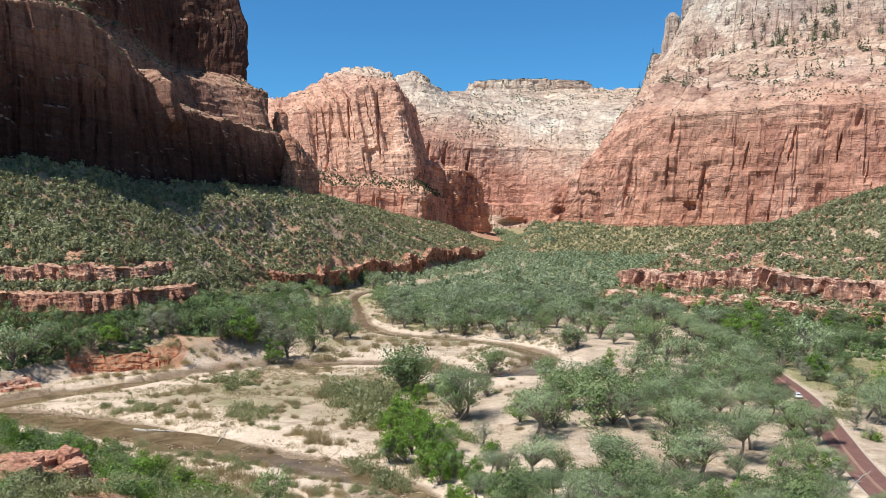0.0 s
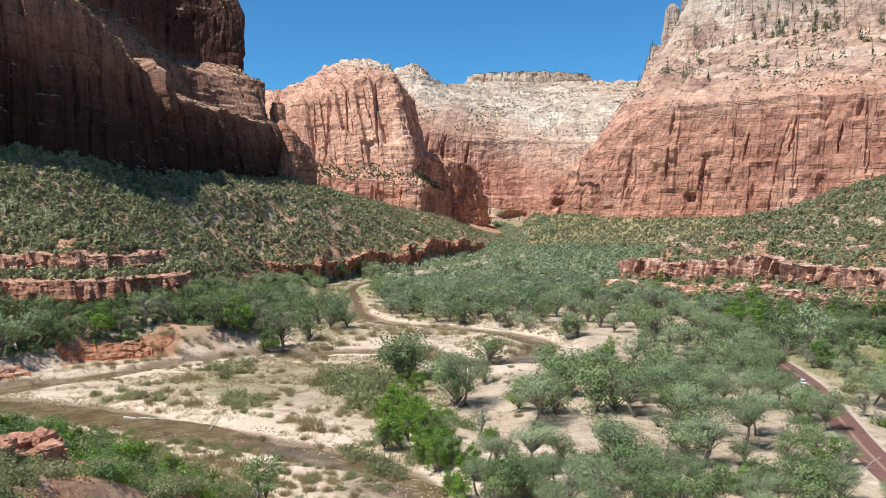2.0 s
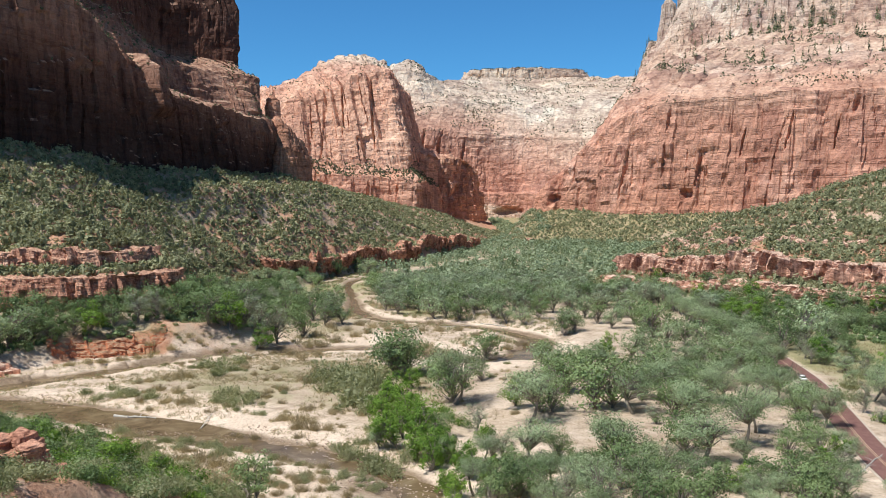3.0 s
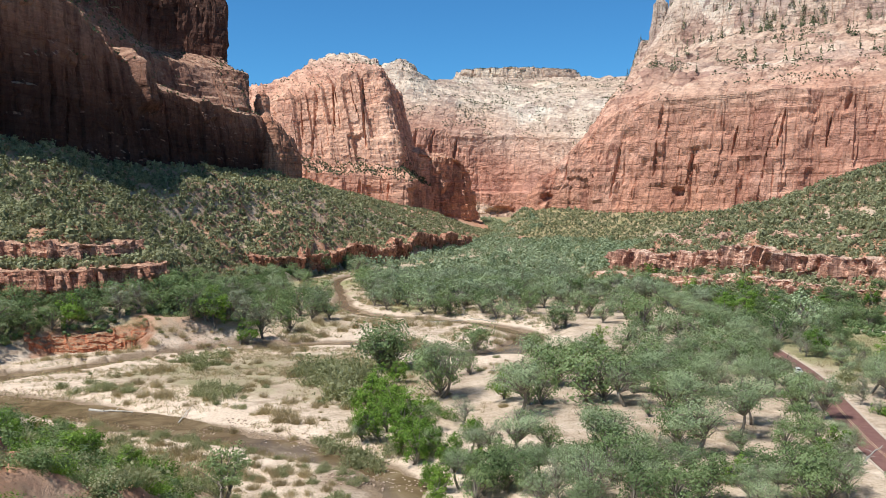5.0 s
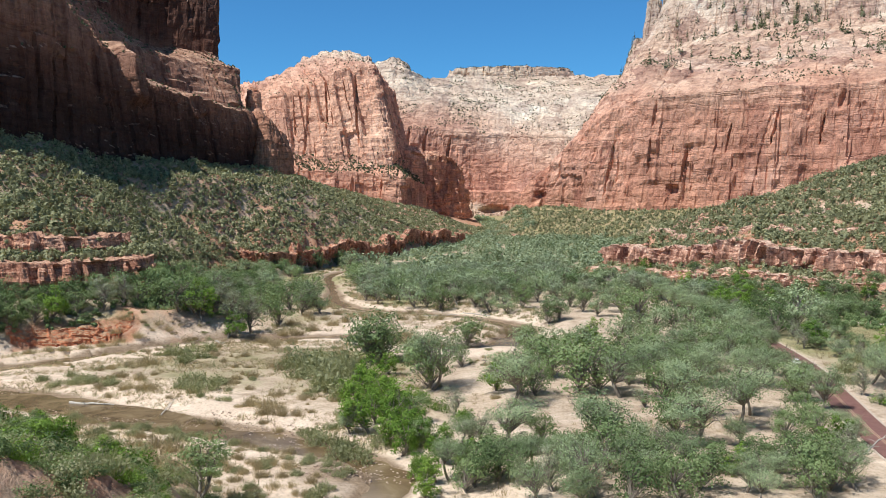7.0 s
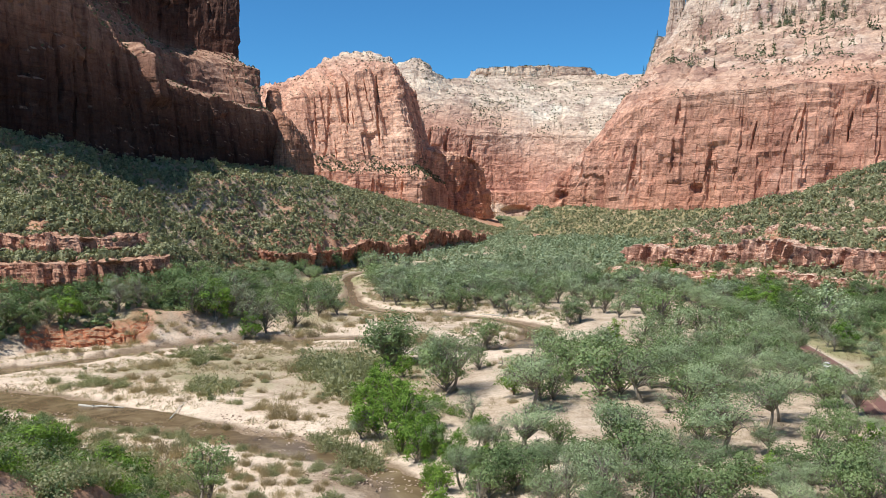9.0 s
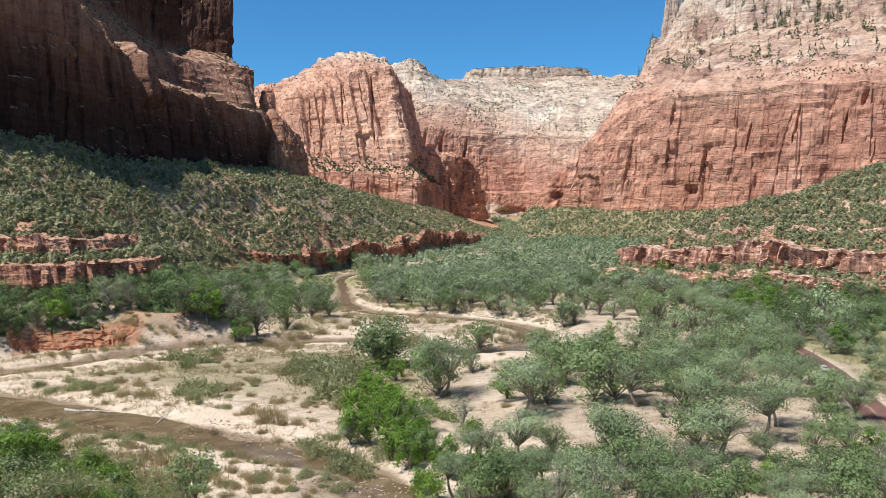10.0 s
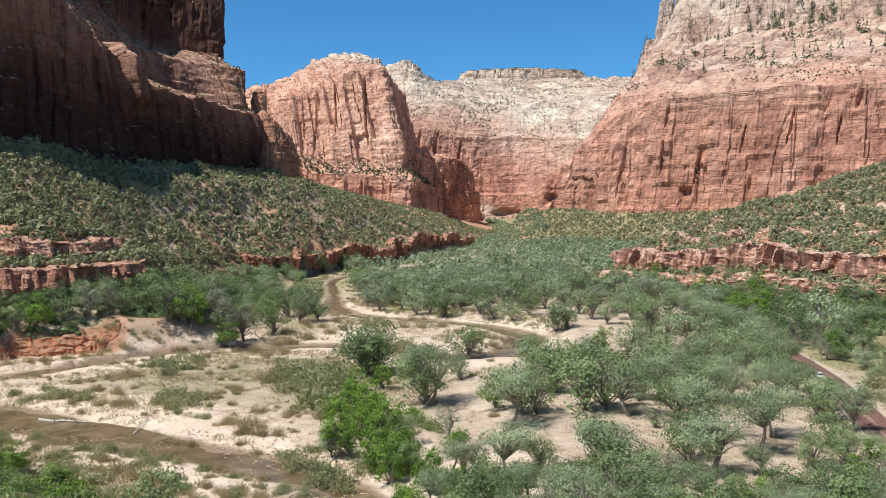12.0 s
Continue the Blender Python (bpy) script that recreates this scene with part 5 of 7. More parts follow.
SLOPE_BOULDERS = ((-96.6, 750.7, 4.43), (197.8, 503.9, 2.48), (228.7, 482.0, 2.13), (406.3, 1180.2, 4.06), (249.0, 549.3, 1.89), (250.9, 541.0, 1.59), (78.4, 1213.9, 2.39), (-182.9, 629.5, 1.55), (-112.6, 765.1, 1.50), (-81.3, 818.7, 1.61), (151.4, 514.7, 1.27), (151.7, 487.0, 1.20), (161.6, 727.6, 1.61), (172.9, 472.4, 1.40), (196.3, 451.9, 1.34), (211.7, 421.1, 1.45), (133.3, 1223.1, 7.82), (115.6, 1213.1, 4.77),)
LOGS = ((-88.6, 235.0, -76.2, 232.3, 0.38), (21.3, 413.5, 33.1, 401.7, 0.30), (-60.9, 221.2, -60.7, 234.4, 0.16), (-73.5, 324.5, -67.9, 316.2, 0.25), (1.4, 395.9, 18.4, 412.4, 0.30), (83.1, 168.1, 94.1, 180.4, 0.20),)

# ---- plants ----
def tube(verts, faces, points, radii, sides=6, join=None):
    """A tapered tube; join: the index of a ring of an earlier tube that it grows from."""
    start = len(verts)
    if join is not None:
        faces.append((join, join + 1, start + 1, start))
    p = np.asarray(points, float)
    d = np.gradient(p, axis=0)
    for i, (c, r) in enumerate(zip(p, radii)):
        w = d[i] / max(np.linalg.norm(d[i]), 1e-6)
        a = np.cross(w, (0.3, 0.9, 0.1))
        a /= np.linalg.norm(a)
        b = np.cross(w, a)
        for k in range(sides):
            t = 2 * np.pi * k / sides
            verts.append(c + r * (np.cos(t) * a + np.sin(t) * b))
    for i in range(len(p) - 1):
        for k in range(sides):
            a, b = start + i * sides + k, start + i * sides + (k + 1) % sides
            faces.append((a, b, b + sides, a + sides))


def tree_meshes(seed, tall, wide, cards, card, lumps, bare=0.0, low=0.35, trunks=1, lean=0.1, fork=0.3):
    """Trunk and limbs, and an uneven dome of leaf clumps with gaps between them, for a tree about tall metres high."""
    rng = np.random.default_rng(seed)
    wood_v, wood_f, leaves = [], [], []
    ends = []
    heart = np.array([0, 0, tall * (0.5 + 0.5 * low) * 0.92])
    radii = np.array([wide * 0.44, wide * 0.44, tall * (0.92 - low) * 0.52])
    for _ in range(trunks):
        tip = np.array([*(rng.normal(size=2) * lean * tall * (1.6 if trunks > 1 else 1)), tall * rng.uniform(0.5, 0.62)])
        bow = rng.normal(size=3) * (0.05 if fork < 0.5 else 0.09) * tall
        path = [tip * t + bow * math.sin(math.pi * t) for t in np.linspace(-0.04, 1, 7)]
        girth = 0.029 * tall / trunks ** 0.4
        root = len(wood_v)
        tube(wood_v, wood_f, path, [girth * (1.25 - 0.8 * t) for t in np.linspace(0, 1, 7)], 6)
        skew = rng.normal(size=2) * 0.1 * wide
        for k in range(lumps // trunks):
            g, up = rng.uniform(0, 2 * np.pi), rng.uniform(-0.75, 1.0)
            flat = math.sqrt(max(0.0, 1 - up * up))
            d = np.array([math.cos(g) * flat, math.sin(g) * flat, up])
            reach = rng.uniform(0.5, 1.0) * (1 + 0.22 * math.sin(3 * g + seed) + 0.12 * math.sin(5 * g + 2 * seed))
            end = heart + d * radii * reach + (*(tip[:2] * 0.6 + skew * (up + 0.5)), 0)
            t = float(np.clip((end[2] / tall - 0.12) * 1.1, fork, 1.0))
            at = path[min(6, int(t * 6))]
            mid = (at * 0.45 + end * 0.55) + (*(rng.normal(size=2) * 0.04 * wide), 0.05 * tall)
            tube(wood_v, wood_f, [at, mid, end], [girth * 0.4, girth * 0.22, girth * 0.06], 4, root + 6 * min(6, int(t * 6)))
            ends.append((end, len(wood_v) - 4, d))
    for end, ring, d in ends:
        if rng.random() < bare:
            for _ in range(4):
                tip = end + (rng.normal(size=3) * 0.7 + d) * 0.09 * tall
                tube(wood_v, wood_f, [end, (end + tip) / 2 + rng.normal(size=3) * 0.02 * tall, tip], [0.06, 0.04, 0.012], 3, ring)
            continue
        size = wide * rng.uniform(0.10, 0.19)
        v = tuft(rng, max(20, int(cards / len(ends))), card / size, rng.uniform(0.6, 0.9), 0.3, 0.42, d)
        leaves.append(v * size + end)
    leaves = np.vstack(leaves)
    wood = mesh_of("trunk", np.array(wood_v), np.array(wood_f), True)
    crown = mesh_of("crown", leaves, np.arange(len(leaves)).reshape(-1, 4), False, tint=np.zeros(len(leaves)))
    return wood, crown


def tree_kind(name, label, leaf, seeds, **k):
    made = []
    for s in seeds:
        wood, crown = tree_meshes(s, **k)
        root = tagged(new(name), label, "tree", name + " in the valley")
        thing("trunk", wood, bark, parent=root)
        thing("crown", crown, leaf, parent=root)
        root.location = (0, 0, -500)
        made.append(root)
    return made


def plant(kinds, spots, unit, seed=1):
    """Copies of the kinds at x, y, height; the forms are made for trees of unit metres."""
    rng = np.random.default_rng(seed)
    spots = np.asarray(spots, float).reshape(-1, 3)
    z = land(spots[:, 0], spots[:, 1])
    for (x, y, h), g in zip(spots, z):
        src = kinds[rng.integers(len(kinds))]
        m = pose(x, y, g - 0.05, 0, 0, rng.uniform(0, 360)) @ Matrix.Diagonal((h / unit * rng.uniform(0.9, 1.12), h / unit * rng.uniform(0.9, 1.12), h / unit, 1))
        copy_thing(src, m)


def discard(kinds):
    for k in kinds:
        for o in (*k.children_recursive, k):
            bpy.data.objects.remove(o)


umbrellas = tree_kind("cottonwood", "cottonwood with a broad crown on a crooked bare trunk", cottonwood_leaf, (91, 92, 93), tall=11, wide=12.5, cards=4600, card=0.145, lumps=58, bare=0.14, low=0.46, fork=0.75)
cottonwoods = tree_kind("cottonwood", "grey-green cottonwood tree on the sandy flat", cottonwood_leaf, (1, 2, 3), tall=11, wide=11, cards=4600, card=0.145, lumps=56, bare=0.16, low=0.27, fork=0.42)
cottonwoods = [*umbrellas, *cottonwoods]
far_cottonwoods = tree_kind("cottonwood", "grey-green cottonwood tree on the sandy flat", cottonwood_leaf, (6, 7, 8), tall=11, wide=12, cards=1500, card=0.27, lumps=44, bare=0.08, low=0.15)
greens = tree_kind("ash_tree", "bright green leafy tree by the river", green_leaf, (11, 12, 13), tall=9, wide=8, cards=2200, card=0.2, lumps=36, low=0.02)
darks = tree_kind("box_elder", "dark green broad tree", dark_leaf, (21, 22, 23), tall=10, wide=11, cards=1900, card=0.215, lumps=44, low=0.08)
greys = tree_kind("bare_cottonwood", "grey half-bare cottonwood with pale limbs", grey_leaf, (31, 32, 33), tall=12, wide=10, cards=2300, card=0.18, lumps=46, bare=0.26, low=0.15)



def grove_spots():
    """The grove, with the clearing in its midst and the open ground about the bend of the road left free."""
    spots = []
    for x, y, h in COTTONWOODS:
        clearing = 66 < x < 93 and 180 < y < 222
        bend_side = 100 < x < 105 and 240 < y < 270
        if not clearing and not bend_side:
            spots.append((x, y, 6.5 if math.hypot(x - 63.4, y - 176.6) < 1 else h * (1.16 if y < 340 and h > 9 else 1)))
    return spots


GROVE = grove_spots()
plant(cottonwoods, [c for k, c in enumerate(GROVE) if c[1] < 262 and k % 4], 11)
plant(far_cottonwoods, [c for k, c in enumerate(GROVE) if c[1] >= 262 and k % 4], 11, 19)
plant(darks, [c for k, c in enumerate(GROVE) if not k % 4], 10, 20)
plant(umbrellas, ((67.9, 189.1, 13.8), (75, 200.2, 12), (98.5, 239, 8.2), (103.6, 266, 6.6)), 11, 23)
plant(darks, ((-14, 281, 17), (-9.5, 284, 14), (4, 243, 15)), 10, 18)
plant(darks, [(x, y, h * (0.7 if x > 140 and y > 340 else 0.92 if x < -120 else 1)) for x, y, h in DARK_TREES], 10, 2)
plant(greens, [(x, y, h * (0.75 if x > 130 and y > 340 else 1)) for x, y, h in GREEN_TREES if math.hypot(x - 103, y - 243) > 6], 9, 3)
plant(greys, BARE_TREES, 12, 4)


def joined_trees(spots, seeds, leaf, label, seed, **k):
    """Many far trees as two meshes, one of crowns and one of trunks."""
    rng = np.random.default_rng(seed)
    forms = [tree_meshes(q, **k) for q in seeds]
    arrays = []
    for pair in forms:
        for me in pair:
            v = np.empty(len(me.vertices) * 3, np.float32)
            me.vertices.foreach_get("co", v)
            f = np.empty(len(me.loops), np.int32)
            me.loops.foreach_get("vertex_index", f)
            arrays.append((v.reshape(-1, 3), f.reshape(-1, 4)))
    z = land(spots[:, 0], spots[:, 1])
    for part, name, mat in ((1, "far_woods", leaf), (0, "far_trunks", bark)):
        rng = np.random.default_rng(seed)
        vs, fs, tints, at = [], [], [], 0
        for (x, y, h), g in zip(spots, z):
            v, f = arrays[2 * int(rng.integers(len(forms))) + part]
            turn, size = rng.uniform(0, 2 * np.pi), h / k["tall"]
            c, d = math.cos(turn) * size, math.sin(turn) * size
            vs.append(np.stack([v[:, 0] * c - v[:, 1] * d + x, v[:, 0] * d + v[:, 1] * c + y, v[:, 2] * size + g - 0.1], 1))
            fs.append(f + at)
            tints.append(np.full(len(v), rng.random()))
            at += len(v)
        me = mesh_of(name, np.vstack(vs), np.vstack(fs), False, tint=np.concatenate(tints))
        thing(name, me, mat, label if part else "bare trunks and limbs of the distant woods", "trees", kind="stuff")
    for pair in forms:
        for me in pair:
            bpy.data.meshes.remove(me)


def terrace_trees():
    """Where dark trees fill the bench between the cut bank and the lower ledge."""
    rng = np.random.default_rng(3)
    x, y = rng.uniform(-200, -80, 900), rng.uniform(270, 470, 900)
    d, side, _ = off_line(x, y, BANK)
    d2, side2, _ = off_line(x, y, TOE_LEFT)
    ok = (d * side > 7) & (d2 * side2 < 3) & (d2 * side2 > -38) & (np.hypot(x + 95, y - 335) > 28)
    return np.stack([x, y, rng.uniform(3.2, 6.2, 900)], 1)[ok][:150]


terrace = terrace_trees()
plant(darks, terrace[:30], 10, 14)
joined_trees(terrace[30:], (151, 152, 153), dark_leaf, "dark green trees crowding the terrace below the ledge", 14, tall=10, wide=11, cards=1300, card=0.25, lumps=38, low=0.08)


def bank_grove():
    """Mixed trees on the flat between the river's bend and the slope."""
    rng = np.random.default_rng(29)
    x, y = rng.uniform(-125, -62, 900), rng.uniform(352, 620, 900)
    d, side, _ = off_line(x, y, TOE_LEFT)
    ok = (d * side < 8) & (off_line(x, y, RIVER)[0] > 15) & (x < -66 - 0.05 * (y - 350))
    return np.stack([x, y, rng.uniform(6, 11, 900)], 1)[ok][:80]


grove = bank_grove()
plant(darks, grove[:40], 10, 15)
plant(far_cottonwoods, grove[40:65], 11, 16)
plant(greys, grove[65:], 12, 17)


def roadside():
    """Trees along the road: close ranks on its river side, a few grey ones on the other."""
    rng = np.random.default_rng(47)
    d = np.gradient(ROAD[:, :2], axis=0)
    d /= np.linalg.norm(d, axis=1)[:, None]
    side = np.stack([-d[:, 1], d[:, 0]], 1)
    left, right = [], []
    gone = 0.0
    for k in range(1, len(ROAD)):
        x, y = ROAD[k, :2]
        gone += math.hypot(*(ROAD[k, :2] - ROAD[k - 1, :2]))
        if not 105 < y < 470 or gone < (5.5 if y < 300 else 4.5):
            continue
        gone = 0.0
        o = rng.uniform(4.9, 7.0)
        if not 222 < y < 246 and (y > 300 or rng.random() < 0.75):
            left.append((x + side[k, 0] * o, y + side[k, 1] * o, rng.uniform(4.5, 7.0) if y < 200 else rng.uniform(8.5, 11.5) if y < 380 else rng.uniform(9, 12)))
        if y > 215 or rng.random() < 0.4:
            o = -rng.uniform(7.5, 24)
            right.append((x + side[k, 0] * o, y + side[k, 1] * o, rng.uniform(4, 8)))
    return left, right


def wood_edge():
    """Cottonwoods standing apart along the near side of the woods."""
    rng = np.random.default_rng(151)
    x, y = rng.uniform(-60, 150, 1500), rng.uniform(425, 600, 1500)
    d, side, _ = off_line(x, y, TOE_RIGHT)
    ok = (off_line(x, y, RIVER)[0] > 12) & (d * side > 8) & (off_line(x, y, ROAD)[0] > 7)
    return np.stack([x, y, rng.uniform(10.5, 15.5, 1500)], 1)[ok][:210]


edge = wood_edge()
joined_trees(edge[:170], (161, 162, 163, 164), woods_leaf, "grey-green cottonwoods along the near side of the woods", 61, tall=11, wide=11, cards=900, card=0.3, lumps=34, bare=0.1, low=0.2)
plant(darks, edge[170:190], 10, 62)
plant(greys, edge[190:], 12, 63)
left_row, right_row = roadside()
plant(cottonwoods, left_row, 11, 41)
plant(greys, right_row, 12, 42)


def meadow_trees():
    """Leafy trees about the meadow between the road and the slope, open in front of the footpath."""
    rng = np.random.default_rng(53)
    x, y = rng.uniform(95, 205, 900), rng.uniform(225, 455, 900)
    way = x / (y + 20)
    ok = (off_line(x, y, ROAD)[0] > 8) & (off_line(x, y, TRAIL)[0] > 5) & ~((way > 0.46) & (way < 0.53) & (y > 300) & (y < 350))
    d, side, _ = off_line(x, y, TOE_RIGHT)
    d2, side2, _ = off_line(x, y, ROAD)
    ok &= (d * side > -8) & (side2 < 0)
    return np.stack([x, y, rng.uniform(4.5, 9.5, 900)], 1)[ok][:150]


meadow = meadow_trees()
plant(darks, meadow[:65], 10, 43)
plant(greens, meadow[65:90], 9, 44)
plant(far_cottonwoods, meadow[90:], 11, 45)


def bush_kind(name, label, leaf, seeds, cards, card, squash):
    made = []
    for s in seeds:
        rng = np.random.default_rng(s)
        lumps = [tuft(rng, cards // 4, card / w, squash, 0.15) * w + (*(rng.normal(size=2) * 0.35), squash * w * 0.75) for w in (0.75, 0.6, 0.55, 0.45)]
        v = np.vstack(lumps)
        v[:, 2] = np.maximum(v[:, 2], -0.05)
        ob = thing(name, mesh_of(name, v, np.arange(len(v)).reshape(-1, 4), False, tint=np.zeros(len(v))), leaf, label, "shrub", name + " on the river flats")
        ob.location = (0, 0, -500)
        made.append(ob)
    return made


def blades(rng, n, spread=0.3, wide=0.016, leafy=0.0, card=0.035):
    """Upright thin stems fanning out from one root, with small leaves along them, about 1.4 high."""
    base = rng.normal(size=(n, 3)) * (spread, spread, 0)
    d = np.c_[base[:, :2] * 0.9 + rng.normal(size=(n, 2)) * 0.32, np.ones(n)]
    d /= np.linalg.norm(d, axis=1)[:, None]
    tip = base + d * (rng.uniform(0.55, 1.45, n) * np.exp(-0.8 * np.hypot(base[:, 0], base[:, 1])))[:, None]
    side = np.cross(d, rng.normal(size=(n, 3)))
    side *= wide / np.linalg.norm(side, axis=1)[:, None]
    bow = rng.normal(size=(n, 3)) * 0.05
    v = np.stack([base - side, base + side, tip + side * 0.4 + bow, tip - side * 0.4 + bow], 1).reshape(-1, 3)
    k = int(n * leafy)
    if k:
        i = rng.integers(0, n, k)
        c = base[i] + (tip[i] - base[i]) * rng.uniform(0.35, 1.05, k)[:, None] + rng.normal(size=(k, 3)) * 0.05
        a, b = rng.normal(size=(2, k, 3)) * card
        v = np.vstack([v, np.stack([c - a, c - b, c + a, c + b], 1).reshape(-1, 3)])
    return v


def brush_kind(name, label, leaf, seeds, **k):
    made = []
    for s in seeds:
        rng = np.random.default_rng(s)
        v = np.vstack([blades(rng, **k) * w + (*(rng.normal(size=2) * 0.4), 0) for w in (1.0, 0.85, 0.7)])
        ob = thing(name, mesh_of(name, v, np.arange(len(v)).reshape(-1, 4), False, tint=np.zeros(len(v))), leaf, label, "shrub", name + " on the river flats")
        ob.location = (0, 0, -500)
        made.append(ob)
    return made


sages = brush_kind("willow_shrub", "grey-green willow brush on the sand bar", sage_leaf, (41, 42, 43, 44), n=90, leafy=2.6, card=0.045)
dries = brush_kind("dry_shrub", "dry brown brush on pale sand", dry_leaf, (51, 52, 53, 54), n=105, leafy=0.9, card=0.034)
freshes = bush_kind("green_shrub", "fresh green bush near the river", green_leaf, (61, 62, 63), 900, 0.055, 0.9)
darker = bush_kind("oak_shrub", "dense dark green bush on the rocky spur", dark_leaf, (71, 72, 73), 900, 0.055, 0.9)
olives = bush_kind("olive_shrub", "olive-grey bush on the rocky spur", sage_leaf, (81, 82, 83), 800, 0.055, 0.9)
plant(sages, SAGE_BUSHES, 1.5, 5)
plant(dries, DRY_BUSHES, 1.7, 6)
plant(freshes, GREEN_BUSHES + BARE_BUSHES, 1.5, 7)
def spur_growth():
    rng = np.random.default_rng(23)
    n = 2200
    x, y = rng.uniform(-78, -22, n), rng.uniform(82, 172, n)
    rock = np.hypot((x + 55) / 9, (y - 112) / 6)
    ok = (spur_height(x, y) > -8.5) & ((rock > 1) | (rng.random(n) < 0.25)) & ((y < 142) | (x < -64) | (x * 7.3 % 1 < 0.3))
    return np.stack([x, y, rng.uniform(2.0, 4.6, n)], 1)[ok][:640]


def bank_brush():
    """Dry brush along the near bank of the river."""
    rng = np.random.default_rng(37)
    x, y = rng.uniform(-95, -8, 1400), rng.uniform(150, 222, 1400)
    e = off_line(x, y, RIVER)
    ok = (e[0] > RIVER[e[2], 2] + 1.5) & (e[1] < 0) & (spur_height(x, y) < -6)
    return np.stack([x, y, rng.uniform(1.2, 2.8, 1400)], 1)[ok][:190]


def bar_grass():
    """Broad patches of dry grass and low willow on the bar between the arms of the river."""
    rng = np.random.default_rng(131)
    n = 60000
    x, y = rng.uniform(-165, 5, n), rng.uniform(172, 345, n)
    d, _, k = off_line(x, y, RIVER)
    patch = fbm(x / 22, y / 9, 0, 3, 77) + 0.35 * fbm(x / 5, y / 5, 0, 2, 78)
    ok = (d - RIVER[k, 2] > 0.5) & (patch > 0.02) & (np.abs(np.arctan2(x, y)) < radians(31)) & (spur_height(x, y) < -8) & (off_line(x, y, BANK)[0] > 4)
    p = np.stack([x, y, land(x, y)], 1)[ok][:15000]
    forms = [(blades(rng, 9, 0.34, 0.04), np.arange(36).reshape(-1, 4)) for _ in range(9)]
    for part, leaf, label, seed in ((p[:11000], dry_leaf, "tan dry grass spread over the sand bars", 132), (p[11000:], sage_leaf, "short grey-green willow shoots on the sand bars", 133)):
        v, f, tint = strew(part, rng.uniform(0.3, 0.95, len(part)), forms, seed, 0.0, 0.0)
        thing("bar_grass", mesh_of("bar_grass", v, f, False, tint=tint), leaf, label, "grass", kind="stuff")


bar_grass()


def bank_willows():
    """Low willow and dry brush along the far reaches of the river."""
    rng = np.random.default_rng(139)
    n = 9000
    x, y = rng.uniform(-100, 60, n), rng.uniform(340, 720, n)
    d, _, k = off_line(x, y, RIVER)
    e = d - RIVER[k, 2]
    ok = (e > 4) & (e < 24) & (off_line(x, y, BANK)[0] > 4) & (fbm(x / 14, y / 14, 0, 2, 79) > -0.12)
    p = np.stack([x, y, land(x, y)], 1)[ok][:1500]
    for part, leaf, label, seed in ((p[:800], dry_leaf, "tan brush along the far river", 141), (p[800:], sage_leaf, "grey-green willow brush along the far river", 142)):
        v, f, tint = strew(part, rng.uniform(0.7, 1.9, len(part)), [(blades(rng, 26, 0.36, 0.035, 1.2, 0.06), np.arange(57 * 4).reshape(-1, 4)) for _ in range(9)], seed, 0.0, 0.0)
        thing("bank_willows", mesh_of("bank_willows", v, f, False, tint=tint), leaf, label, "shrubs", kind="stuff")


bank_willows()


def bar_brush():
    """Loose clumps of brown and grey brush over the sand bars."""
    rng = np.random.default_rng(83)
    x, y = rng.uniform(-120, 30, 2400), rng.uniform(200, 345, 2400)
    d, _, k = off_line(x, y, RIVER)
    ok = (d - RIVER[k, 2] > 3) & (fbm(x / 13, y / 13, 0, 3, 29) > 0.12) & (off_line(x, y, BANK)[0] > 6)
    return np.stack([x, y, rng.uniform(0.9, 2.4, 2400)], 1)[ok][:170]


def mound_brush():
    """Dry tufts on the face of the eroded mound."""
    rng = np.random.default_rng(191)
    return np.stack([rng.uniform(-112, -76, 26), rng.uniform(320, 342, 26), rng.uniform(0.8, 2.2, 26)], 1)


plant(dries, mound_brush()[:16], 1.5, 33)
plant(sages, mound_brush()[16:], 1.5, 34)
loose = bar_brush()
plant(dries, loose[:125], 1.5, 31)
plant(sages, loose[125:], 1.5, 32)
brush = bank_brush()
plant(dries, brush[:90], 1.5, 21)
plant(sages, brush[90:], 1.5, 22)
on_spur = spur_growth()
plant(freshes, on_spur[:90], 1.7, 8)
plant(darker, on_spur[90:190], 1.7, 10)
plant(olives, on_spur[190:380], 1.7, 12)
plant(darker, on_spur[380:480], 1.7, 13)
plant(sages, on_spur[480:540], 1.7, 9)
plant(olives, on_spur[540:], 1.7, 11)


def thicket():
    """Tall bushes between the outcrop and the river."""
    rng = np.random.default_rng(67)
    x, y = rng.uniform(-105, -44, 900), rng.uniform(125, 195, 900)
    h = spur_height(x, y)
    ok = (h > -7) & (h < 9) & ((y < 142) | (x < -64) | (x * 7.3 % 1 < 0.3)) & (x < -26 - 0.17 * (y - 20)) & (off_line(x, y, RIVER)[0] > 9)
    return np.stack([x, y, rng.uniform(4.0, 6.5, 900)], 1)[ok][:150]


tall = thicket()
plant(darker, tall[:70], 1.7, 26)
plant(freshes, tall[70:110], 1.7, 27)
plant(darks, tall[110:130] * (1, 1, 1.2), 10, 28)
plant(greens, tall[130:] * (1, 1, 1.1), 9, 29)


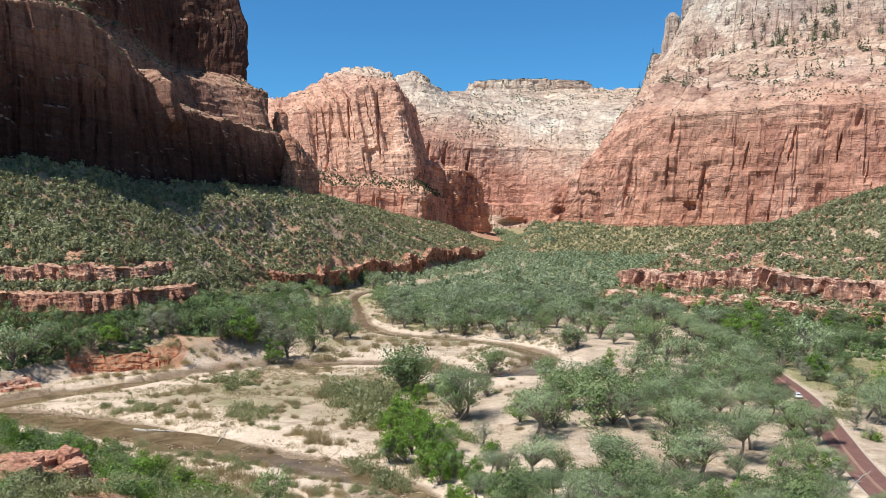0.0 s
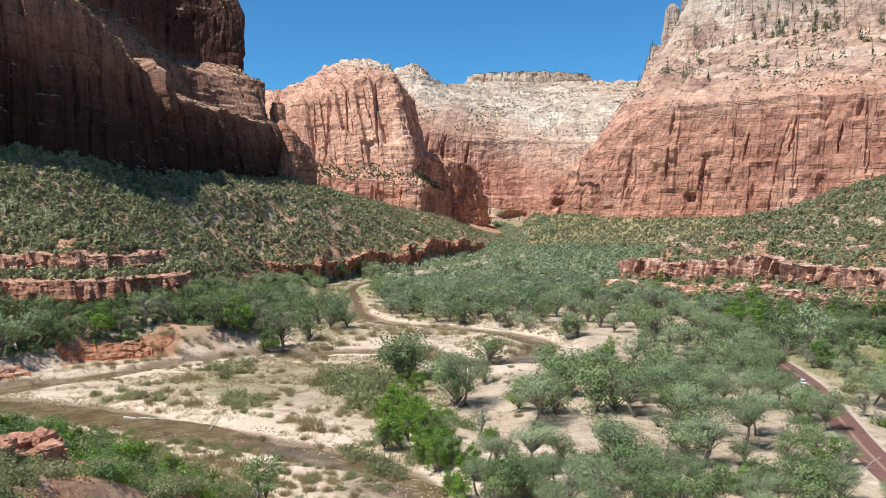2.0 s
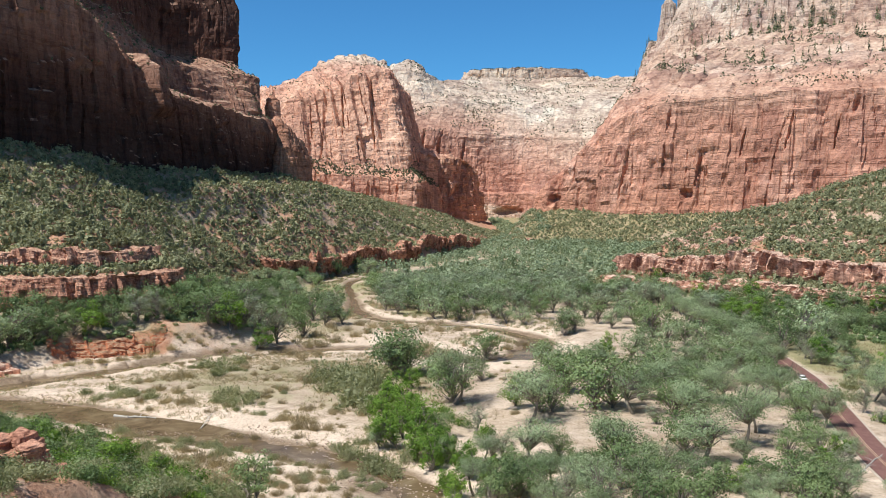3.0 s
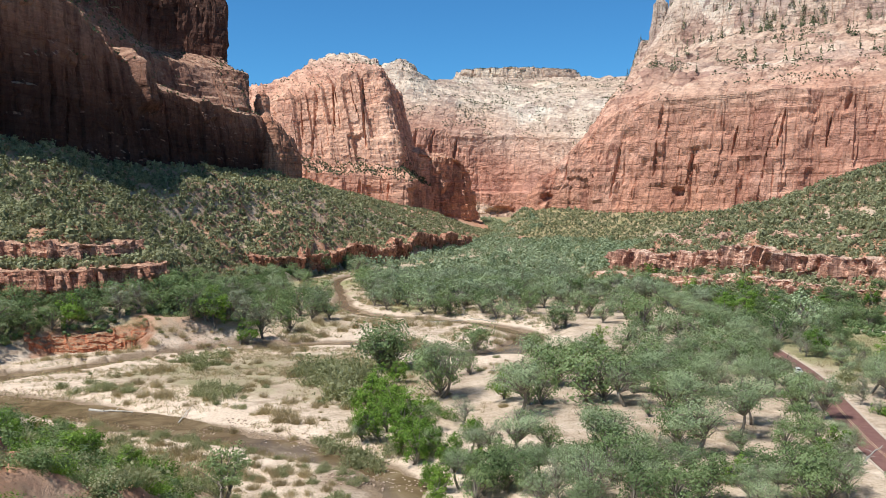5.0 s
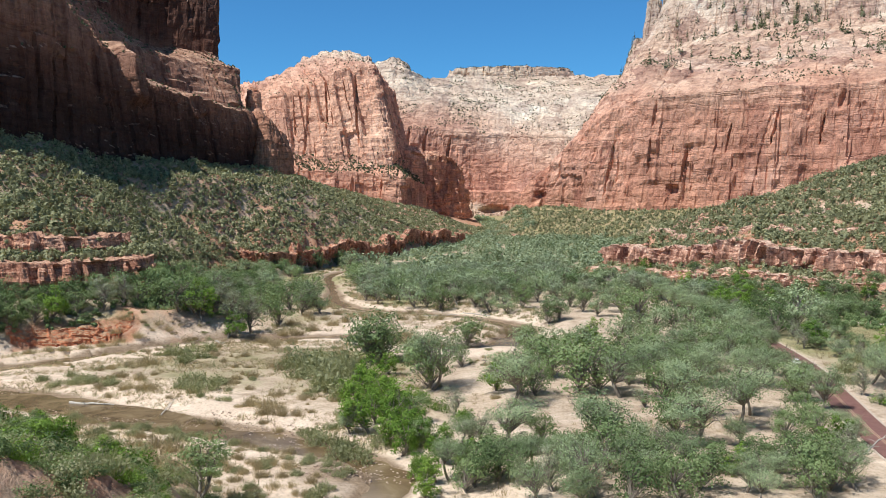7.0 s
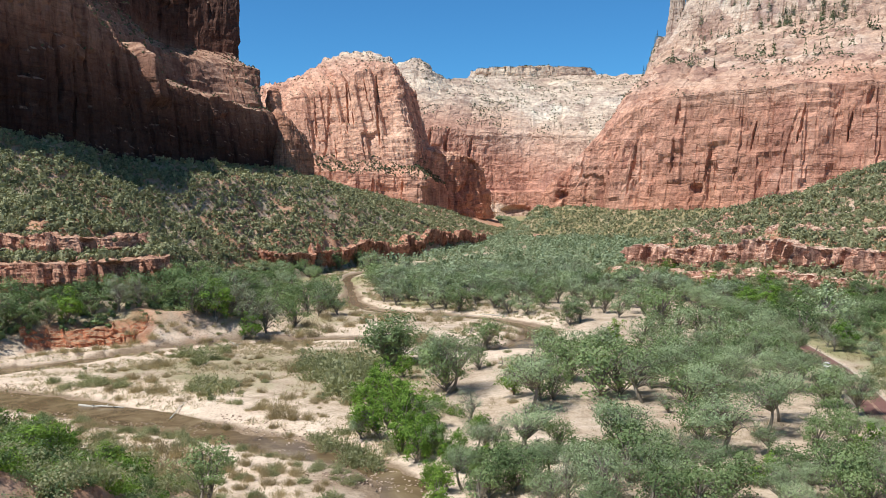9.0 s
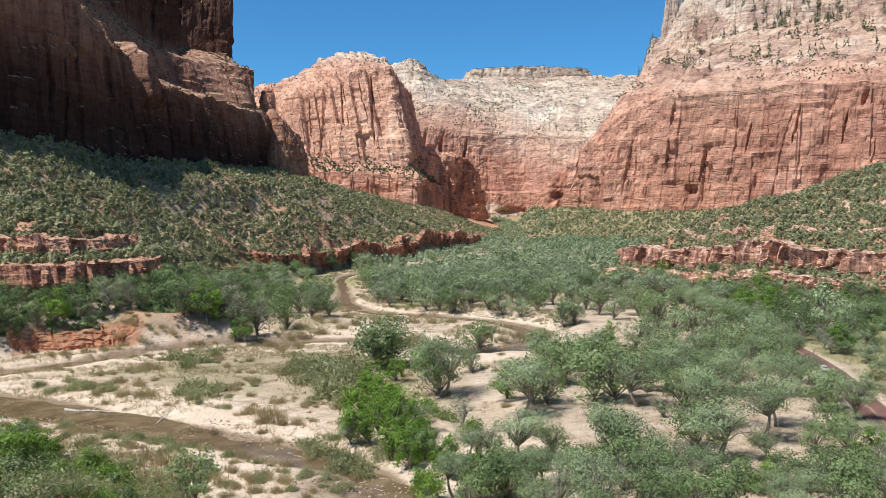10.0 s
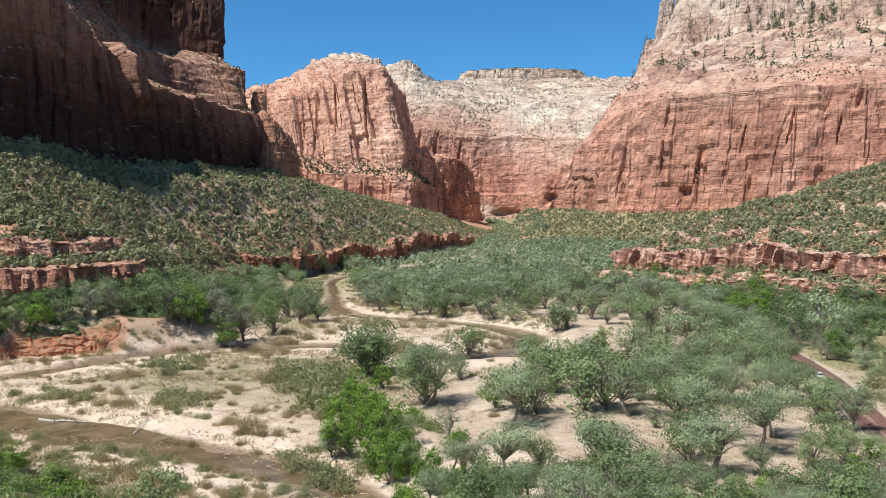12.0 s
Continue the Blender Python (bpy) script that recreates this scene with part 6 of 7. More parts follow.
def leaning_tree():
    """A cottonwood leaning over the bank on a dark forked trunk."""
    wood, crown = tree_meshes(87, tall=11, wide=10, cards=2600, card=0.2, lumps=36, bare=0.12, low=0.3, trunks=2, lean=0.17)
    root = tagged(new("cottonwood"), "leaning cottonwood with a dark forked trunk on the bank", "tree", "cottonwood in the valley")
    thing("trunk", wood, bark, parent=root)
    thing("crown", crown, dark_leaf, parent=root)
    root.matrix_world = pose(-32.5, 151, land([-32.5], [151])[0] - 0.1, 0, 0, 40)


leaning_tree()
discard(olives + far_cottonwoods + darker + cottonwoods + greens + darks + greys + sages + dries + freshes)


# far woods of the valley floor
def woods():
    rng = np.random.default_rng(8)
    n = 7500
    y = 560 + 1820 * rng.random(n) ** 1.5
    x = rng.uniform(-70, 420, n)
    d, side, _ = off_line(x, y, TOE_LEFT)
    d2, side2, _ = off_line(x, y, TOE_RIGHT)
    ok = (off_line(x, y, RIVER)[0] > 12) & (d * side < np.where(y > 900, 8, -5)) & (d2 * side2 > 5) & ((0.6 * (x - 166) + 0.8 * (y - 1440) < -190) | ((x < 170) & (y > 1250)))
    x, y = x[ok], y[ok]
    p = np.stack([x, y, land(x, y)], 1)
    size = 2.2 + 3.8 * rng.random(len(p)) ** 1.6
    near = p[:, 1] < 640
    for part, cards, card, seed in ((near, 150, 0.15, 9), (~near, 64, 0.21, 10)):
        v, f, tint = strew(p[part], size[part], card_forms(seed, cards, card, 0.95, 0.3), seed, 0.95, 0.15)
        thing("far_woods", mesh_of("far_woods", v, f, False, tint=tint), woods_leaf, "distant grey-green cottonwood woods filling the valley", "trees", kind="stuff")


woods()


def hillside():
    """Junipers and brush over the slopes on both sides."""
    rng = np.random.default_rng(12)
    n = 215000
    th = rng.uniform(radians(-32), radians(32), n)
    r = 100 + 1500 * rng.random(n) ** 0.95
    x, y = r * np.sin(th), r * np.cos(th) - 20
    d, side, _ = off_line(x, y, TOE_LEFT)
    s = d * side
    d, side, _ = off_line(x, y, TOE_RIGHT)
    q = -d * side
    d, side, _ = off_line(x, y, WALL_LEFT)
    front = -d * side > -3
    dw = -(0.6 * (x - 166) + 0.8 * (y - 1440))
    on = ((s > np.where(y > 900, -4, 5)) & front) | ((q > 3) & (dw > 0)) | ((y > 750) & (dw > 0) & (dw < 260) & (s < 0))
    clear = fbm(x / 26, y / 26, 0, 3, 44)
    ok = on & (clear > np.where(q > 3, np.where(q < 75, -0.4, -0.45), np.where((s < 75) & (y < 470), -0.40, np.where(y > 640, -0.6, -0.95))))
    # thin out with distance, so that cover stays even over the ground
    ok &= rng.random(n) < np.where(s > 0, 1.0, 0.85) * np.where(r > 720, 0.95, 1)
    x, y = x[ok], y[ok]
    z = land(x, y)
    g = 1.5
    steep = np.hypot(land(x + g, y) - z, land(x, y + g) - z) / g
    ok = steep < np.where(x < 0, 9.0, 2.2)
    p = np.stack([x, y, z], 1)[ok]
    size = (0.9 + 2.1 * rng.random(len(p)) ** 2.0) * (1 + 0.08 * step(p[:, 1], 500, 1000))
    near = p[:, 1] < 640
    for part, cuts, cards, card, seed in ((near, 1, 22, 0.29, 13), (~near, 1, 8, 0.41, 14)):
        v, f, tint = strew(p[part], size[part], bush_forms(seed, cuts, cards, card, 0.95), seed, 0.95, 0.3)
        thing("hillside_shrubs", mesh_of("hillside_shrubs", v, f, False, tint=tint), juniper_leaf, "dark green junipers and shrubs scattered over rocky slopes", "shrubs", kind="stuff")


hillside()


def understory():
    """Dense leafy undergrowth below the trees of the terrace, the bank and the meadow's far side."""
    rng = np.random.default_rng(171)
    n = 16000
    x, y = rng.uniform(-215, 235, n), rng.uniform(255, 640, n)
    d, side, _ = off_line(x, y, BANK)
    d2, side2, _ = off_line(x, y, TOE_LEFT)
    west = (d * side > 5) & (d2 * side2 < 6) & (x < -62) & (off_line(x, y, RIVER)[0] > 13) & (np.hypot((x + 95) / 24, (y - 330) / 15) > 1)
    d3, side3, _ = off_line(x, y, TOE_RIGHT)
    d4, side4, _ = off_line(x, y, ROAD)
    east = (d3 * side3 > -9) & (side4 < 0) & (d4 > 9) & (d3 * side3 < 42) & (y > 300) & (off_line(x, y, TRAIL)[0] > 5)
    for ok, leaf, label, seed, count in ((west, dark_leaf, "dark green undergrowth below the trees of the terrace", 172, 1500), (east, dark_leaf, "green undergrowth at the foot of the slope", 173, 900)):
        p = np.stack([x[ok], y[ok], land(x[ok], y[ok])], 1)[:count]
        v, f, tint = strew(p, rng.uniform(0.8, 2.3, len(p)), bush_forms(seed, 2, 60, 0.19, 0.95), seed, 0.95, 0.3)
        thing("undergrowth", mesh_of("undergrowth", v, f, False, tint=tint), leaf, label, "shrubs", kind="stuff")


understory()


def slope_brush():
    """Low grey and tan brush and bunch grass between the junipers of the slopes."""
    rng = np.random.default_rng(113)
    n = 90000
    th = rng.uniform(radians(-32), radians(32), n)
    r = 120 + 780 * rng.random(n) ** 0.9
    x, y = r * np.sin(th), r * np.cos(th) - 20
    d, side, _ = off_line(x, y, TOE_LEFT)
    d2, side2, _ = off_line(x, y, TOE_RIGHT)
    d3, side3, _ = off_line(x, y, WALL_LEFT)
    ok = ((d * side > 6) & (d3 * side3 < 0)) | (d2 * side2 < -3)
    x, y = x[ok][:26000], y[ok][:26000]
    p = np.stack([x, y, land(x, y)], 1)
    half = len(p) // 2
    for part, leaf, label, seed in ((p[:half], sage_leaf, "grey-green brush between the junipers of the slopes", 114), (p[half:], dry_leaf, "dry tan bunch grass on the rocky slopes", 115)):
        v, f, tint = strew(part, rng.uniform(0.35, 1.1, len(part)), card_forms(seed, 8, 0.5, 0.7, 0.2), seed, 0.7, 0.3)
        thing("slope_brush", mesh_of("slope_brush", v, f, False, tint=tint), leaf, label, "shrubs", kind="stuff")


slope_brush()


def flats_growth():
    """Low tufts of dry grass and brush on the sand bars and under the trees."""
    rng = np.random.default_rng(19)
    n = 40000
    x, y = rng.uniform(-150, 190, n), rng.uniform(150, 520, n)
    d, _, k = off_line(x, y, RIVER)
    e = d - RIVER[k, 2]
    patch = fbm(x / 16, y / 16, 0, 3, 63)
    ok = (e > 1.5) & (off_line(x, y, ROAD)[0] > 5.5) & (off_line(x, y, TRAIL)[0] > 2) & (patch > np.where(x < 10, 0.04, 0.26)) & (np.abs(np.arctan2(x, y)) < radians(31))
    x, y = x[ok], y[ok]
    p = np.stack([x, y, land(x, y)], 1)[:10000]
    forms = [(blades(rng, 11, 0.3, 0.036), np.arange(44).reshape(-1, 4)) for _ in range(9)]
    v, f, tint = strew(p, rng.uniform(0.4, 1.1, len(p)), forms, 20, 0.0, 0.2)
    thing("dry_grass", mesh_of("dry_grass", v, f, False, tint=tint), dry_leaf, "tufts of dry grass and low brush on the sand", "grass", kind="stuff")


flats_growth()


def ledge_growth(name, grid, norm, count, size, seed, lowest, label, limit=0.45, clump=-0.25, highest=9999):
    rng = np.random.default_rng(seed)
    p, n = grid.reshape(-1, 3), norm.reshape(-1, 3)
    patch = fbm(p[:, 0] / 60, p[:, 1] / 60, p[:, 2] / 30, 4, seed)
    ok = np.flatnonzero((np.abs(n[:, 2]) > limit) & (p[:, 2] > lowest) & (p[:, 2] < highest) & (patch > clump))
    if not len(ok):
        return
    pick = rng.choice(ok, min(count, len(ok)), replace=False)
    s = rng.uniform(0.6, 1.25, len(pick)) * size
    v, f, tint = strew(p[pick], s, bush_forms(seed, 1, 9, 0.4, 0.9), seed, 0.9, 0.3)
    thing(name, mesh_of(name, v, f, True, tint=tint), pine_leaf, label, "shrubs", kind="stuff")


ledge_growth("ledge_shrubs", left_grid, left_norm, 7000, 1.3, 3, 140, "junipers and shrubs on the shaded cliff's ledge", limit=0.4, clump=-0.4)
ledge_growth("ledge_shrubs", butte_grid, butte_norm, 3000, 1.6, 4, 100, "shrubs dotting the butte's ledges and top", limit=0.5)
ledge_growth("ledge_shrubs", butte_grid, butte_norm, 1500, 2.3, 14, 100, "brush along the butte's lower bench", limit=0.4, clump=-0.5, highest=150)
ledge_growth("ledge_shrubs", right_grid, right_norm, 6500, 1.7, 5, 190, "shrubs on the cliff's sloping ledges", clump=0.2)
ledge_growth("ledge_shrubs", far_grid, far_norm, 6500, 2.6, 6, 250, "tiny trees dotting the pale mountain", clump=0.08)
ledge_growth("ledge_shrubs", mesa_grid, mesa_norm, 500, 3.0, 7, 618, "line of trees along the mesa's rim", limit=0.75)


def conifers(grid, norm, count, seed, low, high, x0, x1):
    """Narrow pines on a sloping ledge, one mesh for all."""
    rng = np.random.default_rng(seed)
    p, n = grid.reshape(-1, 3), norm.reshape(-1, 3)
    patch = fbm(p[:, 0] / 80, p[:, 1] / 80, 0, 2, seed)
    ok = np.flatnonzero((n[:, 2] > 0.3) & (p[:, 2] > low) & (p[:, 2] < high) & (p[:, 0] > x0) & (p[:, 0] < x1) & (patch > -0.1))
    pick = rng.choice(ok, min(count, len(ok)), replace=False)
    vs = []
    for q in p[pick]:
        h, k = rng.uniform(10, 30), 40
        t = rng.random(k) ** 1.3
        g = rng.uniform(0, 2 * np.pi, k)
        r = (1 - t) * h * 0.17 * rng.uniform(0.5, 1.1, k)
        c = np.stack([r * np.cos(g), r * np.sin(g), t * h], 1)
        s = (0.045 + 0.05 * (1 - t)) * h
        out = np.stack([np.cos(g), np.sin(g), 0 * g - 0.5], 1) * s[:, None]
        side = np.stack([-np.sin(g), np.cos(g), 0 * g], 1) * s[:, None] * 0.7
        up = np.array((0, 0, 1)) * s[:, None] * 0.5
        vs.append((np.stack([c - out * 0.4 + up, c - side, c + out, c + side], 1) + q).reshape(-1, 3))
    v = np.vstack(vs)
    tint = np.repeat(rng.random(len(pick)), 160)
    thing("pines", mesh_of("pines", v, np.arange(len(v)).reshape(-1, 4), False, tint=tint), pine_leaf, "dark narrow pines on the cliff's upper ledge", "trees", kind="stuff")


conifers(right_grid, right_norm, 150, 15, 270, 470, 300, 1000)
conifers(right_grid, right_norm, 110, 16, 410, 500, 610, 1000)


def ledge_brush():
    """Shrubs on top of the low ledges and crowding their feet."""
    rng = np.random.default_rng(71)
    at, size = [], []
    for grid, norm in LEDGES:
        p, n = grid.reshape(-1, 3), norm.reshape(-1, 3)
        top = np.flatnonzero((np.abs(n[:, 2]) > 0.6) & (fbm(p[:, 0] / 9, p[:, 1] / 9, 0, 2, 8) > -0.05))
        pick = rng.choice(top, min(len(top), len(grid) // 4), replace=False)
        at.append(p[pick])
        size.append(rng.uniform(0.7, 1.7, len(pick)))
        foot = grid[:, -1] if grid[:, -1, 2].mean() < grid[:, 0, 2].mean() else grid[:, 0]
        foot = foot[rng.random(len(foot)) < 0.35] + rng.normal(size=(1, 3)) * 0
        foot = foot + rng.normal(size=foot.shape) * (2.5, 2.5, 0)
        foot[:, 2] = land(foot[:, 0], foot[:, 1])
        at.append(foot)
        size.append(rng.uniform(0.9, 2.3, len(foot)))
    v, f, tint = strew(np.vstack(at), np.concatenate(size), bush_forms(72, 2, 44, 0.21, 0.95), 72, 0.95, 0.3)
    thing("ledge_brush", mesh_of("ledge_brush", v, f, True, tint=tint), juniper_leaf, "green shrubs crowding the low rock ledges", "shrubs", kind="stuff")


ledge_brush()


# ---- a car on the road ----
def box(bm, x0, x1, y0, y1, z0, z1, taper=0.0, round_by=0.05):
    """A bevelled box, its top drawn in by taper along x and y."""
    made = bmesh.ops.create_cube(bm, size=1.0)["verts"]
    for v in made:
        t = taper if v.co.z > 0 else 0
        v.co = Vector(((x0 + x1) / 2 + v.co.x * (x1 - x0 - 2 * t), (y0 + y1) / 2 + v.co.y * (y1 - y0 - 3.2 * t), z0 if v.co.z < 0 else z1))
    edges = list({e for v in made for e in v.link_edges})
    bmesh.ops.bevel(bm, geom=edges, offset=round_by, segments=2, affect="EDGES")


def build_car():
    white = plain("white car paint", (0.74, 0.74, 0.74), (0.80, 0.80, 0.79), 2.0, 0.25, 0.02)
    dark = plain("dark car glass", (0.015, 0.017, 0.02), (0.03, 0.033, 0.036), 3.0, 0.08, 0.0)
    rubber = plain("black rubber", (0.02, 0.02, 0.02), (0.04, 0.04, 0.04), 6.0)
    metal = plain("grey wheel metal", (0.35, 0.35, 0.36), (0.5, 0.5, 0.5), 6.0, 0.35, 0.05)
    lamp = plain("clear lamp glass", (0.6, 0.6, 0.58), (0.75, 0.74, 0.7), 6.0, 0.15, 0.0)
    k = int(np.argmin(np.abs(ROAD[:, 1] - 254)))
    d = ROAD[k + 1, :2] - ROAD[k - 1, :2]
    root = tagged(new("car"), "white car driving on the red-brown road", "car")

    def piece(name, boxes, mat, parent=root, label=""):
        bm = bmesh.new()
        for b in boxes:
            box(bm, *b)
        return thing(name, bm_mesh(name, bm, True), mat, label, parent=parent)

    body = piece("body", ((-0.92, 0.92, -2.3, 2.3, 0.35, 0.98, 0.06, 0.12), (-0.80, 0.80, -1.2, 1.75, 0.95, 1.52, 0.18, 0.10)), white)
    piece("windscreen", ((-0.66, 0.66, -1.28, -0.62, 1.0, 1.42, 0.1, 0.02),), dark, body, "dark windscreen")
    piece("rear_window", ((-0.66, 0.66, 1.16, 1.80, 1.0, 1.42, 0.1, 0.02),), dark, body, "dark rear window")
    for sx in (-1, 1):
        piece("side_window", ((sx * 0.765 - 0.04, sx * 0.765 + 0.04, -0.7, 1.25, 1.02, 1.40, 0.0, 0.015),), dark, body, "dark side window")
        piece("headlight", ((sx * 0.66 - 0.17, sx * 0.66 + 0.17, -2.34, -2.22, 0.66, 0.82, 0.0, 0.03),), lamp, body, "clear headlight")
        for sy in (-1.42, 1.42):
            bm = bmesh.new()
            bmesh.ops.create_cone(bm, cap_ends=True, segments=20, radius1=0.34, radius2=0.34, depth=0.24, matrix=Matrix.Translation((sx * 0.84, sy, 0.34)) @ Matrix.Rotation(radians(90), 4, "Y"))
            bmesh.ops.bevel(bm, geom=list(bm.edges), offset=0.03, segments=1, affect="EDGES")
            tyre = thing("tyre", bm_mesh("tyre", bm, True), rubber, parent=root)
            bm = bmesh.new()
            bmesh.ops.create_cone(bm, cap_ends=True, segments=16, radius1=0.22, radius2=0.19, depth=0.26, matrix=Matrix.Translation((sx * 0.85, sy, 0.34)) @ Matrix.Rotation(radians(90), 4, "Y"))
            thing("rim", bm_mesh("rim", bm, True), metal, "grey metal rim", parent=tyre)
    turn = math.degrees(math.atan2(-d[0], d[1]))
    side = Vector((d[1], -d[0])).normalized() * -1.75
    x, y = ROAD[k, 0] + side.x, ROAD[k, 1] + side.y
    root.matrix_world = pose(x, y, float(flat_level([x], [y])[0]) + 0.32, 0, 0, turn)


build_car()


# ---- stones, boulders, driftwood ----
def stone_form(seed, sides=9, rings=6, rough=0.28):
    """One angular stone about 1 m in radius, as arrays."""
    v = [(0, 0, 0.85)]
    for r in range(1, rings):
        t = math.pi * r / rings
        v += [(math.sin(t) * math.cos(2 * math.pi * k / sides), math.sin(t) * math.sin(2 * math.pi * k / sides), 0.85 * math.cos(t)) for k in range(sides)]
    v.append((0, 0, -0.85))
    v = np.array(v)
    v /= np.linalg.norm(v, axis=1)[:, None]
    # cut flat by the planes of a crooked block
    rng = np.random.default_rng(seed)
    n = np.vstack([np.eye(3), -np.eye(3), rng.normal(size=(4, 3))])
    n = n + rng.normal(size=n.shape) * 0.14
    n /= np.linalg.norm(n, axis=1)[:, None]
    far = np.r_[rng.uniform(0.62, 0.9, 6), rng.uniform(0.8, 1.0, 4)]
    r = np.min(far / np.maximum(v @ n.T, 1e-3), axis=1)
    d = 0.5 * rough * fbm(v[:, 0] * 2.3, v[:, 1] * 2.3, v[:, 2] * 2.3, 3, seed) + 0.075 * cells(v[:, 0] * 3 + v[:, 1] * 2, v[:, 2] * 5, seed)
    v = v * (np.minimum(r, 1.35) * (1 + d))[:, None]
    f = []
    for k in range(sides):
        f.append((0, 1 + k, 1 + (k + 1) % sides, 1 + (k + 1) % sides))
        for r in range(rings - 2):
            a, b = 1 + r * sides + k, 1 + r * sides + (k + 1) % sides
            f.append((a, a + sides, b + sides, b))
        last = 1 + (rings - 2) * sides
        f.append((len(v) - 1, last + (k + 1) % sides, last + k, last + k))
    return v, [q if q[2] != q[3] else q[:3] for q in f]


def boulder(x, y, size, seed, label, flat=1.0, lift=0.35, mat=None, beds=0):
    """A rounded stone, or with beds a squared block parted by worn joints into so many layers."""
    v, f = stone_form(seed, 44, 34) if beds else stone_form(seed, 22, 15)
    if beds:
        v = np.sign(v) * np.abs(v) ** 0.62 * 0.85
        layer = (v[:, 2] + 1) * beds / 2 + 0.12 * np.sin(3 * v[:, 0] + seed)
        worn = np.abs(layer - np.round(layer)) < 0.13
        step_out = 1 + 0.13 * np.sin(np.floor(layer + 0.5) * 2.4 + seed)
        v = v * np.stack([step_out * (1 - 0.12 * worn), step_out * (1 - 0.12 * worn), np.ones(len(v))], 1)
    me = bpy.data.meshes.new("boulder")
    me.from_pydata((v * size * (1.15, 1.0, flat)).tolist(), [], f)
    ob = thing("boulder", me, mat or boulder_mat, label, "rock", "boulders on the slopes")
    ob.matrix_world = pose(x, y, land([x], [y])[0] + size * flat * lift, 0, 0, 53 * seed)
    return ob


def outcrop_blocks():
    """Tall blocks of a broken outcrop, close together: x, y, size, how tall."""
    rng = np.random.default_rng(91)
    blocks = [(-52, 113, 2.3, 1.9), (-49.6, 111.5, 1.7, 1.6), (-54.5, 111, 2.6, 1.6), (-49, 108.5, 1.7, 1.3), (-47, 110.5, 1.6, 0.7), (-45.5, 108.5, 1.5, 0.6)]
    for _ in range(34):
        blocks.append((rng.uniform(-70, -50), rng.uniform(103, 116), rng.uniform(1.0, 2.5), rng.uniform(0.8, 1.7)))
    return blocks


for k, (x, y, s, tall) in enumerate(outcrop_blocks()):
    boulder(x, y, s, 200 + k, "cracked red sandstone block among green bushes", tall, 0.45, spur_rock, beds=2 + k % 3)
for k, (x, y, s) in enumerate(SLOPE_BOULDERS):
    boulder(x, y, s, 240 + k, "pale sandstone boulder on the brushy slope", 0.6, 0.4)


def loose_stones(name, places, sizes, seed, mat, label):
    rng = np.random.default_rng(seed)
    forms = [stone_form(seed + k, 6, 4) for k in range(5)]
    vs, fs, at = [], [], 0
    for p, s in zip(places, sizes):
        v, f = forms[rng.integers(5)]
        t = rng.uniform(0, 6.28)
        c, d = math.cos(t), math.sin(t)
        w = np.stack([v[:, 0] * c - v[:, 1] * d, v[:, 0] * d + v[:, 1] * c, v[:, 2] * rng.uniform(0.5, 0.9)], 1) * s + p + (0, 0, 0.25 * s)
        vs.append(w)
        fs += [tuple(i + at for i in q) for q in f]
        at += len(v)
    me = bpy.data.meshes.new(name)
    me.from_pydata(np.vstack(vs).tolist(), [], fs)
    thing(name, me, mat, label, "stones", kind="stuff")


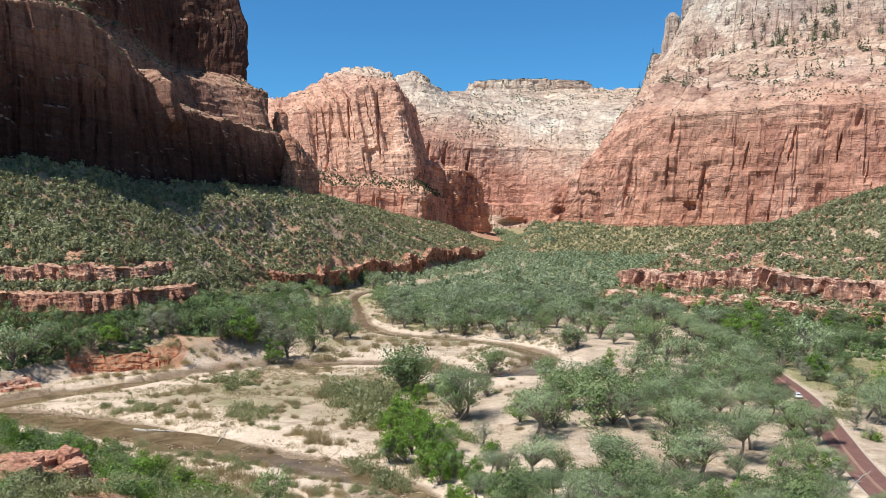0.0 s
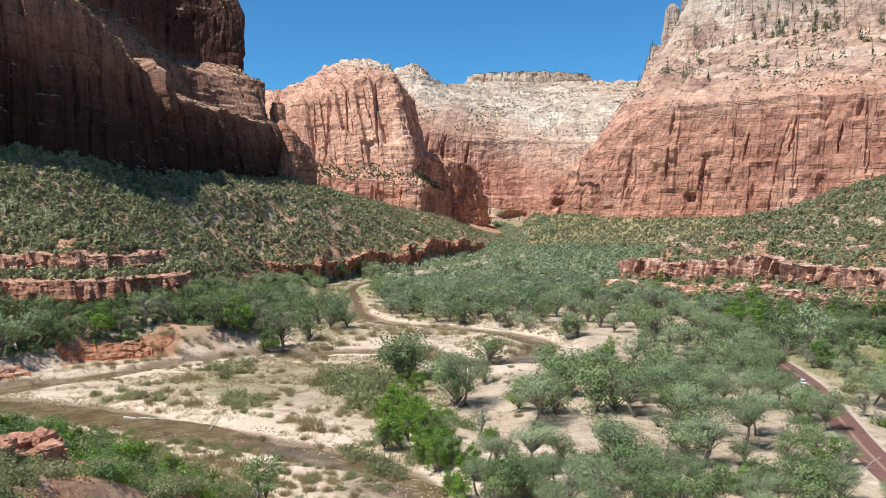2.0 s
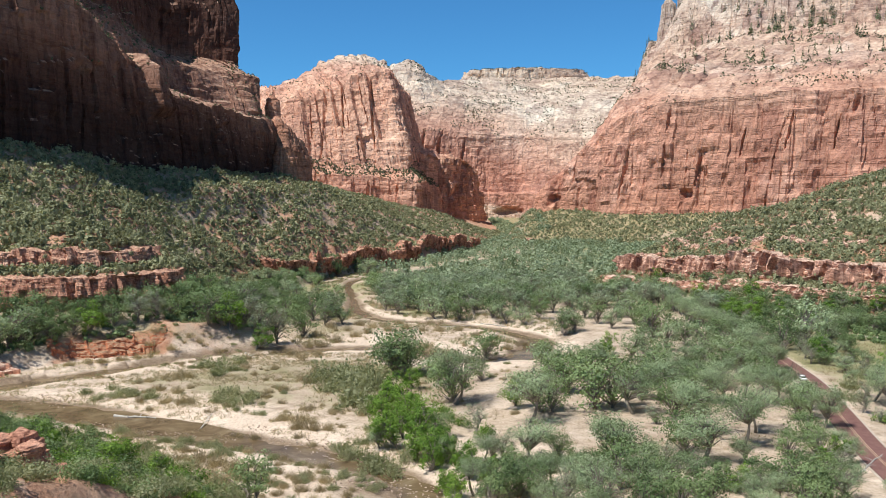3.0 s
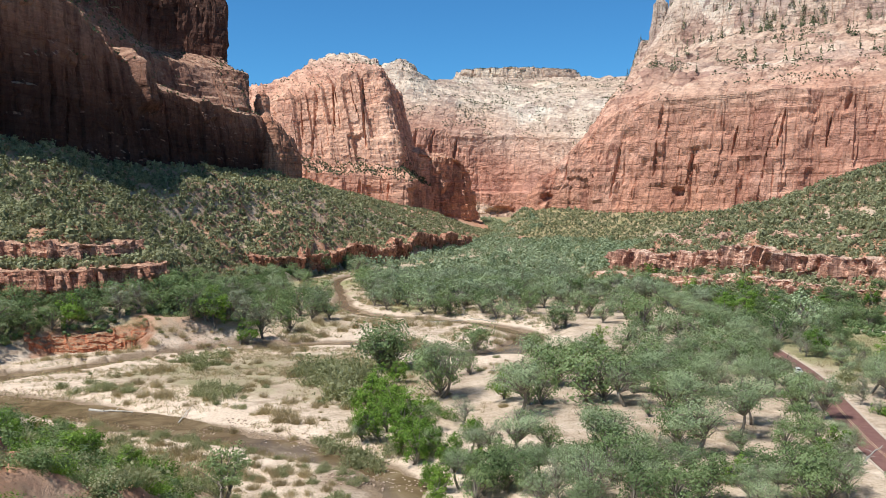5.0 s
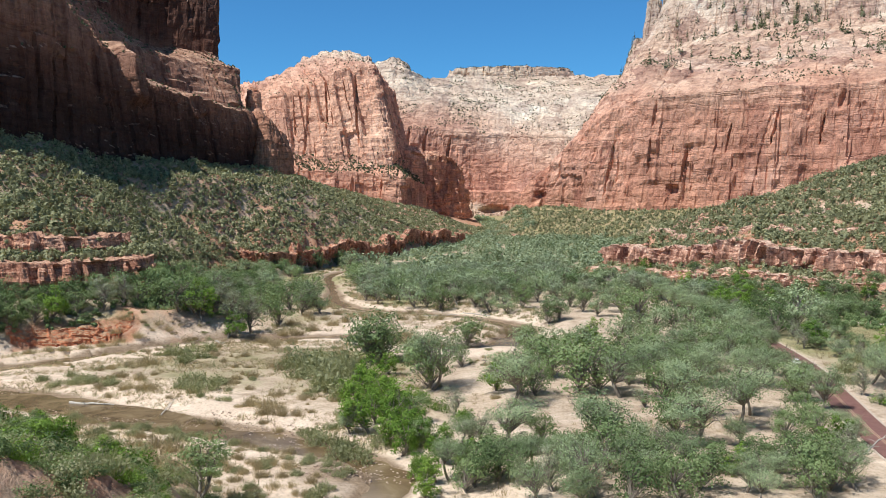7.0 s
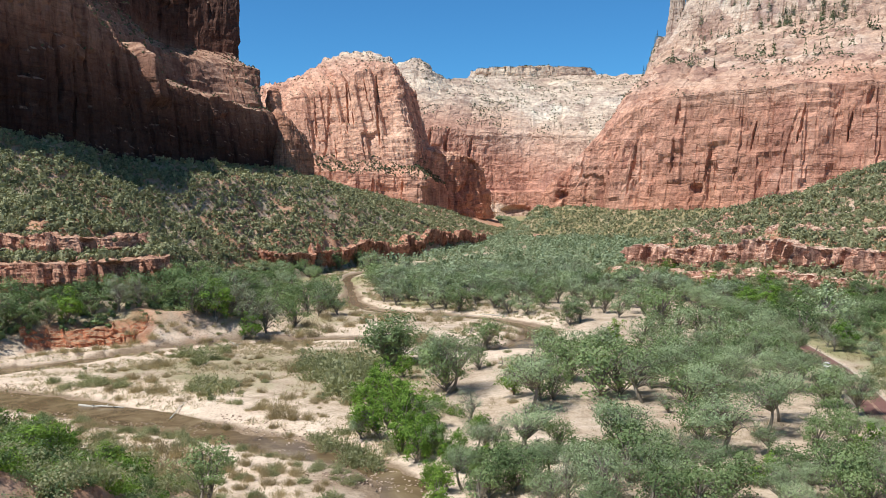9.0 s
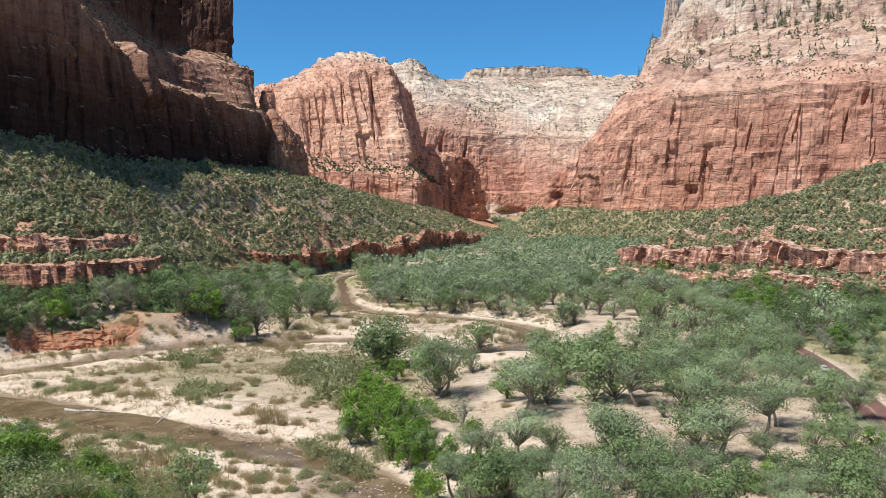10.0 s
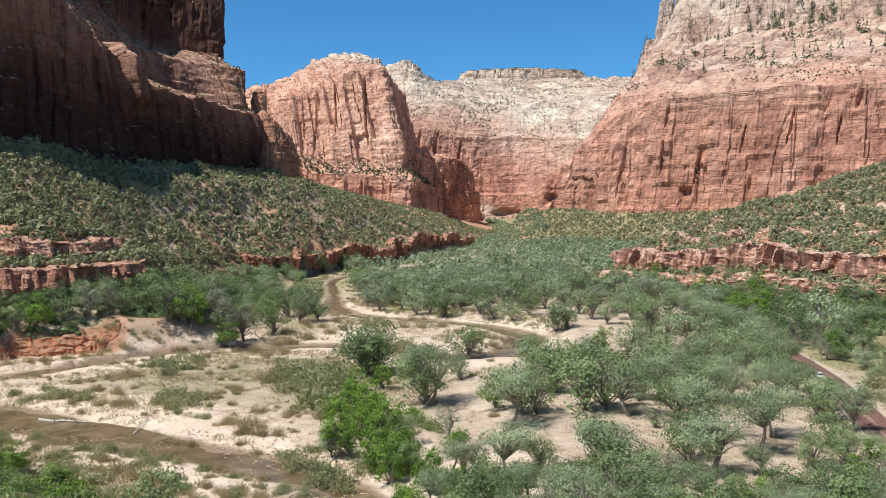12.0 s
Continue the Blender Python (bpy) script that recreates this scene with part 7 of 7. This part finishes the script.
def build_stones():
    rng = np.random.default_rng(31)
    n = 40000
    x, y = rng.uniform(-130, 20, n), rng.uniform(168, 350, n)
    d, _, k = off_line(x, y, RIVER)
    e = d - RIVER[k, 2]
    bar = (np.hypot((x + 66) / 18, (y - 212) / 8) < 1) | (np.hypot((x + 13) / 11, (y - 172) / 13) < 1)
    ok = (e > np.where(bar, -9, -3.2)) & (e < np.where(bar, 12, 5)) & (vnoise(x / 14, y / 14, 0, 3) > np.where(bar, -0.5, 0.05))
    ok &= bar | (rng.random(n) < 0.6)
    x, y = x[ok][:4200], y[ok][:4200]
    p = np.stack([x, y, np.maximum(land(x, y), -9.45)], 1)
    loose_stones("river_stones", p, rng.uniform(0.1, 0.4, len(p)) ** 1.2, 301, cobble, "pale cobbles along the shallow river")
    n = 14000
    th, r = rng.uniform(radians(-32), radians(32), n), rng.uniform(120, 950, n)
    x, y = r * np.sin(th), r * np.cos(th)
    d, side, _ = off_line(x, y, TOE_LEFT)
    d2, side2, _ = off_line(x, y, TOE_RIGHT)
    d3, side3, _ = off_line(x, y, WALL_LEFT)
    ok = ((d * side > 2) & (d3 * side3 < 0)) | (d2 * side2 < -4)
    x, y = x[ok][:2000], y[ok][:2000]
    p = np.stack([x, y, land(x, y)], 1)
    loose_stones("slope_stones", p, rng.uniform(0.4, 1.0, len(p)) * rng.uniform(0.7, 2.2, len(p)), 311, boulder_mat, "fallen red and pale stones on the slopes")
    # rubble fallen from the ledges
    for line, lo, hi, count, top, mat, seed, label in ((EAST_BAND, -27, -2, 1100, 2.1, ledge_mat, 321, "pinkish rubble below the broken ledge"), (EAST_BAND, -75, -34, 420, 1.9, ledge_mat, 331, "pale blocks on the slope above the ledge"),
                                                       (NEAR_BAND, -3, 24, 520, 1.7, boulder_mat, 341, "red rubble between the ledges"), (MID_BAND, 16, 70, 300, 2.2, boulder_mat, 351, "red blocks on the slope above the ledge")):
        run = bend(line, 400)
        g = beside(run, 1.0) - run
        k = rng.integers(0, 400, count)
        xy = run[k] + g[k] * rng.uniform(lo, hi, count)[:, None]
        p = np.c_[xy, land(xy[:, 0], xy[:, 1])]
        loose_stones("ledge_rubble", p, 0.35 + top * rng.random(count) ** 3, seed, mat, label)


build_stones()


def driftwood(a, b, thick, seed, label, up=0.3):
    rng = np.random.default_rng(seed)
    a, b = np.array(a, float), np.array(b, float)
    path = [a + (b - a) * t + rng.normal(size=3) * 0.12 * (0 < t < 1) for t in np.linspace(0, 1, 7)]
    vs, fs = [], []
    tube(vs, fs, path, [thick * (1.1 - 0.7 * t) for t in np.linspace(0, 1, 7)], 8)
    side = np.cross(b - a, (0, 0, 1)) / np.linalg.norm(b - a)
    for t, s, w in ((0.35, 1, 1.4), (0.6, -1, 1.8), (0.8, 1, 1.0)):
        o = a + (b - a) * t
        tube(vs, fs, [o, o + side * s * w * 0.5 + (0, 0, 0.4), o + side * s * w + (0, 0, 0.5)], [thick * 0.4, thick * 0.3, thick * 0.08], 5, int(t * 6) * 8)
    thing("driftwood", mesh_of("driftwood", vs, fs, True), dead_wood, label, "log", "driftwood on the river flats")


for k, (x0, y0, x1, y1, w) in enumerate(LOGS):
    z0, z1 = np.maximum(land([x0, x1], [y0, y1]), -9.4)
    driftwood((x0, y0, z0 + w * 0.7), (x1, y1, z1 + w * 0.7), w, 400 + k, "bleached fallen log lying in the shallows")
